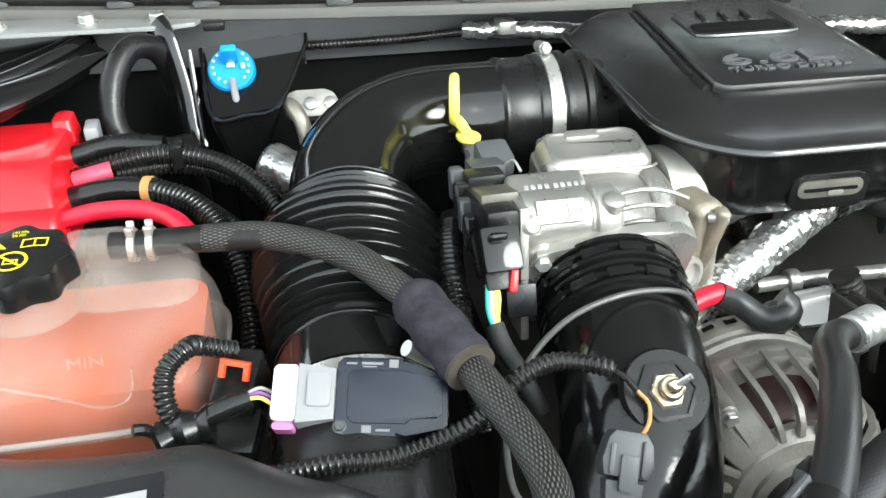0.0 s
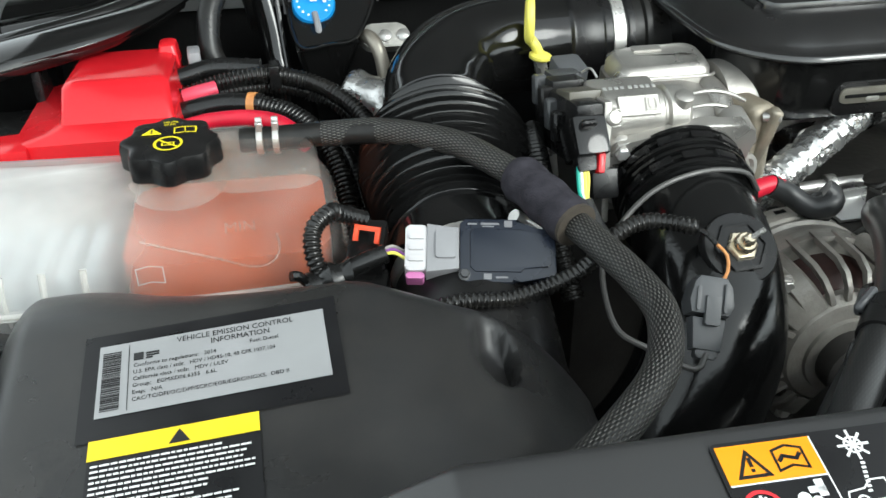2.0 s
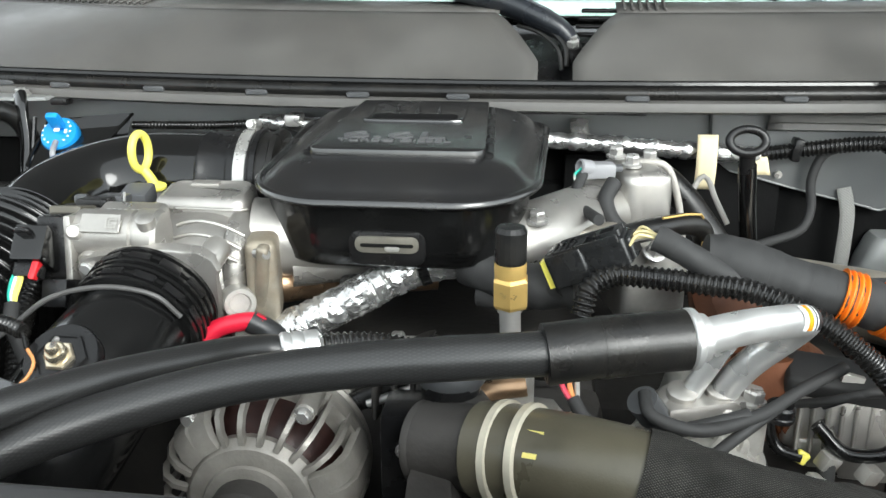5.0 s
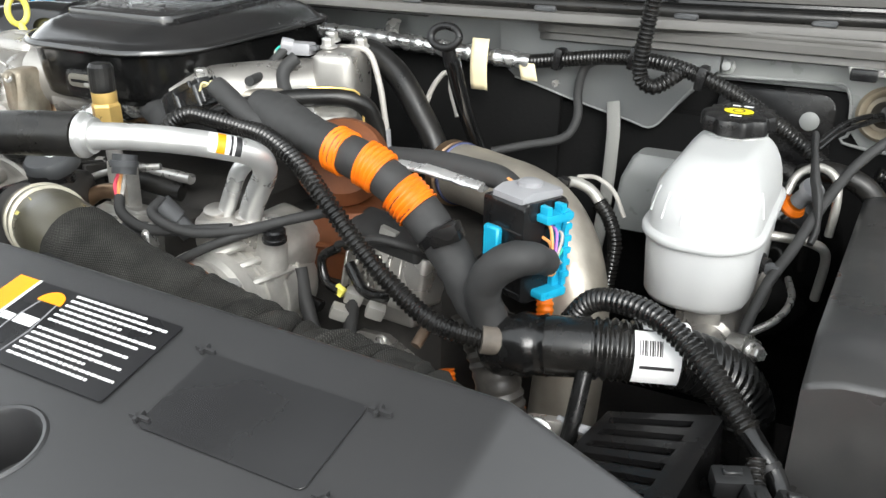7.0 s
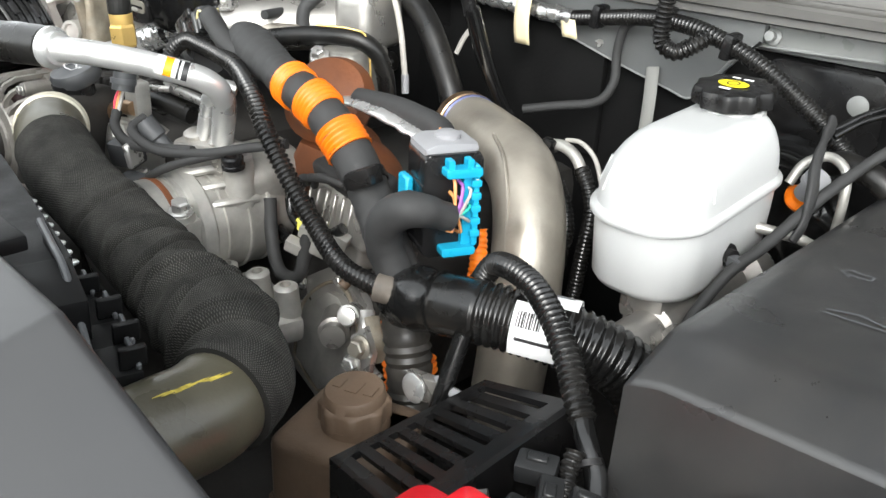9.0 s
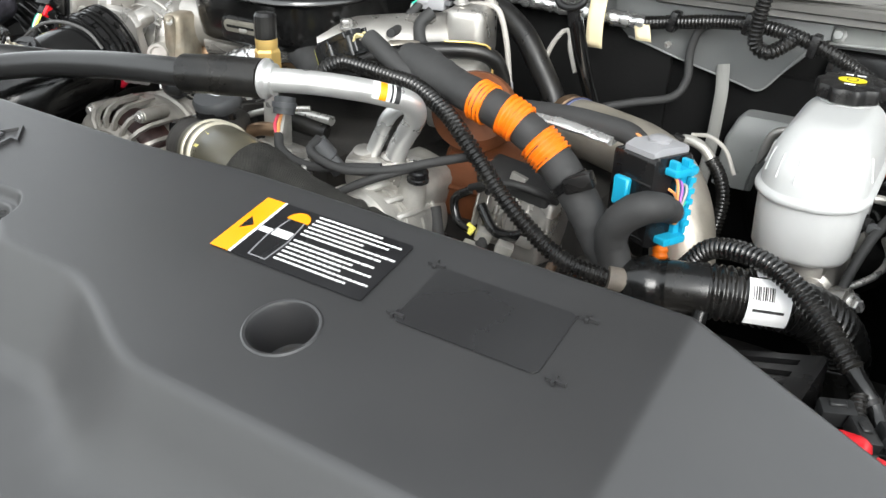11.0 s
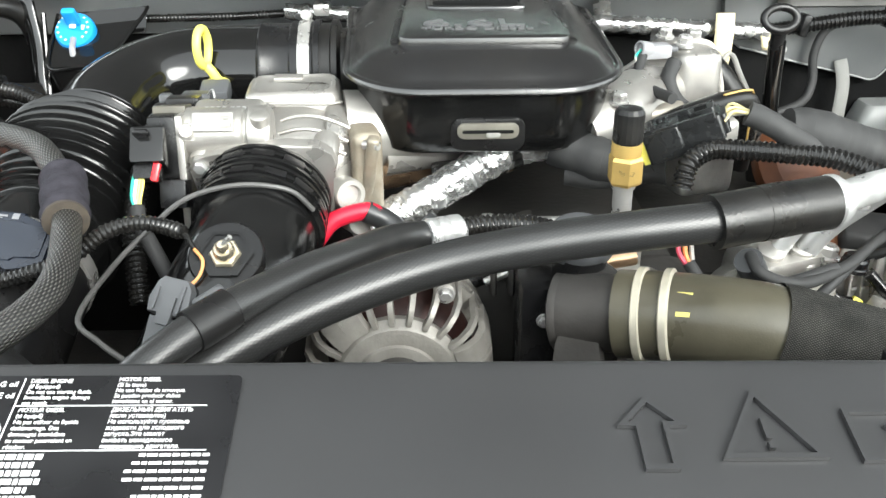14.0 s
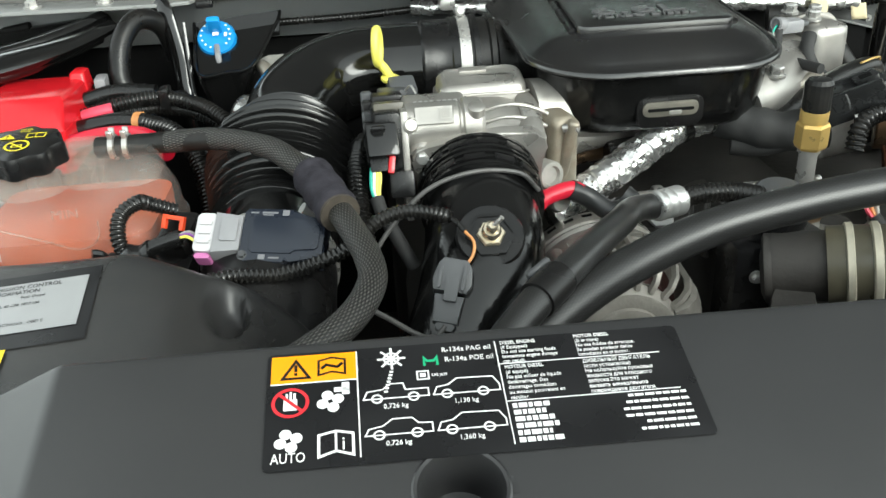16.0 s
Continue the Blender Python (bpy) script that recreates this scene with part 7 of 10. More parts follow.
part("taped_branch", crumple(tube([(0.752, 0.694, 1.268), (0.785, 0.682, 1.268), (0.812, 0.668, 1.282), (0.83, 0.655, 1.295)], 0.0130, 18, 0.004), 0.0008, 90), TAPE, fo)
BOOT = mat("grey_rubber_boot", (0.024, 0.025, 0.026), 0.42, vary=0.15, scale=40)
rcb = thing("red_power_cable", "red power cable ending in a black rubber boot", "cable", at=(0.57, 0.65, 1.24))
part("cable", tube([(0.495, 0.590, 1.232), (0.5127, 0.60, 1.2539), (0.5275, 0.605, 1.2617), (0.5512, 0.61, 1.2649), (0.562, 0.61, 1.259)], 0.0085, 14, 0.005), RED_CABLE, rcb)
part("boot", tube([(0.549, 0.61, 1.2645), (0.5692, 0.61, 1.2534), (0.5871, 0.60, 1.2423), (0.6022, 0.595, 1.2439), (0.6095, 0.60, 1.2497), (0.603, 0.605, 1.2552)], 0.0105, 14, 0.004, lambda s, L: 1.0 + 0.15 * smooth(L * 0.5, L * 0.8, s)), BOOT, rcb, "grey-black rubber boot")
part("boot_cap", lathe((0.600, 0.603, 1.232), (0, -0.3, 1), [(0.013, 0), (0.013, 0.016), (0.009, 0.020), (0, 0.021)], 20), BOOT, rcb)
oil = thing("oil_filler_cap", "black oil filler cap with a white oil can sign", "cap", at=(0.70, 0.515, 1.28))
part("cap", lathe((0.7395, 0.543, 1.255), (0, -0.35, 1), [(0.028, 0), (0.030, 0.004), (0.030, 0.014), (0.027, 0.018), (0, 0.0185)], 30), CONN_DARK, oil)
of = plate_frame((0.7395, 0.5365, 1.274), (1, 0, 0), (0, 1, 0.35))
part("cap_sign", outline_bars(of, [(-0.016, -0.003), (-0.006, -0.006), (0.010, -0.006), (0.018, 0.004), (0.009, 0.001), (0.004, 0.005), (-0.010, 0.005)], 0.0016, 0.0004, True), LABEL_WHITE, oil)
part("neck", lathe((0.7395, 0.543, 1.213), (0, -0.2, 1), [(0.024, 0), (0.024, 0.045)], 24), BLACK_SATIN, oil)
st = thing("plated_tube", "bright plated steel tube across the front of the engine", "tube", at=(0.72, 0.60, 1.24))
part("tube", tube([(0.635, 0.692, 1.211), (0.70, 0.690, 1.214), (0.80, 0.688, 1.214)], 0.007, 14, 0.01), STEEL, st)
part("collar", lathe((0.665, 0.691, 1.2125), (1, -0.03, 0.04), [(0.011, 0), (0.012, 0.002), (0.012, 0.010), (0.010, 0.012)], 20), STEEL, st)
solo("browned_pipe", tube([(0.535, 0.71, 1.262), (0.60, 0.74, 1.262), (0.70, 0.77, 1.262)], 0.020, 20, 0.01), COPPER, "heat browned steel pipe under the inlet cover", "pipe")

uc = thing("under_cover_lines", "dark hoses and thin lines below the inlet cover", "hose", at=(0.68, 0.62, 1.2))
part("dark_hose", tube([(0.64, 0.600, 1.19), (0.70, 0.610, 1.215), (0.76, 0.625, 1.225), (0.83, 0.640, 1.215)], 0.011, 14, 0.006), RUBBER, uc)
part("thin_line", tube([(0.66, 0.585, 1.20), (0.72, 0.590, 1.225), (0.775, 0.600, 1.245), (0.82, 0.620, 1.25)], 0.004, 10, 0.006), STEEL, uc)
part("ribbed_hose", loom([(0.70, 0.66, 1.235), (0.715, 0.655, 1.20), (0.72, 0.65, 1.15)], 0.014, 0.006), LOOM_GREY, uc)
fbr = plate_frame((0.650, 0.632, 1.204), (1, 0.02, 0.10), (0, 0.95, 0.33))
fbp = part("flat_bracket", prism([(0, 0), (0.036, -0.004), (0.046, 0.006), (0.056, 0.030), (-0.002, 0.030), (-0.006, 0.018)], -0.004, 0.0, fbr, 0.0015), ALU_BRIGHT, uc, "pale cast bracket")
part("bracket_rim", box(fbr @ Vector((0.026, 0.029, 0.003)), (0.060, 0.005, 0.010), 0.0015, (0, -5, 1)), ALU_BRIGHT, fbp)
part("elbow_pipe", tube([(0.735, 0.56, 1.16), (0.745, 0.565, 1.20), (0.765, 0.575, 1.222), (0.80, 0.58, 1.228)], 0.009, 12, 0.005), COPPER, uc)

# ---- brass service port ----
bp = thing("brass_service_port", "brass service port with a black ribbed cap", "valve", at=(0.784, 0.583, 1.28))
part("stem", lathe((0.786, 0.588, 1.255), (-0.04, -0.08, 1), [(0.009, 0), (0.009, 0.040), (0.011, 0.041), (0.011, 0.048)], 20), STEEL, bp)
part("hexagon", lathe((0.785, 0.585, 1.300), (-0.02, -0.05, 1), [(0.0145, 0), (0.016, 0.003), (0.016, 0.024), (0.0145, 0.027)], 6), BRASS, bp, angle=20)
part("body", lathe((0.784, 0.584, 1.327), (0, -0.03, 1), [(0.013, 0), (0.0135, 0.004), (0.0135, 0.012), (0.011, 0.014)], 24), BRASS, bp)
part("cap", lathe((0.784, 0.583, 1.338), (0, 0, 1), [(0.0125, 0), (0.0135, 0.003), (0.0135, 0.028), (0.011, 0.032), (0, 0.033)], 18), RUBBER, bp, "black ribbed plastic cap", angle=15)
solo("port_bracket", box((0.792, 0.59, 1.21), (0.03, 0.02, 0.10), 0.003), ALU_DULL, "dull metal bracket below the service port", "bracket")


# ---- main engine harness with orange bands ----
hs = thing("engine_harness", "thick taped engine harness with bright orange loom bands", "harness", at=(1.1, 0.62, 1.28))
HN = [(0.950, 0.640, 1.331), (0.972, 0.639, 1.327), (1.00, 0.635, 1.319), (1.07, 0.623, 1.303), (1.11, 0.622, 1.291), (1.15, 0.620, 1.266), (1.184, 0.618, 1.235), (1.212, 0.612, 1.205), (1.236, 0.606, 1.178), (1.260, 0.602, 1.156), (1.285, 0.596, 1.150)]
part("taped_sheath", crumple(tube(HN, 0.0208, 30, 0.003, lambda s, L: (1 + 0.03 * ((s / 0.021) % 1.0 - 0.5) + 0.022 * math.sin(s * 61)) * (0.85 + 0.15 * smooth(0, 0.03, s)) * (1.12 - 0.12 * smooth(0.045, 0.085, s))), 0.0011, 75, 0.5), TAPE, hs, angle=60)
HV, HSs = spline(HN, 0.002)


def along(d0, d1, k=5):
    return [tuple(np.array([np.interp(d, HSs, HV[:, c]) for c in range(3)])) for d in np.linspace(d0, d1, k)]


def at_x(x):
    return float(np.interp(x, HV[:200, 0], HSs[:200]))


for x0, x1 in ((1.061, 1.077), (1.097, 1.119), (1.139, 1.160)):
    part("orange_band", tube(along(at_x(x0), at_x(x1), 6), 0.0244, 22, 0.0009, ribs(0.0052, 0.13)), ORANGE, hs, "orange corrugated loom band", angle=70)
part("retaining_strap", tube(along(at_x(1.180), at_x(1.188), 4), 0.0224, 22, 0.003), BLACK_SATIN, hs)
part("strap_clip", box((1.200, 0.602, 1.246), (0.032, 0.020, 0.018), 0.004, (0, -25, 10)), BLACK_SATIN, hs)
part("branch", crumple(tube([(0.906, 0.628, 1.350), (0.920, 0.624, 1.345), (0.940, 0.621, 1.334), (0.962, 0.622, 1.322), (0.992, 0.628, 1.312), (1.02, 0.630, 1.308)], 0.0115, 16, 0.004), 0.0008, 90), TAPE, hs)
part("downward_trunk", tube([(1.222, 0.622, 1.165), (1.245, 0.612, 1.13), (1.262, 0.605, 1.09), (1.275, 0.60, 1.03), (1.28, 0.60, 0.95)], 0.024, 20, 0.005, ribs(0.009, 0.10)), LOOM_GREY, hs)
for z in (1.060, 1.035):
    part("orange_band", tube([(1.258, 0.612, z + 0.008), (1.262, 0.611, z - 0.006)], 0.0275, 22, 0.001, ribs(0.006, 0.08)), ORANGE, hs)
part("orange_loom", loom([(1.259, 0.703, 1.185), (1.264, 0.699, 1.170), (1.272, 0.690, 1.150), (1.272, 0.684, 1.130), (1.268, 0.680, 1.112)], 0.0095, 0.006, 0.15), ORANGE, hs, "orange corrugated loom")
part("orange_loom", loom([(1.172, 0.664, 1.062), (1.176, 0.660, 1.048), (1.180, 0.656, 1.030)], 0.010, 0.006, 0.15), ORANGE, hs, "orange corrugated loom")
part("junction_knot", tube([(1.262, 0.604, 1.145), (1.28, 0.594, 1.154), (1.31, 0.600, 1.158)], 0.031, 20, 0.004, lambda s, L: 0.95 + 0.06 * math.sin(s * 240)), TAPE_SHINE, hs)
part("side_trunk", tube([(1.300, 0.598, 1.156), (1.345, 0.610, 1.160), (1.39, 0.628, 1.158), (1.435, 0.652, 1.148), (1.465, 0.675, 1.125), (1.48, 0.69, 1.09), (1.485, 0.70, 1.04)], 0.0295, 26, 0.0012, ribs(0.0078, 0.10, 0.05)), LOOM, hs, angle=70)
LC, LA = Vector((1.390, 0.628, 1.158)), Vector((0.90, 0.43, -0.06)).normalized()
LS = LA.cross(Vector((0, 0, 1))).normalized()
LU = LS.cross(LA).normalized()


def trunk_patch(s0, s1, a0, a1, r):
    """A patch wrapped on the trunk, from s0 to s1 along it and from a0 to a1 degrees, nought on top, towards the front."""
    return sheet(6, 14, lambda u, v: LC + LA * (s0 + (s1 - s0) * u) + (LU * math.cos(radians(a0 + (a1 - a0) * v)) + LS * math.sin(radians(a0 + (a1 - a0) * v))) * r)


for s0, s1, a0, a1 in ((-0.004, 0.040, -75, 20), (-0.012, 0.030, 24, 120)):
    pl_ = part("part_label", trunk_patch(s0, s1, a0, a1, 0.0312), LABEL_WHITE, hs, "white printed part label")
    tagged(part("bar_code", join(*[trunk_patch(s0 + 0.004 + 0.0022 * k, s0 + 0.0050 + 0.0022 * k + 0.0004 * (k % 3), a0 + 0.18 * (a1 - a0), a0 + 0.45 * (a1 - a0), 0.0315) for k in range(10)]), INK, pl_), kind="stuff")
    part("number_bar", trunk_patch(s0 + 0.005, s1 - 0.006, a0 + 0.62 * (a1 - a0), a0 + 0.68 * (a1 - a0), 0.0315), INK, pl_)

conn = thing("black_engine_connector", "long black harness connector with yellow wires", "connector", at=(0.86, 0.645, 1.33))
cf = plate_frame((0.821, 0.655, 1.312), (0.88, -0.25, 0.40), (0.30, 0.92, 0.08))
CONN_BLACK = mat("charcoal_connector", (0.014, 0.0145, 0.015), 0.28, vary=0.1, scale=40)
part("housing", prism(rounded(0.030, 0.074, -0.016, 0.018, 0.004), -0.013, 0.011, cf, 0.002), CONN_BLACK, conn)
part("mating_half", prism(rounded(0.0, 0.036, -0.019, 0.021, 0.004), -0.016, 0.014, cf, 0.002), CONN_BLACK, conn)
part("latch", prism(rounded(0.046, 0.070, -0.006, 0.010, 0.002), 0.010, 0.017, cf, 0.002), CONN_BLACK, conn)
# thin black patch that paints the dark of an open latch window
part("latch_window", prism(rounded(0.052, 0.064, -0.003, 0.007, 0.001), 0.0165, 0.0175, cf), INSULATION, conn)
for v in (-0.016, 0.016):
    part("latch_rail", prism(rounded(0.010, 0.070, v - 0.002, v + 0.002, 0.001), 0.009, 0.0160, cf, 0.001), CONN_BLACK, conn)
for k in range(4):
    part("grip_rib", prism(rounded(0.006 + 0.006 * k, 0.0085 + 0.006 * k, -0.010, 0.014, 0.0005), 0.0135, 0.0155, cf), CONN_BLACK, conn)
part("yellow_lock", prism(rounded(-0.006, 0.001, -0.014, 0.004, 0.001), -0.016, 0.010, cf, 0.001), YELLOW, conn, "yellow connector lock")
part("rear_boot", prism(rounded(0.072, 0.079, -0.012, 0.014, 0.003), -0.010, 0.009, cf, 0.003), CONN_BLACK, conn)
CREAM_WIRE = mat("cream_wire", (0.72, 0.62, 0.32), 0.45)
for k in range(7):
    part("wire", tube([cf @ Vector((0.076, -0.011 + 0.0040 * k, 0.002 + 0.003 * (k % 2))), cf @ Vector((0.086, -0.010 + 0.0036 * k, 0.008 - 0.003 * (k % 3))), (0.909 + 0.001 * (k % 3), 0.628 + 0.0012 * (k - 3), 1.350 + 0.002 * (k % 2))], 0.0015, 8, 0.003), (CREAM_WIRE, CREAM_WIRE, WIRE_WHITE)[k % 3], conn)

lm = thing("corrugated_loom", "black corrugated loom curling over the harness", "harness", at=(1.0, 0.6, 1.25))
part("loom_sheath", loom([(0.845, 0.605, 1.285), (0.852, 0.612, 1.307), (0.872, 0.618, 1.318), (0.90, 0.617, 1.318), (0.95, 0.612, 1.315), (0.992, 0.604, 1.311), (1.040, 0.590, 1.293), (1.078, 0.579, 1.266), (1.114, 0.578, 1.228), (1.157, 0.576, 1.192), (1.21, 0.568, 1.168), (1.27, 0.575, 1.160)], 0.0102, 0.0055, 0.2, 14), LOOM, lm)
part("loom_end", tube([(1.255, 0.570, 1.163), (1.285, 0.588, 1.158)], 0.0135, 14, 0.006), mat("dirty_tape", (0.10, 0.085, 0.07), 0.7, vary=0.4, scale=60), lm)

blu = thing("blue_locked_connector", "black multi-pin connector with cyan locks and a grey cap", "connector", at=(1.25, 0.64, 1.24))
bf = plate_frame((1.289, 0.634, 1.240), (0.42, 0.90, 0.0), (-0.05, -0.10, 1))
part("housing", prism(rounded(-0.030, 0.026, -0.052, 0.046, 0.006), -0.045, 0.0, bf, 0.003), BLACK_SATIN, blu)
part("rear_body", box((1.245, 0.655, 1.239), (0.035, 0.05, 0.085), 0.006, (0, 0, -25)), BLACK_SATIN, blu)
for k in range(4):
    part("housing_rib", prism(rounded(-0.031, 0.027, -0.046 + 0.020 * k, -0.042 + 0.020 * k, 0.001), -0.046, -0.002, bf, 0.001), BLACK_SATIN, blu)
part("grey_cap", prism([(-0.028, 0.043), (0.020, 0.043), (0.024, 0.048), (0.022, 0.053), (-0.016, 0.055), (-0.028, 0.050)], -0.046, -0.004, bf, 0.004), CONN_GREY, blu, "grey cover cap")
part("cap_knob", lathe(bf @ Vector((0.0, 0.053, -0.026)), bf.col[1].xyz, [(0.012, 0), (0.012, 0.005), (0.008, 0.007), (0, 0.007)], 20), CONN_GREY, blu)
ly = part("lock_frame", prism(rounded(0.005, 0.0135, -0.040, 0.036, 0.002), 0.0, 0.006, bf, 0.001), CYAN, blu, "cyan lock frame")
part("lock_rail", prism(rounded(0.014, 0.019, -0.040, 0.038, 0.002), 0.0, 0.010, bf, 0.001), CYAN, ly)
part("lock_bridge", prism(rounded(-0.014, 0.020, 0.028, 0.036, 0.002), 0.0, 0.014, bf, 0.001), CYAN, ly)
part("lock_bridge", prism(rounded(-0.016, 0.016, -0.047, -0.039, 0.002), 0.0, 0.014, bf, 0.001), CYAN, ly)
for k in range(5):
    part("terminal_eye", lathe(bf @ Vector((0.0165, -0.028 + 0.0125 * k, 0.010)), bf.col[2].xyz, [(0.0026, 0), (0.0026, 0.0012), (0, 0.0012)], 12), (CREAM, WIRE_ORANGE)[k % 2], ly)
for k in (-1, 1):
    part("lock_tab", prism(rounded(0.009 * k - 0.003, 0.009 * k + 0.003, 0.034, 0.044, 0.001), 0.002, 0.012, bf, 0.0005), CYAN, ly)
for k in range(5):
    part("terminal", prism(rounded(0.011, 0.020, -0.030 + 0.012 * k, -0.024 + 0.012 * k, 0.001), 0.009, 0.013, bf, 0.0005), CYAN, ly)
part("side_lock", box((1.241, 0.618, 1.242), (0.020, 0.008, 0.032), 0.002, (0, 0, -20), 1), CYAN, blu, "cyan side lock")
cols = [WIRE_ORANGE, WIRE_VIOLET, WIRE_WHITE, WIRE_ORANGE, WIRE_VIOLET, WIRE_GREEN, WIRE_WHITE, WIRE_ORANGE]
for k, c in enumerate(cols + [WIRE_WHITE, WIRE_VIOLET, WIRE_ORANGE]):
    y0 = 0.028 - 0.0055 * k
    x0 = -0.006 + 0.0075 * (k % 3)
    part("wire", tube([bf @ Vector((x0, y0, 0.001)), bf @ Vector((x0 + 0.001, y0 * 0.8 - 0.002, 0.011)), bf @ Vector((-0.008, -0.010 + 0.0018 * (k - 4), 0.018)), bf @ Vector((-0.016, -0.012 + 0.001 * (k - 4), 0.022))], 0.0016, 6, 0.004), c, blu)
part("cable_boot", crumple(tube([bf @ Vector((-0.010, -0.008, 0.014)), (1.290, 0.588, 1.245), (1.272, 0.579, 1.240), (1.254, 0.580, 1.220), (1.248, 0.587, 1.195), (1.256, 0.595, 1.165)], 0.0160, 22, 0.004, lambda s, L: 0.80 + 0.28 * smooth(0, L * 0.4, s)), 0.0010, 85), TAPE, blu)
part("rear_cable", tube([(1.245, 0.668, 1.272), (1.22, 0.682, 1.283), (1.18, 0.690, 1.285), (1.14, 0.695, 1.285), (1.08, 0.70, 1.28)], 0.0125, 14, 0.006), TAPE, blu)
for k in range(4):
    part("rear_wire", tube([(1.222, 0.676 + 0.004 * k, 1.285), (1.236, 0.668 + 0.003 * k, 1.288 - 0.004 * k), (1.25, 0.66, 1.275)], 0.0018, 6, 0.004), cols[k], blu)

cl2 = thing("curved_loom", "black corrugated loom arching over the white label", "harness", at=(1.44, 0.6, 1.18))
part("loom_sheath", loom([(1.315, 0.645, 1.165), (1.335, 0.640, 1.192), (1.364, 0.628, 1.204), (1.40, 0.615, 1.204), (1.432, 0.600, 1.194), (1.462, 0.582, 1.178), (1.485, 0.566, 1.162), (1.50, 0.556, 1.15)], 0.0115, 0.0058, 0.2, 14), LOOM, cl2)
part("taped_tail", tube([(1.497, 0.558, 1.152), (1.512, 0.547, 1.14), (1.53, 0.536, 1.12), (1.55, 0.50, 1.085), (1.57, 0.45, 1.04)], 0.0088, 12, 0.005), TAPE_SHINE, cl2)
part("tie", tube([(1.518, 0.541, 1.133), (1.521, 0.539, 1.130)], 0.0115, 12, 0.002), BLACK_SATIN, cl2)

# ---- brake fluid reservoir and master cylinder ----
br = thing("brake_fluid_reservoir", "milky white brake fluid reservoir with a black lobed cap", "reservoir", at=(1.40, 0.85, 1.2))


def res_ring(z, inset, rise, pull=0.0):
    """Loaf-shaped plan with a round front; rise: how much higher the back lies; pull: how far the front draws in."""
    ra, rb = max(0.012, 0.0545 - inset), max(0.012, 0.040 - inset)
    o = rounded(1.341 + inset, 1.464 - inset, 0.737 + inset + pull, 0.952 - inset, (ra, ra, rb, rb), 10)
    return [(x, y, z + rise * (y - 0.742) / 0.208) for x, y in o]


RES = [(1.150, 0.020, 0.0, 0.004), (1.153, 0.011, 0.0, 0.002), (1.160, 0.007, 0.002, 0.001), (1.205, 0.0045, 0.010, 0), (1.2215, 0.004, 0.018, 0), (1.2225, 0.0, 0.018, -0.001), (1.2245, -0.0012, 0.018, -0.001), (1.2285, -0.0012, 0.018, -0.001), (1.2305, 0.0, 0.018, 0), (1.2320, 0.0045, 0.018, 0.0)]
RES += [(1.2320 + 0.065 * math.sin(radians(a)), 0.0045 + 0.033 * (1 - math.cos(radians(a))), 0.018 - 0.006 * a / 90, 0.040 * (1 - math.cos(radians(a)))) for a in (12, 24, 36, 48, 60, 70, 79, 86, 90)]
part("tank", loft([res_ring(*q) for q in RES]), NYLON, br, angle=50)
for q0, q1 in zip(res_ring(*RES[10])[::3], res_ring(*RES[12])[::3]):
    if q0[1] < 0.90:
        part("dome_rib", tube([q0, tuple((a + b) / 2 for a, b in zip(q0, q1)), q1], 0.0017, 8, 0.006), NYLON, br)
for k in range(7):
    part("lower_rib", box((1.347 + 0.004 * abs(k - 3) * 0.1, 0.80 + 0.02 * k, 1.185), (0.004, 0.005, 0.05), 0.001, (0, 0, 0), 1), NYLON, br)
part("neck", lathe((1.403, 0.913, 1.296), (0, -0.1, 1), [(0.034, 0), (0.033, 0.014)], 32), NYLON, br)


def bcap_ring(z, r, amp=0.07):
    return [(1.403 + r * (1 + amp * math.cos(10 * a)) * math.cos(a), 0.913 + r * (1 + amp * math.cos(10 * a)) * math.sin(a) - (z - 1.3) * 0.1, z + 0.1 * r * math.sin(a)) for a in np.linspace(0, 2 * math.pi, 80, endpoint=False)]


bcp = part("cap", loft([bcap_ring(1.311, 0.034), bcap_ring(1.313, 0.0385), bcap_ring(1.324, 0.0385), bcap_ring(1.329, 0.0365), bcap_ring(1.3305, 0.031, 0.02), bcap_ring(1.331, 0.015, 0)]), BLACK_SATIN, br, "black lobed screw cap with a yellow sign")
bm_ = plate_frame((1.403, 0.910, 1.3318), (1, 0, 0), (0, 1, 0.1))
part("cap_sign", prism([(0.016 * math.cos(a), 0.010 * math.sin(a) - 0.004) for a in np.linspace(0, 2 * math.pi, 24, endpoint=False)], 0, 0.0004, bm_), DIAL_YELLOW, bcp)
part("cap_sign", outline_bars(bm_, arc(0, -0.004, 0.006, 0, 360, 16), 0.0016, 0.0007), INK, bcp)
part("cap_sign", bars(bm_, [(-0.010, 0.012, -0.002, 0.016), (0.002, 0.012, 0.012, 0.016), (-0.006, -0.024, 0.006, -0.019)], 0.0003), LABEL_WHITE, bcp)
port = part("level_switch", lathe((1.455, 0.842, 1.185), (1, -0.35, 0), [(0.012, -0.01), (0.012, 0.004), (0.008, 0.005), (0.008, 0.012), (0, 0.012)], 20), BLACK_SATIN, br)
part("switch_plug", box((1.472, 0.834, 1.183), (0.016, 0.013, 0.012), 0.003, (0, 0, -20)), CONN_DARK, port)
mc = thing("brake_master_cylinder", "cast aluminium brake master cylinder below the reservoir", "master cylinder", at=(1.41, 0.83, 1.12))
part("barrel", lathe((1.425, 0.720, 1.110), (-0.03, 1, 0), [(0.020, 0), (0.024, 0.004), (0.024, 0.05), (0.030, 0.055), (0.030, 0.21), (0.045, 0.22), (0.045, 0.25)], 32), ALU, mc)
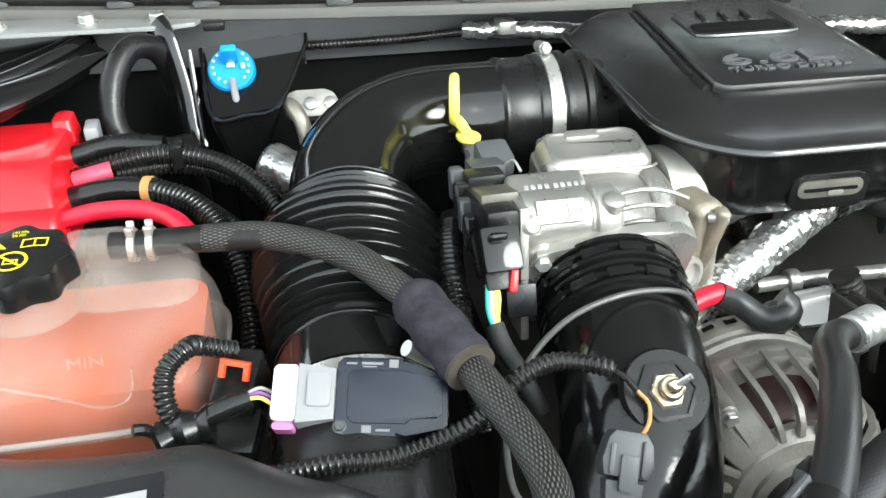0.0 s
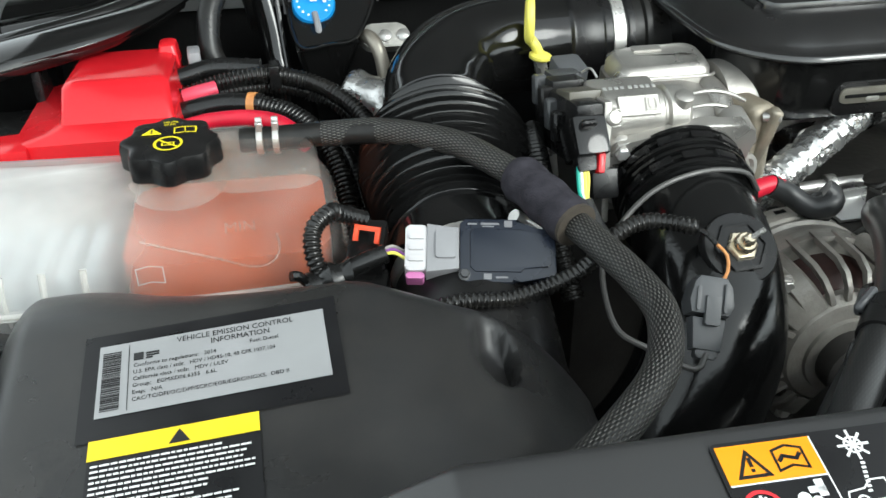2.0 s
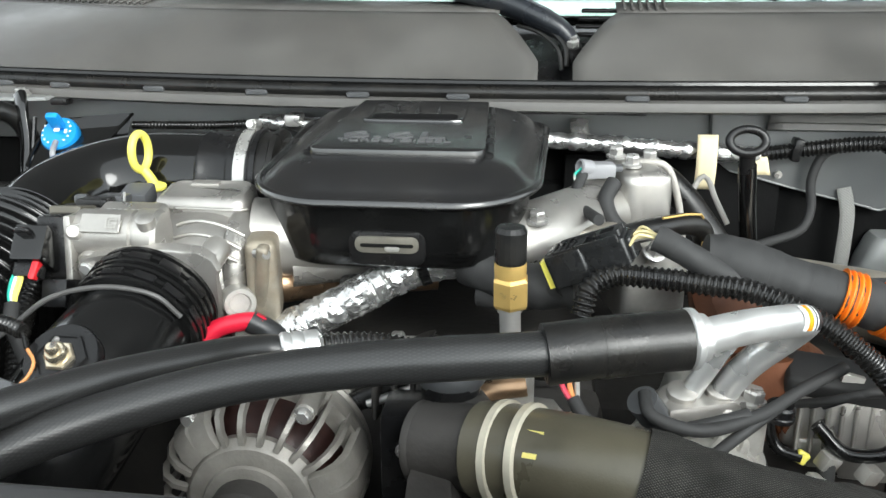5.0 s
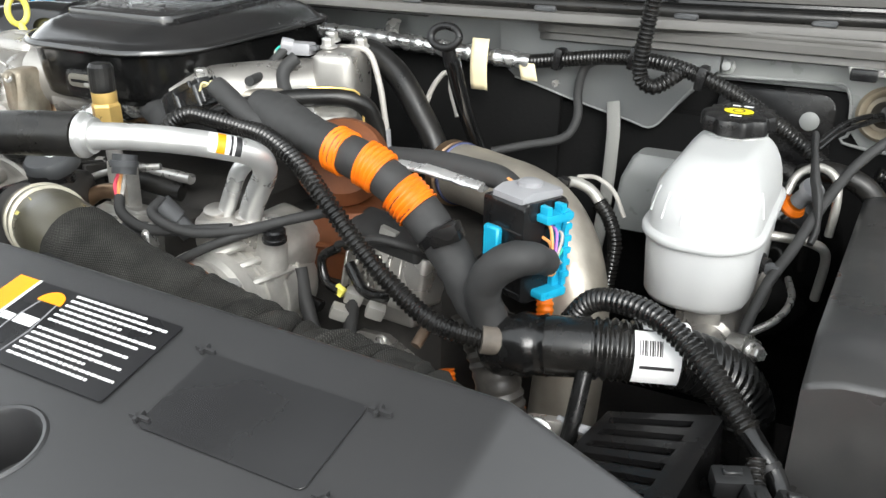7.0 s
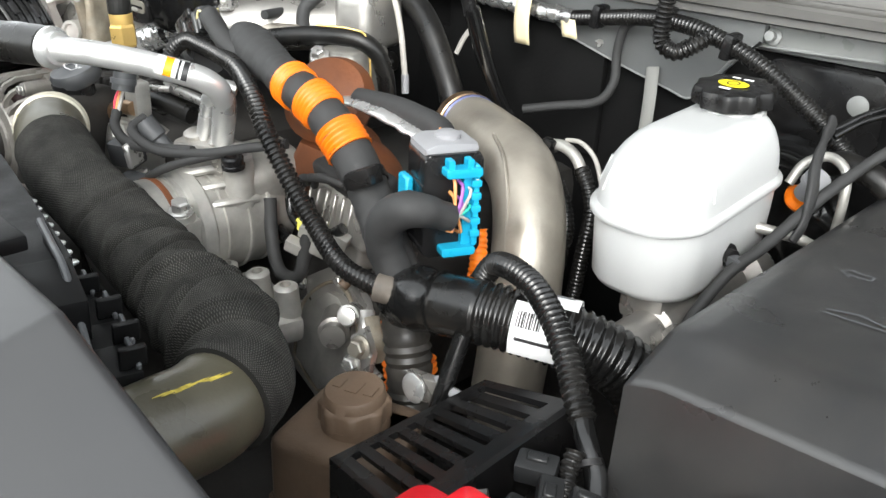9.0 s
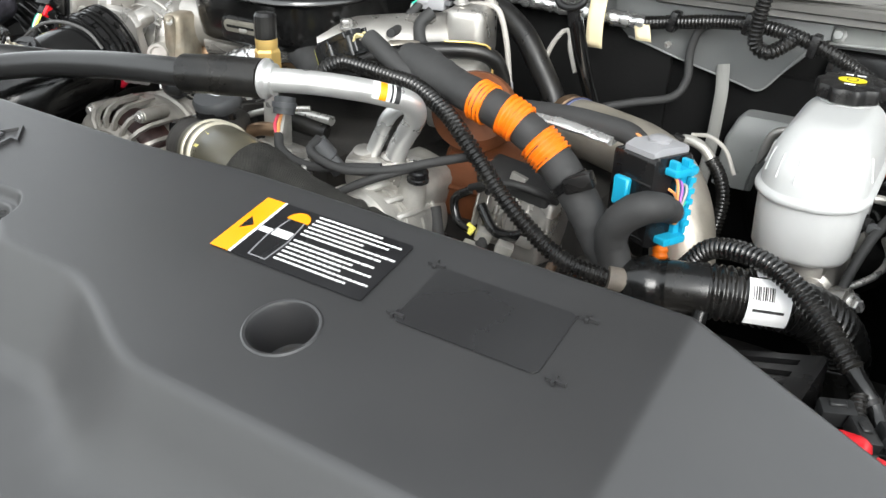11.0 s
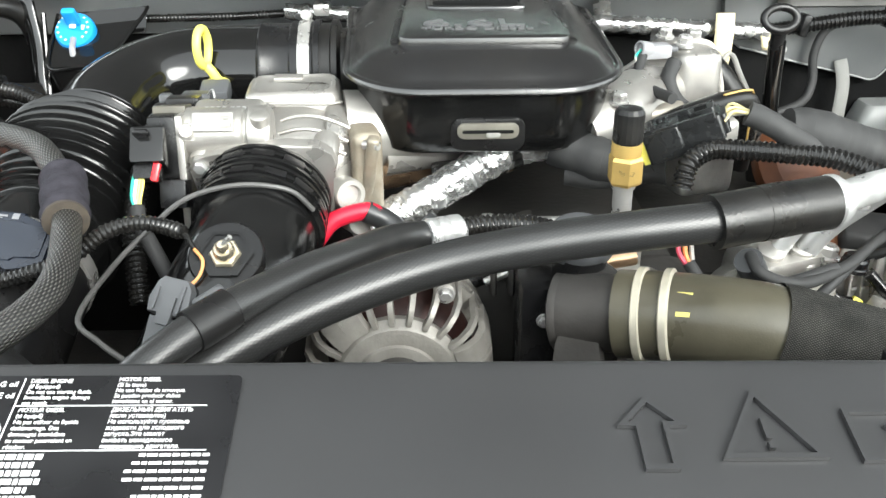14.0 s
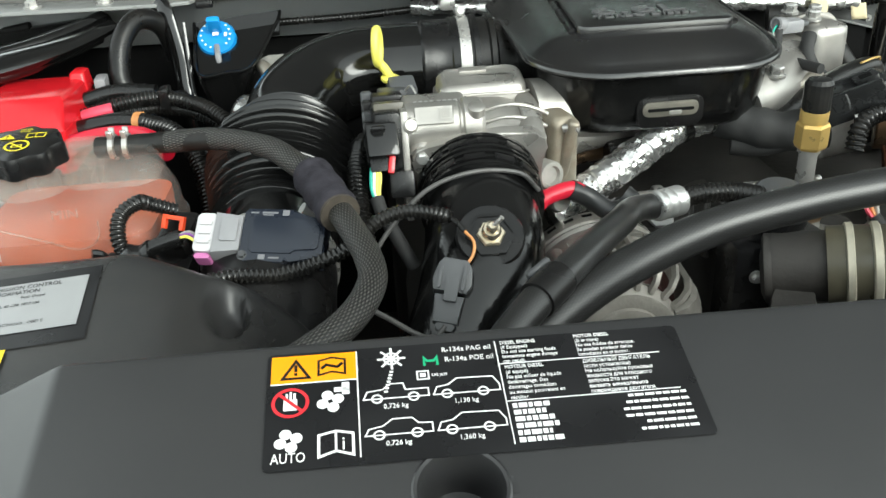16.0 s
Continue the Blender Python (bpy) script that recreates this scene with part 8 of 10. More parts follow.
part("end_cap", lathe((1.425, 0.722, 1.110), (0.03, -1, 0), [(0.013, 0), (0.013, 0.006), (0.009, 0.008), (0.009, 0.018), (0, 0.018)], 8), STEEL, mc)
part("mount_block", box((1.412, 0.80, 1.135), (0.05, 0.06, 0.04), 0.01), ALU, mc)
part("mount_block", box((1.405, 0.88, 1.135), (0.05, 0.05, 0.04), 0.01), ALU, mc)
part("outlet_boss", lathe((1.45, 0.775, 1.115), (1, -0.4, 0.2), [(0.014, 0), (0.014, 0.02), (0.010, 0.022), (0.010, 0.028), (0, 0.028)], 20), ALU, mc)
bolt(mc, (1.472, 0.755, 1.122), (0.7, -0.6, 0.2), 0.008, 0.014)
part("booster", lathe((1.405, 0.985, 1.12), (0, 1, 0), [(0.06, 0), (0.11, 0.02), (0.125, 0.05), (0.125, 0.10)], 40), PAINT_BLACK, mc, "black brake booster drum")
part("brake_pipe", tube([(1.430, 0.885, 1.200), (1.455, 0.898, 1.198), (1.478, 0.908, 1.195), (1.500, 0.920, 1.190), (1.516, 0.938, 1.170), (1.512, 0.955, 1.11)], 0.0056, 12, 0.006), ALU_DULL, mc)
part("brake_pipe", tube([(1.462, 0.945, 1.235), (1.470, 0.955, 1.256), (1.490, 0.962, 1.267), (1.510, 0.958, 1.258), (1.516, 0.952, 1.232), (1.514, 0.955, 1.19)], 0.0050, 12, 0.006), ALU_DULL, mc)
part("brake_pipe", tube([(1.46, 0.80, 1.118), (1.485, 0.83, 1.130), (1.492, 0.88, 1.135), (1.48, 0.95, 1.13)], 0.0042, 10, 0.006), STEEL, mc)

# ---- fuse box ----
fb = thing("fuse_box", "large black grained fuse box cover with moulded signs", "fuse box", at=(1.68, 0.76, 1.1))


def fuse_top(x, y):
    z = 1.232 + 0.045 * (x - 1.55) + 0.02 * (y - 0.6)
    f = max(0, 0.605 - y)
    z -= 0.43 * f
    s = max(0, 1.556 - x)
    z -= 0.3 * s
    return z


def fuse_point(u, v):
    y = 0.552 + 0.42 * v
    x = 1.531 + 0.012 * v + 0.33 * u
    return (x, y, fuse_top(x, y))


thicken(part("cover", sheet(50, 50, fuse_point), FUSE_BLACK, fb, angle=60), 0.003)
part("front_wall", sheet(20, 14, lambda u, v: (1.531 + 0.33 * u, 0.552 - 0.012 * v, fuse_top(1.531 + 0.33 * u, 0.552) - 0.20 * v)), FUSE_BLACK, fb)
part("left_wall", sheet(20, 14, lambda u, v: (1.531 + 0.012 * u - 0.006 * v, 0.552 + 0.42 * u, fuse_top(1.531 + 0.012 * u, 0.552 + 0.42 * u) - 0.20 * v)), BLACK_GRAIN, fb)
part("back_wall", sheet(20, 6, lambda u, v: (1.543 + 0.33 * u, 0.972, fuse_top(1.543 + 0.33 * u, 0.972) - 0.20 * v)), BLACK_GRAIN, fb)
ff = lambda x, y: plate_frame((x, y, fuse_top(x, y) + 0.0006), (1, 0, 0.045), (0, 1, 0.02))
for o, st_, nm in (((1.600, 0.765), [[(-0.014, 0.004), (-0.006, 0.012), (-0.006, 0.008), (0.010, 0.008), (0.010, 0.0), (-0.006, 0.0), (-0.006, -0.004), (-0.014, 0.004)]], "arrow_mark"), ((1.640, 0.765), [rounded(-0.010, 0.010, -0.006, 0.006, 0.002), [(-0.004, 0.006), (-0.004, 0.012), (0.004, 0.012)]], "lock_mark"), ((1.625, 0.690), [[(-0.02, 0), (0.03, 0)], [(-0.02, 0.006), (0.0, 0.012), (0.02, 0.006), (0.03, 0.012)]], "bonnet_mark")):
    for q in st_:
        part(nm, join(outline_bars(ff(*o), q, 0.0022, 0.0006)), CONN_MID, fb)
part("loop_strap", tube([(1.62, 0.530, 1.145), (1.635, 0.522, 1.165), (1.66, 0.520, 1.17), (1.69, 0.522, 1.15)], 0.004, 8, 0.005, flat=2.0), BLACK_SATIN, fb)

# ---- driver side battery parts ----
tr2 = thing("slotted_battery_tray", "black slotted plastic heat shield beside the battery", "heat shield", at=(1.40, 0.52, 1.1))
A0, A1, A2, A3 = Vector((1.338, 0.452, 1.082)), Vector((1.375, 0.590, 1.112)), Vector((1.470, 0.585, 1.140)), Vector((1.448, 0.428, 1.105))


def tray(u, v):
    return A0 * (1 - u) * (1 - v) + A1 * u * (1 - v) + A2 * u * v + A3 * (1 - u) * v


def strip(u0, u1, v0, v1):
    b = bmesh.new()
    top = [tray(u, v) for u, v in ((u0, v0), (u1, v0), (u1, v1), (u0, v1))]
    n = (A1 - A0).cross(A3 - A0).normalized() * 0.006
    if n.z > 0:
        n = -n
    vs = [b.verts.new(p) for p in top] + [b.verts.new(p + n) for p in top]
    for q in ((0, 1, 2, 3), (7, 6, 5, 4), (0, 4, 5, 1), (1, 5, 6, 2), (2, 6, 7, 3), (3, 7, 4, 0)):
        b.faces.new([vs[i] for i in q])
    return b


part("rim", join(strip(0, 1, 0, 0.10), strip(0, 1, 0.84, 1.0)), BLACK_SATIN, tr2)
for k in range(9):
    part("slat", strip(k / 8 * 0.94, k / 8 * 0.94 + 0.06, 0.10, 0.84), BLACK_SATIN, tr2)
part("outer_wall", loft([[A3, A2, A2 + Vector((0.01, 0, -0.2)), A3 + Vector((0.01, 0, -0.2))], [A3 + Vector((0.006, -0.004, 0)), A2 + Vector((0.006, 0, 0)), A2 + Vector((0.016, 0, -0.2)), A3 + Vector((0.016, -0.004, -0.2))]]), BLACK_SATIN, tr2)
part("front_wall", loft([[A0, A3, A3 + Vector((0, 0, -0.2)), A0 + Vector((0, 0, -0.2))], [A0 + Vector((0, -0.005, 0)), A3 + Vector((0, -0.005, 0)), A3 + Vector((0, -0.005, -0.2)), A0 + Vector((0, -0.005, -0.2))]]), BLACK_SATIN, tr2)
b2 = thing("second_battery", "black battery with a red plastic terminal cover", "battery", at=(1.47, 0.36, 1.05))
part("case", box((1.545, 0.36, 1.04), (0.16, 0.16, 0.16), 0.01), BLACK_SATIN, b2)
rc2 = part("terminal_cover", loft([[(x, y, z + 0.10 * (x - 1.46)) for x, y in o] for o, z in ((rounded(1.460, 1.552, 0.300, 0.430, 0.008), 1.12), (rounded(1.463, 1.549, 0.303, 0.427, 0.010), 1.146), (rounded(1.468, 1.544, 0.310, 0.422, 0.012), 1.151))]), RED, b2, "glossy red terminal cover", angle=45)
part("cover_dome", loft([[(x, y, z) for x, y in o] for o, z in ((rounded(1.494, 1.536, 0.380, 0.434, 0.008), 1.140), (rounded(1.499, 1.531, 0.390, 0.431, 0.008), 1.164), (rounded(1.503, 1.527, 0.396, 0.427, 0.006), 1.168))]), RED, rc2, angle=45)
part("plus_sign", outline_bars(plate_frame((1.515, 0.411, 1.1686), (1, 0, 0), (0, 1, 0)), [(-0.006, 0), (0.006, 0)], 0.002, 0.0004), RED, rc2)
part("plus_sign", outline_bars(plate_frame((1.515, 0.411, 1.1686), (1, 0, 0), (0, 1, 0)), [(0, -0.006), (0, 0.006)], 0.002, 0.0008), RED, rc2)
rl = thing("relay_cluster", "cluster of small dark grey connectors beside the battery", "connector", at=(1.50, 0.49, 1.13))
RELAY = mat("black_relay_plastic", (0.014, 0.0145, 0.015), 0.35, vary=0.12, scale=40)
for o, sz, r in (((1.497, 0.508, 1.132), (0.030, 0.020, 0.017), (10, 0, 25)), ((1.522, 0.490, 1.129), (0.018, 0.034, 0.016), (10, 10, 35)), ((1.543, 0.503, 1.129), (0.024, 0.018, 0.017), (0, 15, 30)), ((1.504, 0.474, 1.118), (0.016, 0.024, 0.014), (0, 0, 10))):
    rcn = part("relay_connector", box(o, sz, 0.003, r), RELAY, rl)
    part("latch", box((o[0], o[1], o[2] + sz[2] * 0.5), (sz[0] * 0.5, sz[1] * 0.35, 0.006), 0.001, r, 1), RELAY, rcn)
part("lead", tube([(1.50, 0.465, 1.12), (1.515, 0.445, 1.135), (1.535, 0.425, 1.155), (1.525, 0.41, 1.158)], 0.0028, 8, 0.004), RUBBER, rl)
part("lead", tube([(1.515, 0.465, 1.12), (1.535, 0.452, 1.138), (1.548, 0.430, 1.15), (1.545, 0.41, 1.13)], 0.0028, 8, 0.004), RUBBER, rl)
part("blue_clip", tube([(1.5364, 0.395, 1.158), (1.5453999999999999, 0.401, 1.1589999999999998)], 0.0042, 10, 0.003), BLUE, rl, "small blue clip")
part("lead", tube([(1.485, 0.47, 1.125), (1.475, 0.46, 1.12), (1.48, 0.445, 1.11)], 0.003, 8, 0.004), WIRE_GREY, rl)
part("lead", tube([(1.515, 0.455, 1.122), (1.50, 0.43, 1.13), (1.49, 0.40, 1.15)], 0.003, 8, 0.004), RUBBER, rl)
part("loom_sheath", loom([(1.51, 0.535, 1.14), (1.515, 0.52, 1.125), (1.53, 0.50, 1.11)], 0.008, 0.005), LOOM, rl)

# ---- power steering reservoir ----
ps = thing("power_steering_reservoir", "dusty brown power steering reservoir with a lobed cap", "reservoir", at=(1.28, 0.54, 1.0))
part("tank", box((1.278, 0.520, 0.985), (0.115, 0.105, 0.13), 0.014, (0, 0, 20), 3), DUSTY_BROWN, ps)
part("neck", lathe((1.281, 0.524, 1.035), (0, -0.08, 1), [(0.034, 0), (0.031, 0.024)], 28), DUSTY_BROWN, ps)
part("neck_block", box((1.306, 0.545, 1.015), (0.055, 0.05, 0.07), 0.008, (0, 0, 20), 3), DUSTY_BROWN, ps)
part("tank_ledge", box((1.245, 0.508, 0.975), (0.050, 0.10, 0.012), 0.003, (0, 0, 20)), DUSTY_BROWN, ps)
part("cap", loft([[(1.281 + r * (1 + q * max(-0.5, math.cos(8 * a))) * math.cos(a), 0.522 + r * (1 + q * max(-0.5, math.cos(8 * a))) * math.sin(a), z + 0.08 * r * math.sin(a)) for a in np.linspace(0, 2 * math.pi, 96, endpoint=False)] for z, r, q in ((1.056, 0.029, 0.06), (1.058, 0.0315, 0.07), (1.074, 0.0315, 0.07), (1.0765, 0.0300, 0.04), (1.0772, 0.0285, 0.0), (1.085, 0.0280, 0.0), (1.0872, 0.0262, 0.0), (1.0876, 0.012, 0.0))]), DUSTY_BROWN, ps, angle=45)
part("cap_mark", bars(plate_frame((1.281, 0.522, 1.0876), (0.9, 0.3, 0.02), (-0.3, 0.9, 0.08)), [(-0.020, -0.006, -0.012, 0.008), (-0.006, -0.008, 0.006, 0.009), (0.012, -0.006, 0.021, 0.008)], 0.0, 0.0012), DUSTY_BROWN, ps)
part("bracket_clip", box((1.325, 0.567, 1.090), (0.036, 0.012, 0.026), 0.004, (0, 0, 15)), ALU, ps)
part("clip_ring", lathe((1.322, 0.558, 1.092), (0, -1, 0.1), [(0.013, 0), (0.014, 0.003), (0.010, 0.006), (0.006, 0.006)], 20), ALU_BRIGHT, ps)
part("grey_strap", tube([(1.335, 0.572, 1.100), (1.358, 0.568, 1.100), (1.372, 0.575, 1.095)], 0.005, 8, 0.005), CONN_GREY, ps)
part("drain_tube", tube([(1.352, 0.585, 1.15), (1.350, 0.565, 1.10), (1.345, 0.552, 1.05), (1.34, 0.55, 0.98)], 0.008, 12, 0.008), TAPE_SHINE, ps)

# ---- refrigerant compressor and cast brackets ----
cp = thing("refrigerant_compressor", "grey cast aluminium refrigerant compressor with cap bolts", "compressor", at=(0.95, 0.6, 1.13))
CA = Vector((0.04, 1, 0))
C0 = Vector((0.945, 0.500, 1.130))
part("barrel", lathe(C0, CA, [(0.054, 0), (0.060, 0.004), (0.060, 0.040), (0.066, 0.044), (0.066, 0.058), (0.062, 0.062), (0.062, 0.13), (0.058, 0.14), (0.050, 0.17)], 44), ALU_DULL, cp)
part("pulley", lathe(C0 + Vector((-0.003, -0.045, 0)), CA, [(0.05, 0), (0.064, 0.004), (0.064, 0.010), (0.060, 0.014), (0.064, 0.018), (0.064, 0.030), (0.05, 0.034)], 44), DARK_IRON, cp)
part("rust_band", lathe(C0 + CA * 0.018, CA, [(0.0604, 0), (0.0612, 0.001), (0.0612, 0.006), (0.0604, 0.007)], 44), RUST, cp, "rusty brown joint band")
for h_, r_ in ((0.030, 0.0625), (0.072, 0.0650), (0.100, 0.0645), (0.128, 0.0635)):
    part("barrel_rib", lathe(C0 + CA * h_, CA, [(r_ - 0.005, 0), (r_, 0.0015), (r_, 0.0045), (r_ - 0.005, 0.006)], 44), ALU_DULL, cp)
for k in range(5):
    part("pulley_groove", lathe(C0 + Vector((-0.003, -0.043 + 0.006 * k, 0)), CA, [(0.062, 0), (0.0655, 0.001), (0.0655, 0.003), (0.062, 0.004)], 44), RUBBER, cp)
for x0, z0 in ((0.985, 1.176), (0.968, 1.190), (1.000, 1.160)):
    part("cast_web", tube([(x0 - 0.02, 0.545, z0), (x0, 0.575, z0 + 0.006), (x0 + 0.004, 0.615, z0 + 0.004)], 0.005, 8, 0.006), ALU_DULL, cp)
part("bolt_post", box((1.003, 0.522, 1.130), (0.024, 0.022, 0.07), 0.003, (0, 6, 10)), ALU_DULL, cp)
part("head", box((0.965, 0.640, 1.175), (0.075, 0.11, 0.06), 0.018, (0, 15, 0), 3), ALU_DULL, cp)
for at, ax, r in (((0.993, 0.600, 1.212), (0.1, 0, 1), 0.0105), ((1.005, 0.518, 1.172), (0.15, -0.15, 1), 0.0095), ((0.93, 0.60, 1.20), (0, 0, 1), 0.009), ((0.88, 0.545, 1.165), (-0.3, -0.2, 1), 0.009)):
    part("lug", lathe(Vector(at) - Vector(ax).normalized() * 0.055, ax, [(r * 1.9, 0), (r * 1.6, 0.045), (r * 1.45, 0.055)], 18), ALU_DULL, cp)
    bolt(cp, at, ax, r, 0.014)
part("plug_cap", lathe((1.012, 0.580, 1.214), (0.1, -0.1, 1), [(0.013, -0.004), (0.013, 0.0), (0.012, 0.001), (0.012, 0.008), (0.010, 0.010), (0, 0.010)], 22), BLACK_SATIN, cp)
part("manifold_block", box((0.947, 0.592, 1.205), (0.075, 0.04, 0.035), 0.008, (0, 0, 20)), ALU, cp)
part("pipe_foot", lathe((0.966, 0.600, 1.205), (0, -0.1, 1), [(0.017, 0), (0.017, 0.012), (0.013, 0.016)], 20), ALU_BRIGHT, cp)
part("pipe_foot", lathe((0.925, 0.590, 1.205), (0, -0.1, 1), [(0.014, 0), (0.014, 0.012), (0.011, 0.016)], 20), ALU_BRIGHT, cp)
part("pressure_switch", lathe((0.915, 0.56, 1.205), (-0.5, -0.4, 0.8), [(0.010, 0), (0.010, 0.02), (0.013, 0.022), (0.013, 0.045), (0, 0.046)], 18), CONN_DARK, cp)
part("switch_lead", tube([(0.895, 0.545, 1.245), (0.90, 0.525, 1.235), (0.94, 0.53, 1.222), (0.99, 0.555, 1.225), (1.03, 0.585, 1.235), (1.07, 0.61, 1.245)], 0.0055, 10, 0.006), TAPE, cp)
part("switch_lead", tube([(0.91, 0.53, 1.175), (0.94, 0.525, 1.195), (0.97, 0.54, 1.212), (1.01, 0.57, 1.228)], 0.005, 10, 0.006), TAPE, cp)
part("lower_plug", box((0.905, 0.520, 1.170), (0.04, 0.03, 0.026), 0.004, (10, 0, 20)), CONN_DARK, cp)
part("hanging_lead", tube([(1.005, 0.63, 1.16), (1.02, 0.62, 1.12), (1.04, 0.615, 1.085), (1.07, 0.62, 1.09), (1.075, 0.63, 1.14)], 0.008, 10, 0.006), TAPE, cp)

eb = thing("engine_front_castings", "grimy cast aluminium brackets and timing cover of the engine", "engine block", at=(1.1, 0.62, 1.0))
part("bracket", box((1.06, 0.575, 1.060), (0.12, 0.05, 0.03), 0.008, (0, 5, -12)), ALU_DULL, eb)
for at in ((1.015, 0.565, 1.065), (1.065, 0.572, 1.072), (1.105, 0.58, 1.068)):
    part("boss", lathe((at[0], at[1], at[2]), (0, -0.1, 1), [(0.013, 0), (0.013, 0.035), (0.009, 0.038), (0.006, 0.038), (0.006, 0.03)], 20), ALU_DULL, eb)
part("sensor_bracket", prism([(0, 0), (0.03, 0.005), (0.035, 0.05), (0.02, 0.075), (0.004, 0.06)], 0, 0.008, plate_frame((1.195, 0.585, 1.02), (1, 0.1, 0), (0, 0.15, 1)), 0.002), STEEL, eb)
bolt(eb, (1.215, 0.575, 1.06), (0.2, -1, 0.2), 0.008, 0.010)
bolt(eb, (1.228, 0.575, 1.085), (0.2, -1, 0.2), 0.009, 0.012, STAINLESS)
part("block_left", box((0.62, 0.80, 1.06), (0.50, 0.34, 0.26), 0.03), DARK_IRON, eb)
part("block_right", box((0.98, 0.85, 1.03), (0.36, 0.34, 0.26), 0.03), DARK_IRON, eb)
part("fuel_control", box((1.098, 0.680, 1.160), (0.108, 0.050, 0.058), 0.008, (-12, 3, -6), 3), ALU, eb, "pale grey ribbed control unit")
for k in range(8):
    part("control_fin", box((1.052 + 0.013 * k, 0.6525 + 0.0008 * k, 1.163 - 0.0007 * k), (0.0035, 0.010, 0.046), 0.001, (-12, 3, -6), 1), ALU, eb)
part("control_foot", box((1.118, 0.668, 1.128), (0.048, 0.036, 0.040), 0.006, (-8, 0, -6), 3), ALU, eb)
part("control_foot", box((1.068, 0.668, 1.136), (0.030, 0.034, 0.026), 0.006, (-8, 0, -6), 3), ALU_DULL, eb)
part("vent_mesh", crumple(box((1.095, 0.680, 1.200), (0.105, 0.050, 0.022), 0.008, (14, 4, -8), 3), 0.0016, 60), TAPE, eb, "black mesh sleeve over the control unit")
for k in range(3):
    part("control_lead", tube([(1.045 + 0.012 * k, 0.645, 1.190), (1.075 + 0.012 * k, 0.628, 1.205 + 0.004 * k), (1.115 + 0.010 * k, 0.640, 1.208), (1.15, 0.665, 1.19)], 0.0042, 10, 0.005), TAPE, eb)
part("dark_mount", box((0.85, 0.56, 1.05), (0.10, 0.06, 0.14), 0.012), DARK_IRON, eb)
part("water_pump", lathe((0.80, 0.50, 1.08), (0, -1, 0), [(0.05, 0), (0.05, 0.03), (0.03, 0.05), (0, 0.05)], 32), DARK_IRON, eb)
part("front_cover", box((0.70, 0.62, 1.08), (0.34, 0.06, 0.24), 0.02), DARK_IRON, eb)
part("tensioner", lathe((0.70, 0.47, 1.09), (0, -1, 0), [(0.03, 0), (0.036, 0.005), (0.036, 0.025), (0.02, 0.03), (0.012, 0.036), (0, 0.036)], 32), DARK_IRON, eb)
TCO = [(0.990, 0.945), (0.985, 1.010), (1.010, 1.050), (1.054, 1.080), (1.088, 1.082), (1.120, 1.066), (1.150, 1.020), (1.145, 0.962), (1.075, 0.920)]
tcf = plate_frame((1.07, 0.652, 1.0), (1, -0.08, 0.0), (0, 0.22, 1))
cvp = part("cover_plate", prism([(x - 1.07, z - 1.0) for x, z in TCO], -0.02, 0.0, tcf, 0.004), ALU, eb, "bright cast cover plate")
part("inner_plate", prism([((x - 1.07) * 0.62 + 0.018, (z - 1.0) * 0.74) for x, z in TCO], 0.0, 0.012, tcf, 0.003), ALU_DULL, cvp)
part("gasket_line", tube([tcf @ Vector(((x - 1.07) * 0.72 + 0.010, (z - 1.0) * 0.84, 0.0015)) for x, z in TCO + TCO[:1]], 0.0024, 8, 0.005), STAINED, cvp)
for q in (2, 4, 6):
    bolt(cvp, tcf @ Vector(((TCO[q][0] - 1.07) * 0.92, (TCO[q][1] - 1.0) * 0.92, 0.001)), tcf.col[2].xyz, 0.0062, 0.008)
part("pump_port", lathe((1.122, 0.628, 1.040), (0.7, -0.7, 0.1), [(0.018, -0.03), (0.018, 0.010), (0.014, 0.012), (0.014, 0.024), (0, 0.025)], 24), ALU, eb)
part("pump_port", lathe((1.142, 0.632, 1.064), (0.6, -0.7, 0.4), [(0.012, -0.03), (0.012, 0.010), (0.0095, 0.011), (0.0095, 0.02), (0, 0.021)], 18), STEEL, eb)
part("curved_ear", tube([(1.150, 0.650, 1.066), (1.162, 0.640, 1.050), (1.162, 0.636, 1.028), (1.172, 0.632, 1.008), (1.192, 0.630, 1.002)], 0.0095, 12, 0.004, flat=0.4), STEEL, eb)
part("curved_ear", tube([(1.170, 0.640, 1.070), (1.186, 0.632, 1.055), (1.196, 0.628, 1.030)], 0.0085, 12, 0.004, flat=0.4), STAINED, eb)

pb = thing("belt_side_casting", "grey cast bracket with a cap bolt beside the compressor", "bracket", at=(0.80, 0.57, 1.17))
part("body", prism([(-0.060, -0.045), (0.020, -0.052), (0.046, -0.030), (0.050, 0.020), (0.030, 0.042), (-0.020, 0.046), (-0.056, 0.024)], -0.05, 0.0, plate_frame((0.800, 0.556, 1.172), (1, 0.10, 0), (0, 0.30, 1)), 0.006), ALU_DULL, pb)
part("web", box((0.842, 0.556, 1.176), (0.010, 0.022, 0.075), 0.003, (-14, 0, 0)), ALU_DULL, pb)
part("boss", lathe((0.812, 0.560, 1.198), (0, -1, 0.3), [(0.017, 0), (0.016, 0.010), (0.013, 0.012)], 22), ALU_DULL, pb)
bolt(pb, (0.812, 0.548, 1.202), (0, -1, 0.3), 0.008, 0.008)
for k in range(5):
    part("fin", box((0.668 + 0.017 * k, 0.600, 1.216), (0.006, 0.045, 0.060), 0.002, (-10, 0, 0), 1), DARK_IRON, pb)
part("sensor_plug", box((0.862, 0.535, 1.198), (0.034, 0.026, 0.030), 0.004, (12, 0, 22)), CONN_DARK, pb)
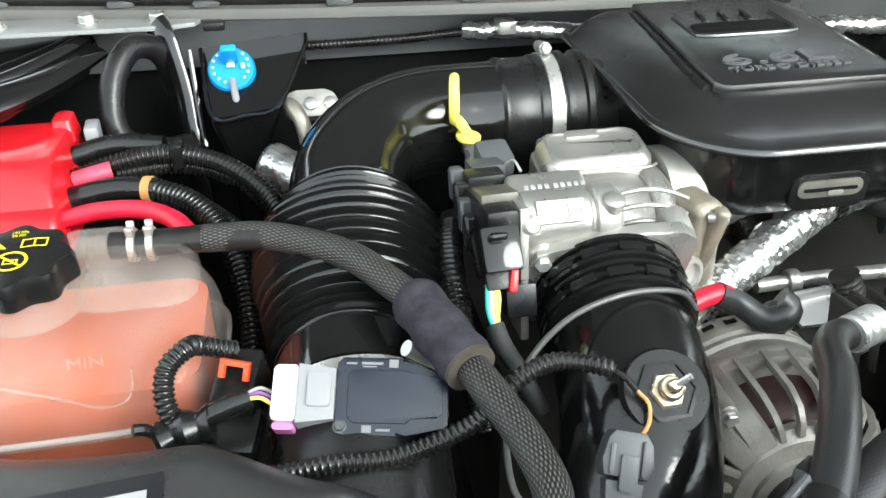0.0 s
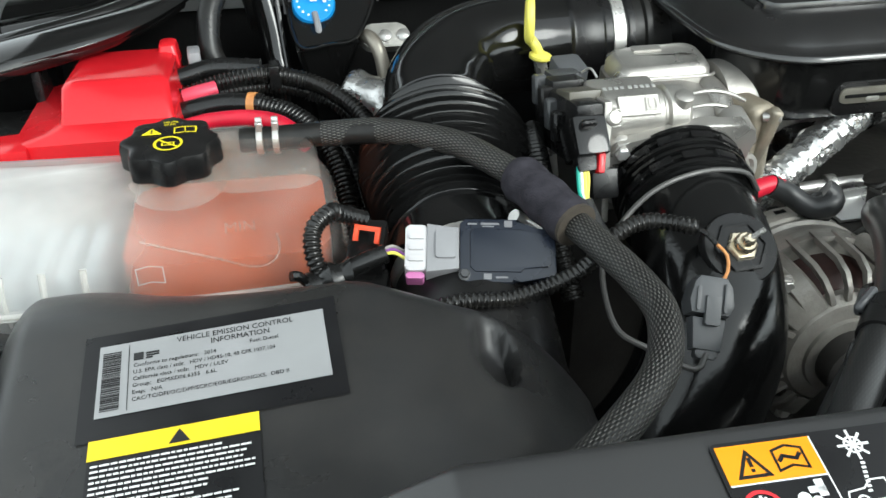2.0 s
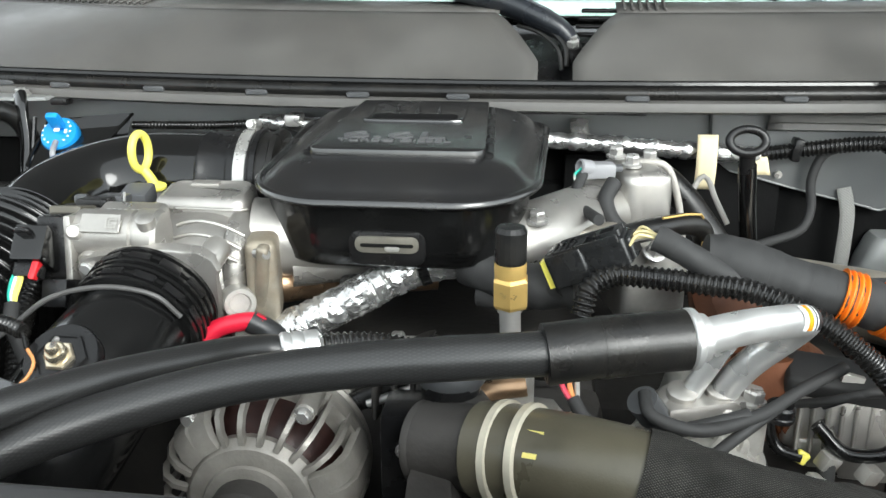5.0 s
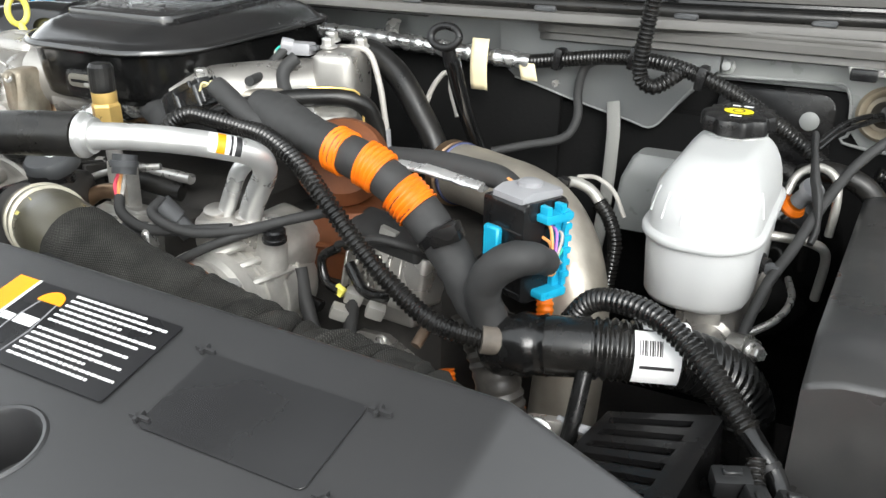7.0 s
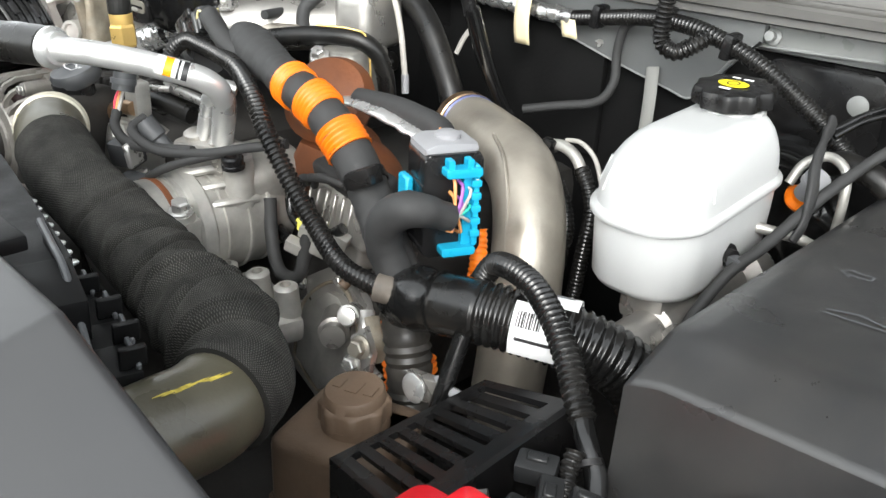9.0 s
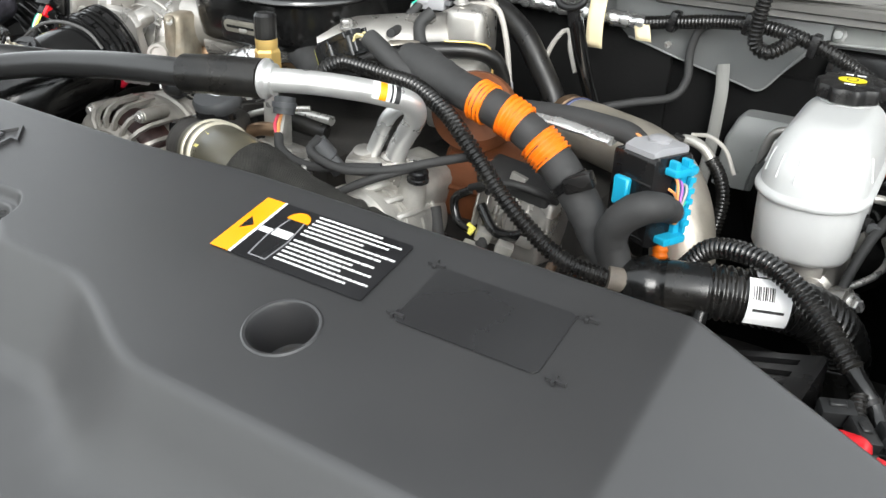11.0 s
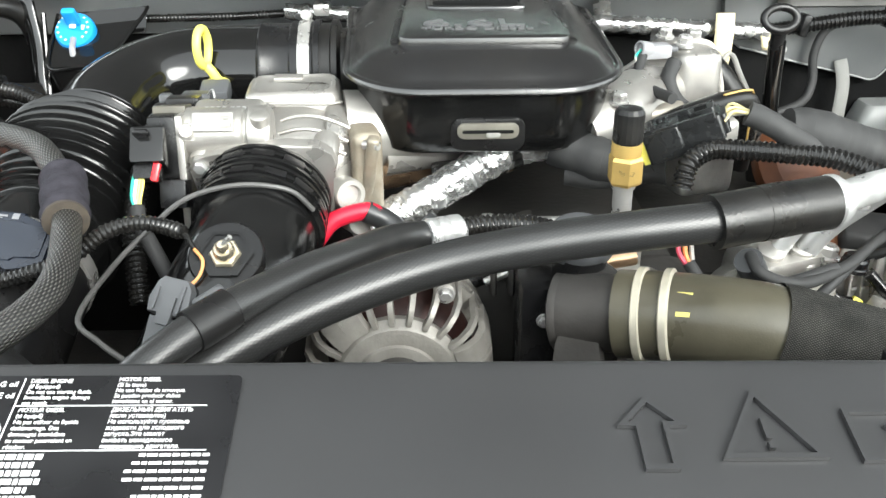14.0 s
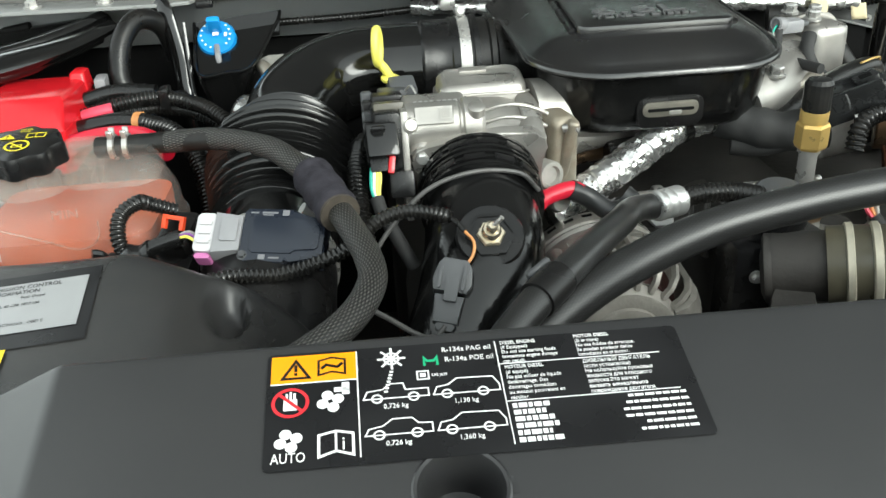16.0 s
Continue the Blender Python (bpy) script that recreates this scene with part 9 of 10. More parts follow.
part("plug_clip", box((0.888, 0.530, 1.204), (0.008, 0.024, 0.030), 0.002, (12, 0, 22), 1), STEEL, pb)
sw = thing("pressure_switch_plug", "small black sensor plug with pale orange leads", "connector", at=(0.84, 0.55, 1.26))
part("body", tube([(0.836, 0.556, 1.282), (0.838, 0.550, 1.262)], 0.013, 14, 0.004), CONN_DARK, sw)
part("collar", tube([(0.837, 0.553, 1.276), (0.8375, 0.5515, 1.270)], 0.0148, 14, 0.003), CONN_MID, sw)
for k in range(3):
    part("lead", tube([(0.832 + 0.004 * k, 0.550, 1.264), (0.829 + 0.006 * k, 0.544, 1.250), (0.838 + 0.002 * k, 0.538, 1.236)], 0.0022, 6, 0.004), (PINK, WIRE_ORANGE, WIRE_WHITE)[k], sw)
part("sheath", tube([(0.838, 0.540, 1.240), (0.850, 0.530, 1.226), (0.885, 0.527, 1.216), (0.93, 0.535, 1.220), (0.98, 0.552, 1.226)], 0.0058, 10, 0.006), TAPE, sw)

# ---- exhaust parts ----
ex = thing("turbo_downpipe", "heat stained stainless exhaust downpipe", "exhaust pipe", at=(1.25, 0.80, 1.15))
part("pipe", tube([(1.046, 0.905, 1.208), (1.09, 0.885, 1.212), (1.135, 0.862, 1.213), (1.185, 0.838, 1.212), (1.222, 0.816, 1.203), (1.254, 0.790, 1.178), (1.274, 0.768, 1.140), (1.284, 0.752, 1.085), (1.284, 0.742, 1.02), (1.28, 0.738, 0.95)], 0.0395, 30, 0.008), STAINLESS, ex)
part("weld_seam", tube([(1.178, 0.812, 1.243), (1.216, 0.786, 1.2315), (1.250, 0.757, 1.200), (1.272, 0.733, 1.155)], 0.0020, 6, 0.006), STAINLESS, ex)
part("flange", lathe((1.050, 0.903, 1.208), (0.9, -0.42, 0.05), [(0.0405, 0), (0.0435, 0.002), (0.0435, 0.016), (0.0405, 0.018)], 32), COPPER, ex, "heat browned clamp band")
part("band_edge", lathe((1.068, 0.895, 1.2105), (0.9, -0.42, 0.05), [(0.0402, 0), (0.0416, 0.001), (0.0416, 0.004), (0.0402, 0.005)], 32), mat("heat_blued_steel", (0.10, 0.11, 0.20), 0.35, 0.7, vary=0.2, scale=60), ex)
sh = thing("rusted_exhaust_manifold", "rust brown cast iron exhaust manifold", "exhaust manifold", at=(1.0, 0.72, 1.18))
part("runner", tube([(0.985, 0.755, 1.178), (1.02, 0.738, 1.185), (1.055, 0.728, 1.175), (1.075, 0.72, 1.15)], 0.044, 24, 0.006, lambda s, L: 1 + 0.07 * math.sin(s * 90)), RUST, sh)
part("shield", loft([[(x, y, z) for x, y in o] for o, z in ((rounded(0.985, 1.060, 0.672, 0.76, 0.018), 1.135), (rounded(0.980, 1.062, 0.668, 0.76, 0.02), 1.150), (rounded(0.980, 1.062, 0.668, 0.76, 0.02), 1.19), (rounded(0.988, 1.054, 0.678, 0.755, 0.02), 1.215))]), RUST, sh)
part("shield_bead", tube([(0.985, 0.6665, 1.172), (1.02, 0.6655, 1.176), (1.058, 0.6665, 1.172)], 0.004, 8, 0.006), RUST, sh)
bolt(sh, (1.048, 0.667, 1.155), (0, -1, 0.1), 0.0075, 0.008, RUST)
part("turbo_housing", lathe((0.995, 0.735, 1.245), (0.35, -0.6, 0.55), [(0.035, 0), (0.050, 0.01), (0.055, 0.025), (0.046, 0.04), (0.02, 0.048), (0, 0.05)], 32), RUST, sh)
part("mount_plate", prism([(0, 0), (0.02, 0), (0.045, 0.09), (0.025, 0.095)], 0, 0.008, plate_frame((1.065, 0.66, 1.12), (1, 0, 0), (0, 0.1, 1)), 0.002), ALU_DULL, sh)
part("pale_strut", crumple(tube([(1.062, 0.694, 1.276), (1.105, 0.690, 1.280), (1.151, 0.684, 1.279), (1.205, 0.676, 1.274)], 0.016, 16, 0.005, lambda s, L: 1.0 - 0.35 * abs(s / L - 0.5), flat=0.35), 0.0018, 70), ALU_BRIGHT, sh, "crumpled bright heat shield strip")

fl = thing("engine_front_leads", "grimy black leads and clips in front of the exhaust manifold", "harness", at=(1.05, 0.64, 1.1))
for pts, r_ in (([(0.9683, 0.65, 1.1701), (0.9804, 0.645, 1.1465), (1.0028, 0.64, 1.1201), (1.0246, 0.64, 1.1123)], 0.0075), ([(1.0427, 0.65, 1.1847), (1.0243, 0.645, 1.1702), (1.0326, 0.64, 1.1466), (1.0534, 0.635, 1.1412)], 0.0055), ([(1.0638, 0.64, 1.1733), (1.0884, 0.63, 1.1513), (1.1191, 0.625, 1.1535), (1.1359, 0.63, 1.1653)], 0.0065)):
    part("lead", tube(pts, r_, 12, 0.005), TAPE_SHINE, fl)
for at in [(1.0756, 0.63, 1.1413), (1.1088, 0.62, 1.1361), (1.1307, 0.63, 1.1502), (1.063, 0.62, 1.1239)]:
    part("lead_clip", box(at, (0.020, 0.014, 0.016), 0.003, (15, 20, 30)), ALU_DULL, fl)
part("yellow_tab", box((1.0534, 0.635, 1.1412), (0.012, 0.006, 0.012), 0.001, (0, 30, 0), 1), YELLOW, fl)
part("brown_rod", tube([(1.1721, 0.62, 1.1338), (1.1689, 0.6, 1.1195)], 0.006, 12, 0.006), DUSTY_BROWN, fl)

# ---- intake manifold, hoses and wires behind the engine ----
im = thing("intake_manifold_bridge", "cast aluminium intake bridge with sensors and cap bolts", "intake manifold", at=(0.88, 0.83, 1.33))
part("bridge", tube([(0.76, 0.72, 1.305), (0.80, 0.745, 1.312), (0.84, 0.79, 1.315), (0.875, 0.84, 1.315), (0.90, 0.88, 1.31)], 0.040, 28, 0.008, flat=0.85), ALU, im)
part("elbow_block", box((0.912, 0.86, 1.325), (0.055, 0.09, 0.075), 0.014, (0, 0, 15), 3), ALU, im)
psn = part("pressure_sensor", box((0.868, 0.830, 1.362), (0.036, 0.022, 0.016), 0.004, (0, 0, 10)), CONN_GREY, im, "grey plastic sensor")
part("sensor_port", lathe((0.855, 0.822, 1.366), (-0.8, -0.5, 0.2), [(0.0085, -0.006), (0.0085, 0.008), (0.0065, 0.009), (0.0065, 0.003), (0, 0.003)], 18), CONN_GREY, psn)
part("sensor_ear", box((0.886, 0.832, 1.364), (0.016, 0.014, 0.006), 0.002, (0, 0, 10)), CONN_MID, psn)
for k, c in enumerate((WIRE_GREEN, WIRE_WHITE)):
    part("sensor_wire", tube([(0.850, 0.818 + 0.003 * k, 1.366), (0.843, 0.812, 1.360), (0.845, 0.806, 1.350)], 0.0014, 6, 0.003), c, psn)
part("sensor_lead", tube([(0.852, 0.818, 1.360), (0.845, 0.80, 1.345), (0.848, 0.78, 1.335), (0.865, 0.73, 1.335)], 0.006, 10, 0.006), TAPE, im)
for at in ((0.905, 0.84, 1.365), (0.928, 0.88, 1.362), (0.805, 0.715, 1.335), (0.89, 0.87, 1.368)):
    bolt(im, at, (0, -0.1, 1), 0.008, 0.012)
part("lower_block", box((0.92, 0.82, 1.25), (0.07, 0.09, 0.09), 0.012, (0, 0, 15), 3), ALU_DULL, im)
for at in ((0.95, 0.775, 1.26), (0.925, 0.768, 1.29)):
    bolt(im, at, (0.2, -0.5, 0.8), 0.009, 0.012)
part("crossover", tube([(0.56, 0.71, 1.288), (0.63, 0.735, 1.290), (0.72, 0.75, 1.292)], 0.026, 22, 0.01), ALU, im)
solo("dark_return_pipe", tube([(0.80, 0.70, 1.285), (0.86, 0.735, 1.305), (0.92, 0.77, 1.315), (0.97, 0.80, 1.312), (0.985, 0.82, 1.28), (0.985, 0.83, 1.22)], 0.0115, 14, 0.006), RUBBER, "dark rubber return pipe behind the harness", "hose")
solo("brass_line", tube([(0.93, 0.76, 1.33), (0.965, 0.785, 1.328), (0.978, 0.80, 1.315), (0.980, 0.805, 1.25)], 0.0014, 8, 0.006), BRASS, "thin brass fluid line", "pipe")
wl_ = thing("pale_wire_loop", "pale sheathed wire looping beside the intake", "wire", at=(0.94, 0.86, 1.33))
part("wire", tube([(0.812, 0.858, 1.304), (0.822, 0.860, 1.315), (0.858, 0.865, 1.340), (0.892, 0.869, 1.356), (0.924, 0.870, 1.363), (0.948, 0.870, 1.356), (0.962, 0.870, 1.318), (0.968, 0.870, 1.285), (0.973, 0.870, 1.252)], 0.0040, 10, 0.005), WIRE_WHITE, wl_)
part("wire_end", tube([(0.972, 0.870, 1.262), (0.974, 0.869, 1.238)], 0.0050, 10, 0.004), CONN_GREY, wl_)
solo("heater_hose", tube([(0.89, 0.93, 1.35), (0.925, 0.92, 1.348), (0.965, 0.915, 1.322), (1.00, 0.908, 1.28), (1.03, 0.90, 1.235), (1.04, 0.895, 1.18)], 0.0165, 18, 0.006), RUBBER, "black rubber heater hose", "hose")
dp = thing("black_dipstick", "black dipstick with a flat ring handle in its tube", "dipstick", at=(1.04, 0.92, 1.3))
part("ring", tube([(1.038 + 0.020 * math.cos(a), 0.903 + 0.004 * math.sin(a), 1.382 + 0.013 * math.sin(a)) for a in np.linspace(0, 2 * math.pi, 21)], 0.005, 10, 0.003), BLACK_SATIN, dp)
part("neck", tube([(1.040, 0.907, 1.370), (1.043, 0.913, 1.345)], 0.009, 12, 0.006), BLACK_SATIN, dp)
part("guide_tube", tube([(1.043, 0.913, 1.352), (1.055, 0.935, 1.28), (1.075, 0.965, 1.20), (1.10, 0.99, 1.12)], 0.0105, 14, 0.01), PAINT_BLACK, dp)

fp = thing("firewall_line", "foil wrapped line along the firewall running into black loom", "pipe", at=(1.0, 1.06, 1.34))
part("foil", crumple(tube([(0.70, 1.045, 1.352), (0.80, 1.05, 1.350), (0.90, 1.055, 1.345), (1.00, 1.060, 1.338), (1.09, 1.064, 1.333)], 0.0115, 24, 0.003, lambda s, L: 1 + 0.06 * math.sin(s * 300) + 0.05 * math.sin(s * 131)), 0.0011, 130, 0.6), FOIL, fp, angle=24)
part("loom_sheath", loom([(1.085, 1.064, 1.333), (1.14, 1.058, 1.342), (1.20, 1.048, 1.352), (1.252, 1.036, 1.356), (1.31, 1.028, 1.350), (1.38, 1.025, 1.325), (1.45, 1.02, 1.285), (1.50, 1.01, 1.25)], 0.0105, 0.0055, 0.18), LOOM, fp)
for x, y, z in ((1.135, 1.057, 1.343), (1.245, 1.037, 1.357), (1.335, 1.026, 1.342)):
    part("clip", box((x, y, z), (0.012, 0.026, 0.030), 0.004, (0, 10, 0)), BLACK_SATIN, fp)
tg = thing("cream_paper_tag", "cream paper tag hanging on the firewall line", "tag", at=(1.025, 1.04, 1.32))
part("tag_sheet", sheet(4, 8, lambda u, v: (1.008 + 0.026 * u, 1.046 - 0.006 * math.sin(3 * v), 1.362 - 0.072 * v)), CREAM, tg)
thicken(tg.children[0], 0.0008)
tg2 = thing("cream_paper_tag", "small cream paper tag stuck on the firewall line", "tag", at=(1.085, 1.05, 1.31))
thicken(part("tag_sheet", sheet(4, 4, lambda u, v: (1.076 + 0.024 * u + 0.006 * v, 1.054, 1.333 - 0.024 * v)), CREAM, tg2), 0.0008)
solo("ground_strap", tube([(0.858, 1.083, 1.372), (0.858, 1.075, 1.362), (0.862, 1.066, 1.348)], 0.012, 8, 0.004, flat=0.3), STEEL, "plated steel clip on the firewall", "clip")
solo("braided_ground_strap", tube([(1.209, 1.080, 1.288), (1.213, 1.074, 1.270), (1.216, 1.070, 1.24), (1.214, 1.068, 1.15), (1.205, 1.062, 1.05)], 0.0095, 12, 0.004, flat=0.3, up=(0, 1, 0)), weave("tinned_braid", (0.20, 0.197, 0.185), (0.38, 0.375, 0.355), 14, 0.004), "dull tinned braided earth strap on the firewall", "strap")
hl = thing("hood_lamp_loom", "black corrugated loom dropping from the raised hood", "harness", at=(1.28, 1.0, 1.4))
part("loom_sheath", loom([(1.32, 0.995, 1.70), (1.302, 0.990, 1.60), (1.285, 0.990, 1.50), (1.272, 0.990, 1.42), (1.265, 0.992, 1.36), (1.268, 0.994, 1.338), (1.283, 0.998, 1.330), (1.300, 1.008, 1.340), (1.310, 1.020, 1.350)], 0.0105, 0.0055, 0.2), LOOM, hl)
bw = thing("black_wire_branch", "black taped wire hanging down the firewall", "wire", at=(1.17, 1.05, 1.3))
part("wire", tube([(1.20, 1.055, 1.350), (1.172, 1.062, 1.335), (1.162, 1.066, 1.30), (1.165, 1.062, 1.262), (1.150, 1.05, 1.235), (1.10, 1.03, 1.222), (1.06, 1.01, 1.212)], 0.0062, 10, 0.006), TAPE, bw)
part("pale_tape", tube([(1.205, 1.052, 1.352), (1.182, 1.060, 1.345)], 0.0075, 10, 0.005), CONN_GREY, bw)

solo("browned_heater_pipe", tube([(0.7723, 0.71, 1.2849), (0.7888, 0.72, 1.3054), (0.8175, 0.735, 1.3127), (0.8534, 0.75, 1.3125), (0.8844, 0.77, 1.312)], 0.0105, 16, 0.006), STAINLESS, "heat browned steel pipe curling beside the inlet cover", "pipe")
solo("taped_sensor_lead", tube([(0.8837, 0.8, 1.3563), (0.8745, 0.785, 1.3403), (0.8833, 0.775, 1.3193), (0.9029, 0.77, 1.305)], 0.0085, 14, 0.006), TAPE, "black taped lead dropping behind the inlet cover", "harness")
solo("beige_wire_loop", tube([(1.0352, 0.95, 1.2707), (1.0193, 0.96, 1.3018), (1.012, 0.97, 1.3205), (1.0024, 0.97, 1.3231), (0.9906, 0.96, 1.3032), (0.9861, 0.95, 1.2818)], 0.0036, 8, 0.006), WIRE_WHITE, "pale beige sheathed wire loop at the firewall", "wire")
# wires round the brake booster
for pts, r, mt in (([(1.546, 1.080, 1.312), (1.522, 1.042, 1.312), (1.500, 1.008, 1.304), (1.483, 0.978, 1.290)], 0.0034, TAPE_SHINE), ([(1.548, 1.078, 1.308), (1.524, 1.036, 1.306), (1.502, 1.004, 1.299), (1.485, 0.975, 1.284)], 0.0034, TAPE_SHINE), ([(1.584, 1.020, 1.313), (1.562, 1.012, 1.302), (1.529, 0.980, 1.272), (1.505, 0.925, 1.238), (1.485, 0.860, 1.198), (1.470, 0.815, 1.172), (1.458, 0.780, 1.125), (1.455, 0.77, 1.07)], 0.0060, TAPE)):
    solo("taped_wire", crumple(tube(pts, r, 12, 0.005), 0.0006, 110), mt, "black taped wire beside the brake reservoir", "wire", "wires by the brake booster")
solo("flat_taped_wire", crumple(tube([(1.480, 0.978, 1.296), (1.484, 0.955, 1.284), (1.490, 0.930, 1.264), (1.499, 0.912, 1.240), (1.503, 0.895, 1.215), (1.500, 0.885, 1.200)], 0.0105, 14, 0.004, lambda s, L: 1 - 0.2 * math.sin(s * 60), flat=0.45, up=(1, 0, 0)), 0.0010, 90), TAPE, "loose flat black taped wire end by the brake booster", "wire", "wires by the brake booster")
solo("vacuum_hose", tube([(1.47, 1.02, 1.24), (1.50, 0.99, 1.255), (1.54, 0.985, 1.245), (1.565, 0.99, 1.21), (1.57, 1.0, 1.16)], 0.013, 14, 0.006), RUBBER, "black rubber vacuum hose at the brake booster", "hose")
solo("rear_loom", loom([(1.55, 1.03, 1.25), (1.60, 1.04, 1.235), (1.68, 1.05, 1.22), (1.78, 1.06, 1.21)], 0.010, 0.0055), LOOM, "black corrugated loom behind the fuse box", "harness")
yt = thing("vacuum_check_valve", "small valve with an orange seal on the booster hose", "valve", at=(1.48, 0.98, 1.24))
part("body", lathe((1.475, 0.955, 1.225), (0.5, -0.4, 0.7), [(0.010, 0), (0.010, 0.02), (0.014, 0.022), (0.014, 0.03), (0, 0.032)], 18), CONN_GREY, yt)
part("seal", lathe((1.468, 0.963, 1.214), (0.5, -0.4, 0.7), [(0.015, 0), (0.016, 0.004), (0.012, 0.010)], 18), ORANGE, yt)
hg = thing("hinge_bracket", "glossy black hood hinge bracket at the cowl corner", "bracket", at=(1.65, 1.0, 1.35))
part("arm", tube([(1.566, 1.052, 1.343), (1.584, 1.046, 1.338), (1.620, 1.040, 1.325), (1.68, 1.025, 1.306), (1.85, 0.98, 1.25)], 0.027, 20, 0.008, lambda s, L: 0.72 + 0.28 * smooth(0, 0.03, s), flat=1.1), PAINT_BLACK, hg)
part("arm_flange", tube([(1.560, 1.048, 1.357), (1.596, 1.040, 1.353), (1.640, 1.032, 1.344), (1.70, 1.015, 1.326)], 0.0055, 10, 0.008), PAINT_BLACK, hg)
part("arm_flange", tube([(1.578, 1.030, 1.316), (1.610, 1.022, 1.303), (1.66, 1.010, 1.285)], 0.0050, 10, 0.008), PAINT_BLACK, hg)
part("plate", box((1.585, 1.082, 1.3625), (0.175, 0.055, 0.003), 0.001, (0, 2, -4)), BODY_WHITE, hg)
part("plate_edge", box((1.585, 1.0535, 1.3605), (0.175, 0.002, 0.008), 0.0008, (0, 2, -4), 1), STEEL, hg)
bolt(hg, (1.590, 1.085, 1.364), (0, 0, 1), 0.008, 0.010, STEEL)
hp = thing("hinge_lamp_plug", "small black wire plug with a red lock", "connector", at=(1.59, 1.03, 1.31))
part("body", tube([(1.588, 1.020, 1.310), (1.605, 1.014, 1.302), (1.628, 1.008, 1.292)], 0.0075, 12, 0.005), BLACK_SATIN, hp)
part("lock", box((1.584, 1.0165, 1.313), (0.011, 0.010, 0.011), 0.002, (0, 25, 0), 1), RED, hp, "red lock clip")
yc = thing("yellow_loom_clip", "yellow plastic clip on the loom behind the fuse box", "clip", at=(1.61, 1.03, 1.24))
part("band", tube([(1.600, 1.0395, 1.236), (1.614, 1.0415, 1.232)], 0.0128, 14, 0.003), LABEL_YELLOW, yc)
part("tab", box((1.606, 1.028, 1.249), (0.024, 0.004, 0.016), 0.002, (0, 10, 0), 1), LABEL_YELLOW, yc)
hb = thing("heat_shield_box", "pale grey pressed shield behind the connector", "heat shield", at=(1.30, 1.07, 1.15))
part("shield", loft([[(x, y, z) for x, y in o] for o, z in ((rounded(1.228, 1.40, 1.045, 1.10, 0.012), 1.12), (rounded(1.236, 1.40, 1.048, 1.10, 0.012), 1.190), (rounded(1.248, 1.40, 1.052, 1.10, 0.012), 1.220), (rounded(1.254, 1.40, 1.058, 1.10, 0.010), 1.226))]), BODY_WHITE, hb)
part("window", prism(rounded(1.308, 1.362, 1.150, 1.212, 0.008), 0, 0.004, Matrix(((1, 0, 0, 0), (0, 0, -1, 1.0475), (0, 1, 0, 0), (0, 0, 0, 1))), 0.002), mat("dull_green_glass", (0.06, 0.10, 0.085), 0.25), hb)
part("loop", tube([(1.362, 1.036, 1.218), (1.325, 1.034, 1.222), (1.305, 1.034, 1.212), (1.297, 1.034, 1.180), (1.302, 1.034, 1.152), (1.325, 1.036, 1.142), (1.37, 1.036, 1.140)], 0.006, 12, 0.005), ALU, hb)
fit = thing("brake_line_unions", "plated brake line unions with black sleeves", "pipe fitting", at=(1.30, 0.87, 1.19))
for dx, dy, dz in ((0, 0, 0), (-0.022, -0.012, -0.020)):
    o_ = Vector((dx, dy, dz))
    part("union", lathe(Vector((1.202, 0.868, 1.221)) + o_, (0.8, -0.1, 0.35), [(0.0085, 0), (0.0085, 0.008), (0.0065, 0.009), (0.0065, 0.014), (0.009, 0.015), (0.009, 0.022), (0.006, 0.024)], 6), STEEL, fit, angle=20)
    part("line", tube([o_ + Vector(q) for q in ((1.218, 0.865, 1.228), (1.236, 0.861, 1.235), (1.258, 0.858, 1.229), (1.275, 0.854, 1.212))], 0.0065, 12, 0.004), ALU_DULL, fit)
    part("sleeve", loom([o_ + Vector(q) for q in ((1.270, 0.855, 1.218), (1.286, 0.851, 1.198), (1.295, 0.847, 1.170), (1.292, 0.842, 1.12), (1.285, 0.84, 1.04))], 0.0092, 0.0048, 0.14), LOOM, fit)
part("clip", box((1.225, 0.852, 1.234), (0.014, 0.012, 0.016), 0.003, (0, 20, 0)), BLACK_SATIN, fit)
part("white_lead", tube([(1.238, 0.868, 1.240), (1.262, 0.862, 1.244), (1.285, 0.858, 1.232), (1.302, 0.852, 1.205)], 0.0026, 8, 0.004), WIRE_WHITE, fit)

# ---- passenger side: washer filler, brackets, hoses ----
wf = thing("washer_filler", "black washer filler neck with a bright blue cap", "filler neck", at=(0.16, 1.0, 1.3))
part("funnel", loft([[(x, y, z + k * (x - 0.16)) for x, y in o] for o, z, k in ((rounded(0.148, 0.176, 0.985, 1.045, 0.01), 1.17, 0), (rounded(0.142, 0.188, 0.972, 1.06, 0.012), 1.262, 0.05), (rounded(0.132, 0.208, 0.962, 1.07, 0.010), 1.312, 0.08))]), BLACK_GLOSS, wf, angle=30)
part("funnel_wall", loft([[(0.126, 1.030, 1.352), (0.236, 1.034, 1.362), (0.205, 0.968, 1.322), (0.136, 0.962, 1.316)], [(0.1265, 1.034, 1.349), (0.235, 1.038, 1.358), (0.204, 0.970, 1.309), (0.137, 0.965, 1.304)]]), BLACK_GLOSS, wf, angle=20)
part("funnel_back", sheet(12, 4, lambda u, v: (0.122 + 0.118 * u, 1.040 + 0.02 * v, 1.335 + 0.030 * v + 0.010 * u)), BLACK_GLOSS, wf)
part("funnel_rim", tube([(0.124, 1.052, 1.366), (0.126, 1.030, 1.354), (0.135, 0.962, 1.318), (0.170, 0.958, 1.318), (0.206, 0.968, 1.324), (0.238, 1.034, 1.364), (0.242, 1.058, 1.374)], 0.0024, 8, 0.005), BLACK_GLOSS, wf)
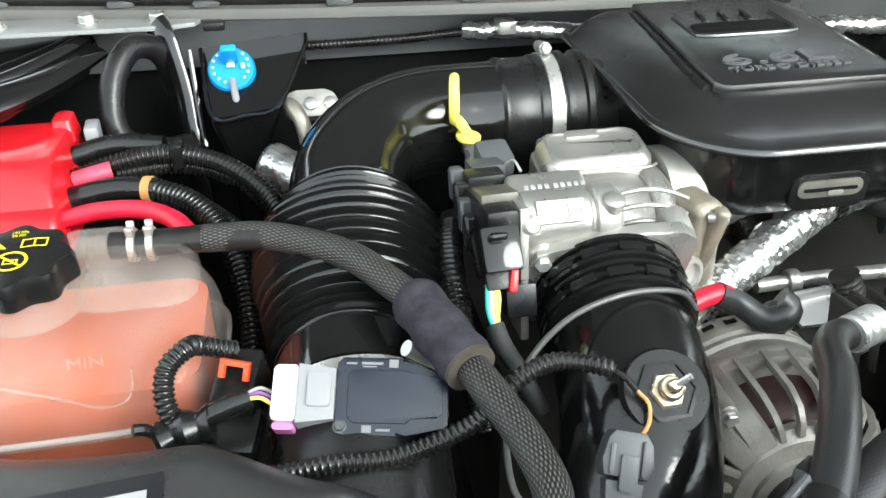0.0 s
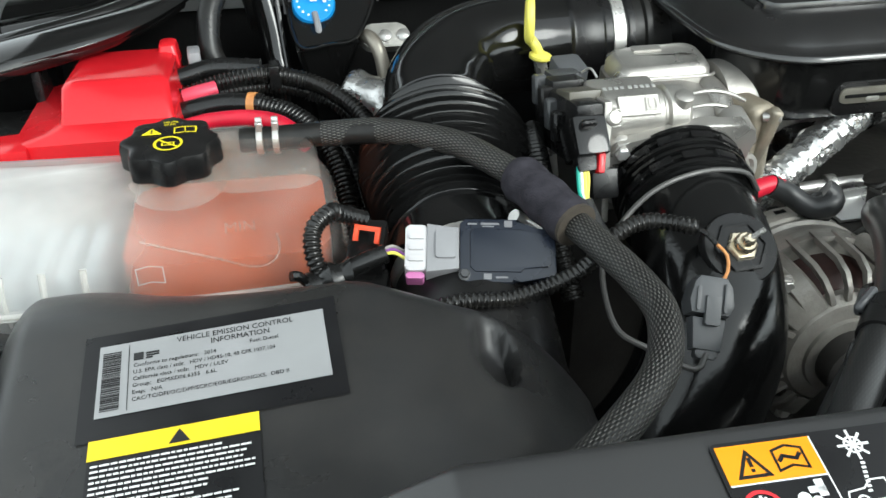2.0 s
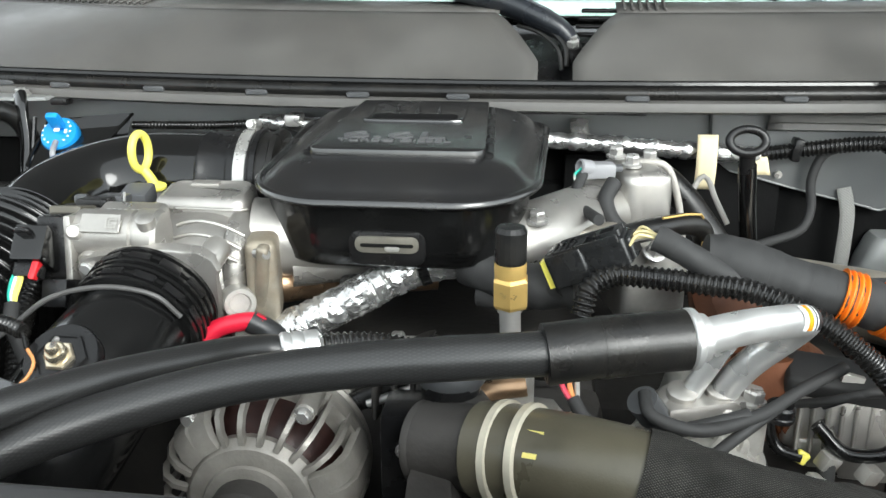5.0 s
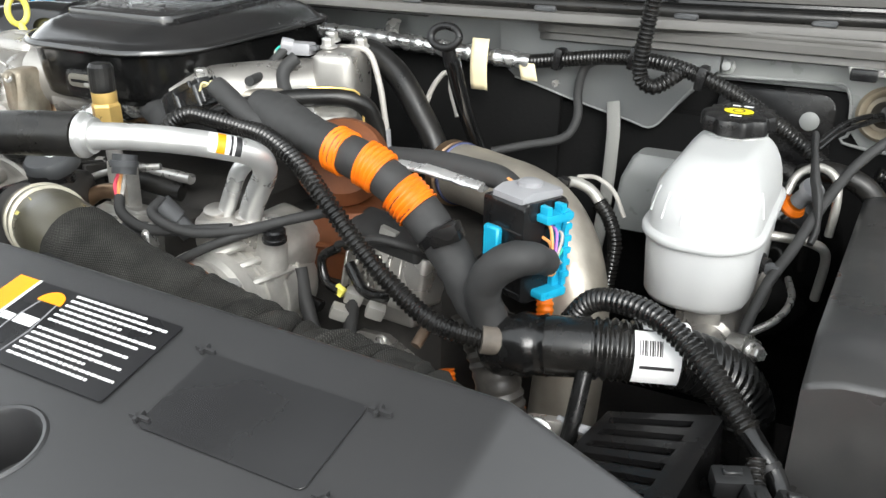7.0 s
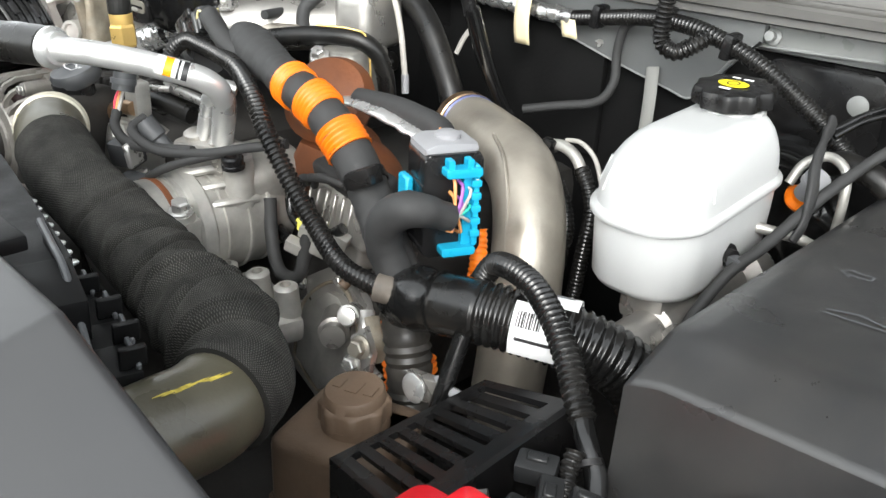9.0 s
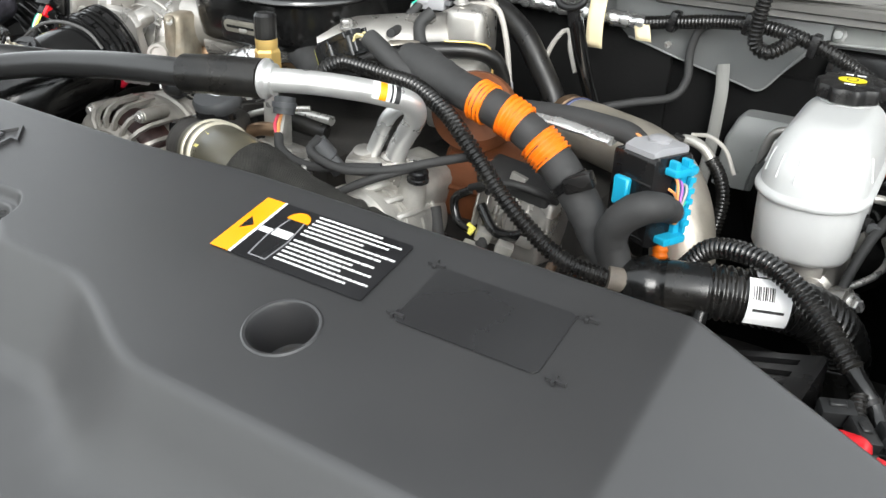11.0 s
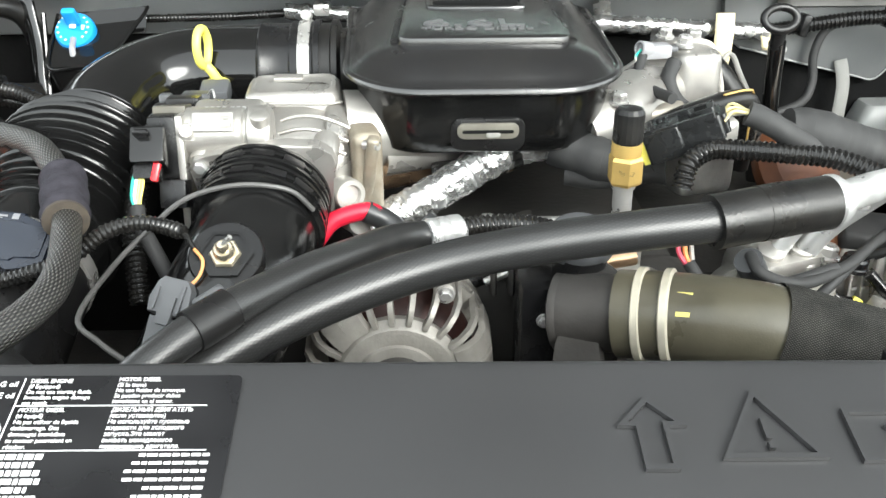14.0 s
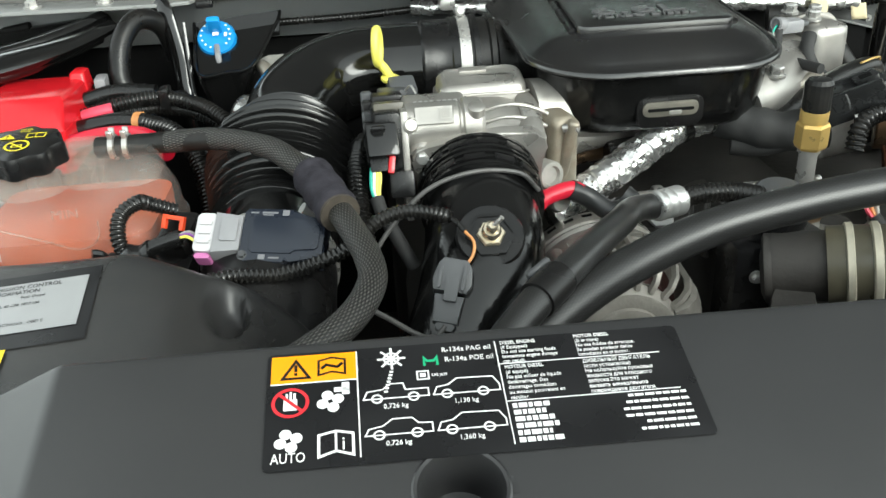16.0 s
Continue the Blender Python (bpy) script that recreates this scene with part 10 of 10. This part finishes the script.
wc = part("cap", lathe((0.158, 1.020, 1.345), (0, -0.75, 0.66), [(0.024, 0), (0.026, 0.003), (0.026, 0.012), (0.024, 0.015), (0, 0.016)], 32), BLUE, wf, "bright blue snap cap")
part("cap_grip", box((0.158, 1.005, 1.372), (0.018, 0.010, 0.026), 0.004, (40, 0, 0)), BLUE, wc)
wm = plate_frame((0.158, 1.0078, 1.356), (1, 0, 0), (0, 0.66, 0.75))
for q in ((-0.004, -0.001, 0.004, 0.006), (0.011, -0.003, 0.015, 0.003)):
    part("cap_print", bars(wm, [q], 0.0042), LABEL_WHITE, wc)
for k in range(16):
    if k not in (3, 4, 12, 13):
        a = 2 * math.pi * k / 16
        part("cap_print", bars(wm @ Matrix.Rotation(a, 4, 'Z'), [(0.0180, -0.0012, 0.0205, 0.0012)], 0.0042), LABEL_WHITE, wc)
part("strap", tube([(0.158, 1.0, 1.345), (0.160, 0.985, 1.335), (0.161, 0.982, 1.322)], 0.004, 8, 0.004), CONN_GREY, wc)
sp = thing("shoulder_plate", "pale plated shoulder plate with bolts at the cowl corner", "bracket", at=(0.0, 1.06, 1.39))
part("plate", prism([(-0.30, -0.018), (0.09, -0.028), (0.122, -0.020), (0.128, -0.006), (0.06, 0.03), (-0.30, 0.045)], 0, 0.005, pose(0, 1.07, 1.392, 0, 0, 0), 0.002), BODY_WHITE, sp)
for x, y in ((0.082, 1.062), (0.005, 1.072), (-0.09, 1.07)):
    bolt(sp, (x, y, 1.397), (0, -0.1, 1), 0.009, 0.010)
part("end_clip", box((0.142, 1.056, 1.391), (0.024, 0.020, 0.010), 0.003), BLACK_SATIN, sp)
hb2 = thing("hood_hinge_brace", "glossy black curved hood hinge brace", "bracket", at=(-0.1, 1.0, 1.33))
ARM = [(-0.36, 0.905, 1.318), (-0.25, 0.915, 1.330), (-0.16, 0.935, 1.342), (-0.08, 0.97, 1.352), (-0.03, 1.02, 1.360), (0.0, 1.06, 1.368)]
part("channel", tube(ARM, 0.052, 20, 0.008, lambda s, L: 1.0 - 0.35 * smooth(L * 0.6, L, s), flat=0.32), PAINT_BLACK, hb2)
part("channel_lip", tube([(x, y - 0.048 + 0.012 * i / 5, z - 0.004) for i, (x, y, z) in enumerate(ARM)], 0.012, 12, 0.008), PAINT_BLACK, hb2)
part("channel_lip", tube([(x, y + 0.046 - 0.016 * i / 5, z + 0.002) for i, (x, y, z) in enumerate(ARM)], 0.011, 12, 0.008), PAINT_BLACK, hb2)
part("channel_ridge", tube([(x, y + 0.004, z + 0.014) for x, y, z in ARM], 0.010, 12, 0.008, flat=0.7), PAINT_BLACK, hb2)
# black discs on the channel: the dark of holes put into their colour
part("channel_hole", disc((-0.205, 0.900, 1.3475), (0.05, -0.3, 1), 0.011, 0.004, 0.001), INSULATION, hb2)
part("channel_hole", disc((-0.125, 0.975, 1.3565), (0.05, -0.1, 1), 0.008, 0.004, 0.001), INSULATION, hb2)
part("strut", tube([(0.080, 1.055, 1.392), (0.090, 1.040, 1.378), (0.100, 1.022, 1.334), (0.106, 0.995, 1.278), (0.110, 0.985, 1.20)], 0.0150, 16, 0.006, lambda s, L: 1.25 - 0.25 * smooth(0, 0.05, s), flat=0.5, up=(0, 1, 0.3)), PAINT_BLACK, hb2)
part("strut_edge", tube([(0.114, 1.030, 1.372), (0.1165, 1.012, 1.332), (0.121, 0.985, 1.276)], 0.0034, 8, 0.006), PAINT_BLACK, hb2)
part("upper_flange", sheet(20, 8, lambda u, v: (-0.20 + 0.20 * u, 1.075 + 0.045 * v - 0.05 * (1 - u) * (1 - v), 1.352 + 0.016 * u + 0.010 * math.sin(math.pi * v))), PAINT_BLACK, hb2)
part("rib_arm", tube([(-0.20, 1.035, 1.338), (-0.11, 1.040, 1.350), (-0.05, 1.068, 1.362), (-0.01, 1.10, 1.372)], 0.020, 16, 0.008, flat=0.5), PAINT_BLACK, hb2)
# black box on the flange, painted as the dark of a notch
part("arm_notch", box((-0.125, 1.085, 1.368), (0.040, 0.022, 0.008), 0.003, (0, -8, 6)), INSULATION, hb2)
part("end_plug", lathe((-0.235, 0.985, 1.34), (0.1, -0.8, 0.4), [(0.03, 0), (0.03, 0.01), (0.022, 0.014), (0, 0.014)], 24), CONN_GREY, hb2)
solo("drain_hose", tube([(0.092, 1.055, 1.32), (0.086, 1.045, 1.358), (0.074, 1.030, 1.378), (0.054, 1.010, 1.382), (0.038, 0.985, 1.358), (0.034, 0.965, 1.322), (0.042, 0.960, 1.300), (0.058, 0.960, 1.292), (0.085, 0.97, 1.282), (0.112, 1.0, 1.275)], 0.0135, 16, 0.006), RUBBER, "black rubber hose looped beside the hinge brace", "hose")
bc_ = thing("battery_cables", "bundle of black corrugated battery cables with red and pink sleeves", "cable", at=(0.1, 0.85, 1.29))
part("cable", loom([(0.005, 0.875, 1.298), (0.05, 0.885, 1.308), (0.10, 0.885, 1.312), (0.15, 0.87, 1.302), (0.19, 0.835, 1.28), (0.21, 0.79, 1.25), (0.215, 0.75, 1.20)], 0.010, 0.005), LOOM, bc_)
part("cable", loom([(0.045, 0.885, 1.295), (0.10, 0.89, 1.297), (0.15, 0.88, 1.285), (0.19, 0.85, 1.26), (0.20, 0.81, 1.22)], 0.0095, 0.005), LOOM, bc_)
part("cable", tube([(0.0, 0.905, 1.308), (0.04, 0.912, 1.315), (0.09, 0.905, 1.313)], 0.011, 12, 0.005), TAPE_SHINE, bc_)
part("cable", tube([(0.005, 0.845, 1.290), (0.05, 0.845, 1.297), (0.09, 0.835, 1.297)], 0.012, 14, 0.005), TAPE_SHINE, bc_)
part("cable", loom([(0.085, 0.836, 1.297), (0.12, 0.815, 1.290), (0.150, 0.780, 1.27), (0.165, 0.74, 1.235), (0.168, 0.69, 1.19)], 0.012, 0.005), LOOM, bc_)
part("cable", loom([(0.09, 0.85, 1.288), (0.13, 0.83, 1.275), (0.17, 0.79, 1.25), (0.185, 0.74, 1.20)], 0.010, 0.005), LOOM, bc_)
part("orange_tape", tube([(0.076, 0.839, 1.2972), (0.084, 0.8365, 1.2972)], 0.0128, 14, 0.003), WIRE_ORANGE, bc_)
part("pink_sleeve", tube([(0.008, 0.868, 1.300), (0.025, 0.868, 1.304), (0.042, 0.872, 1.306)], 0.010, 12, 0.004, flat=0.8), PINK, bc_, "pink heat shrink sleeve")
part("red_cable", tube([(0.0, 0.805, 1.288), (0.04, 0.80, 1.297), (0.08, 0.785, 1.302), (0.11, 0.76, 1.302), (0.13, 0.735, 1.29)], 0.0085, 12, 0.005), RED_CABLE, bc_, "red cable")
part("tie", box((0.105, 0.885, 1.312), (0.012, 0.026, 0.026), 0.003), BLACK_SATIN, bc_)
lp = thing("level_sensor_harness", "taped level sensor harness in front of the coolant tank", "harness", at=(0.12, 0.52, 1.28))
part("loop_loom", loom([(0.132, 0.508, 1.272), (0.124, 0.518, 1.292), (0.126, 0.532, 1.308), (0.139, 0.545, 1.314), (0.146, 0.555, 1.308), (0.167, 0.562, 1.296)], 0.0074, 0.0040), LOOM, lp)
part("taped_arm", tube([(0.132, 0.508, 1.275), (0.142, 0.508, 1.281), (0.165, 0.512, 1.288), (0.178, 0.514, 1.291)], 0.0074, 12, 0.005), TAPE_SHINE, lp)
part("tape_knot", tube([(0.119, 0.505, 1.270), (0.134, 0.507, 1.276), (0.152, 0.508, 1.279)], 0.0125, 12, 0.004, lambda s, L: 1 + 0.15 * math.sin(s * 420)), TAPE_SHINE, lp)
part("tail", tube([(0.124, 0.505, 1.27), (0.139, 0.490, 1.255), (0.142, 0.485, 1.235)], 0.008, 10, 0.005), TAPE_SHINE, lp)
part("tail", tube([(0.119, 0.507, 1.275), (0.112, 0.500, 1.287), (0.106, 0.497, 1.29)], 0.004, 8, 0.004), TAPE_SHINE, lp)
for k, c in enumerate((YELLOW, WIRE_VIOLET, WIRE_WHITE)):
    part("wire", tube([(0.176, 0.513 + 0.003 * k, 1.291), (0.184, 0.512 + 0.005 * k, 1.292), (0.192, 0.508 + 0.006 * k, 1.288)], 0.0014, 6, 0.003), c, lp)
sq = part("sensor_plug", box((0.168, 0.556, 1.268), (0.030, 0.045, 0.034), 0.004, (20, 0, -15)), BLACK_SATIN, lp)
LOCK_RED = mat("red_orange_lock", (0.75, 0.07, 0.02), 0.4)
lkm = plate_frame((0.156, 0.548, 1.286), (0.93, -0.30, -0.10), (0.10, 0.45, 0.88))
for q in ((0.0, 0.0, 0.004, 0.012), (0.017, 0.0, 0.021, 0.012), (0.0, 0.009, 0.021, 0.013)):
    part("plug_lock", prism([(q[0], q[1]), (q[2], q[1]), (q[2], q[3]), (q[0], q[3])], 0, 0.005, lkm, 0.001), LOCK_RED, sq, "red orange lock tab")
part("lower_plug", box((0.160, 0.53, 1.248), (0.04, 0.035, 0.02), 0.004, (20, 0, -15)), BLACK_SATIN, sq)
vl = thing("line_union_block", "metal line union block with a foil wrapped line", "pipe fitting", at=(0.24, 0.97, 1.29))
part("block", prism(rounded(-0.03, 0.03, -0.016, 0.016, 0.014), 0, 0.012, plate_frame((0.240, 0.997, 1.308), (1, 0, 0), (0, 0.7, 0.7)), 0.003), ALU_DULL, vl)
for x in (0.216, 0.240, 0.262):
    part("stud", lathe((x, 0.989, 1.314), (0, -0.7, 0.7), [(0.008, 0), (0.008, 0.004), (0.005, 0.006), (0, 0.006)], 16), STEEL, vl)
part("line", tube([(0.216, 0.984, 1.318), (0.222, 0.968, 1.318), (0.230, 0.955, 1.300), (0.236, 0.945, 1.25)], 0.0085, 12, 0.005), STAINLESS, vl)
part("foil_wrap", tube([(0.19, 0.93, 1.27), (0.215, 0.91, 1.265), (0.235, 0.885, 1.25), (0.24, 0.85, 1.22)], 0.026, 16, 0.005, lambda s, L: 1 + 0.06 * math.sin(s * 230)), FOIL, vl, angle=80)
solo("rear_corrugated_line", loom([(0.235, 1.072, 1.356), (0.35, 1.066, 1.359), (0.43, 1.062, 1.364)], 0.0060, 0.0050), LOOM, "black corrugated line along the firewall", "harness")
rf = thing("firewall_foil_joint", "foil covered joint of the firewall line", "pipe", at=(0.47, 1.05, 1.36))
part("foil", crumple(tube([(0.425, 1.062, 1.366), (0.46, 1.058, 1.365), (0.52, 1.055, 1.362), (0.60, 1.05, 1.355), (0.71, 1.047, 1.352)], 0.0105, 24, 0.003, lambda s, L: 1 + 0.06 * math.sin(s * 260)), 0.0011, 130, 0.6), FOIL, rf, angle=24)
part("clip", box((0.475, 1.05, 1.372), (0.022, 0.03, 0.016), 0.004), STEEL, rf)
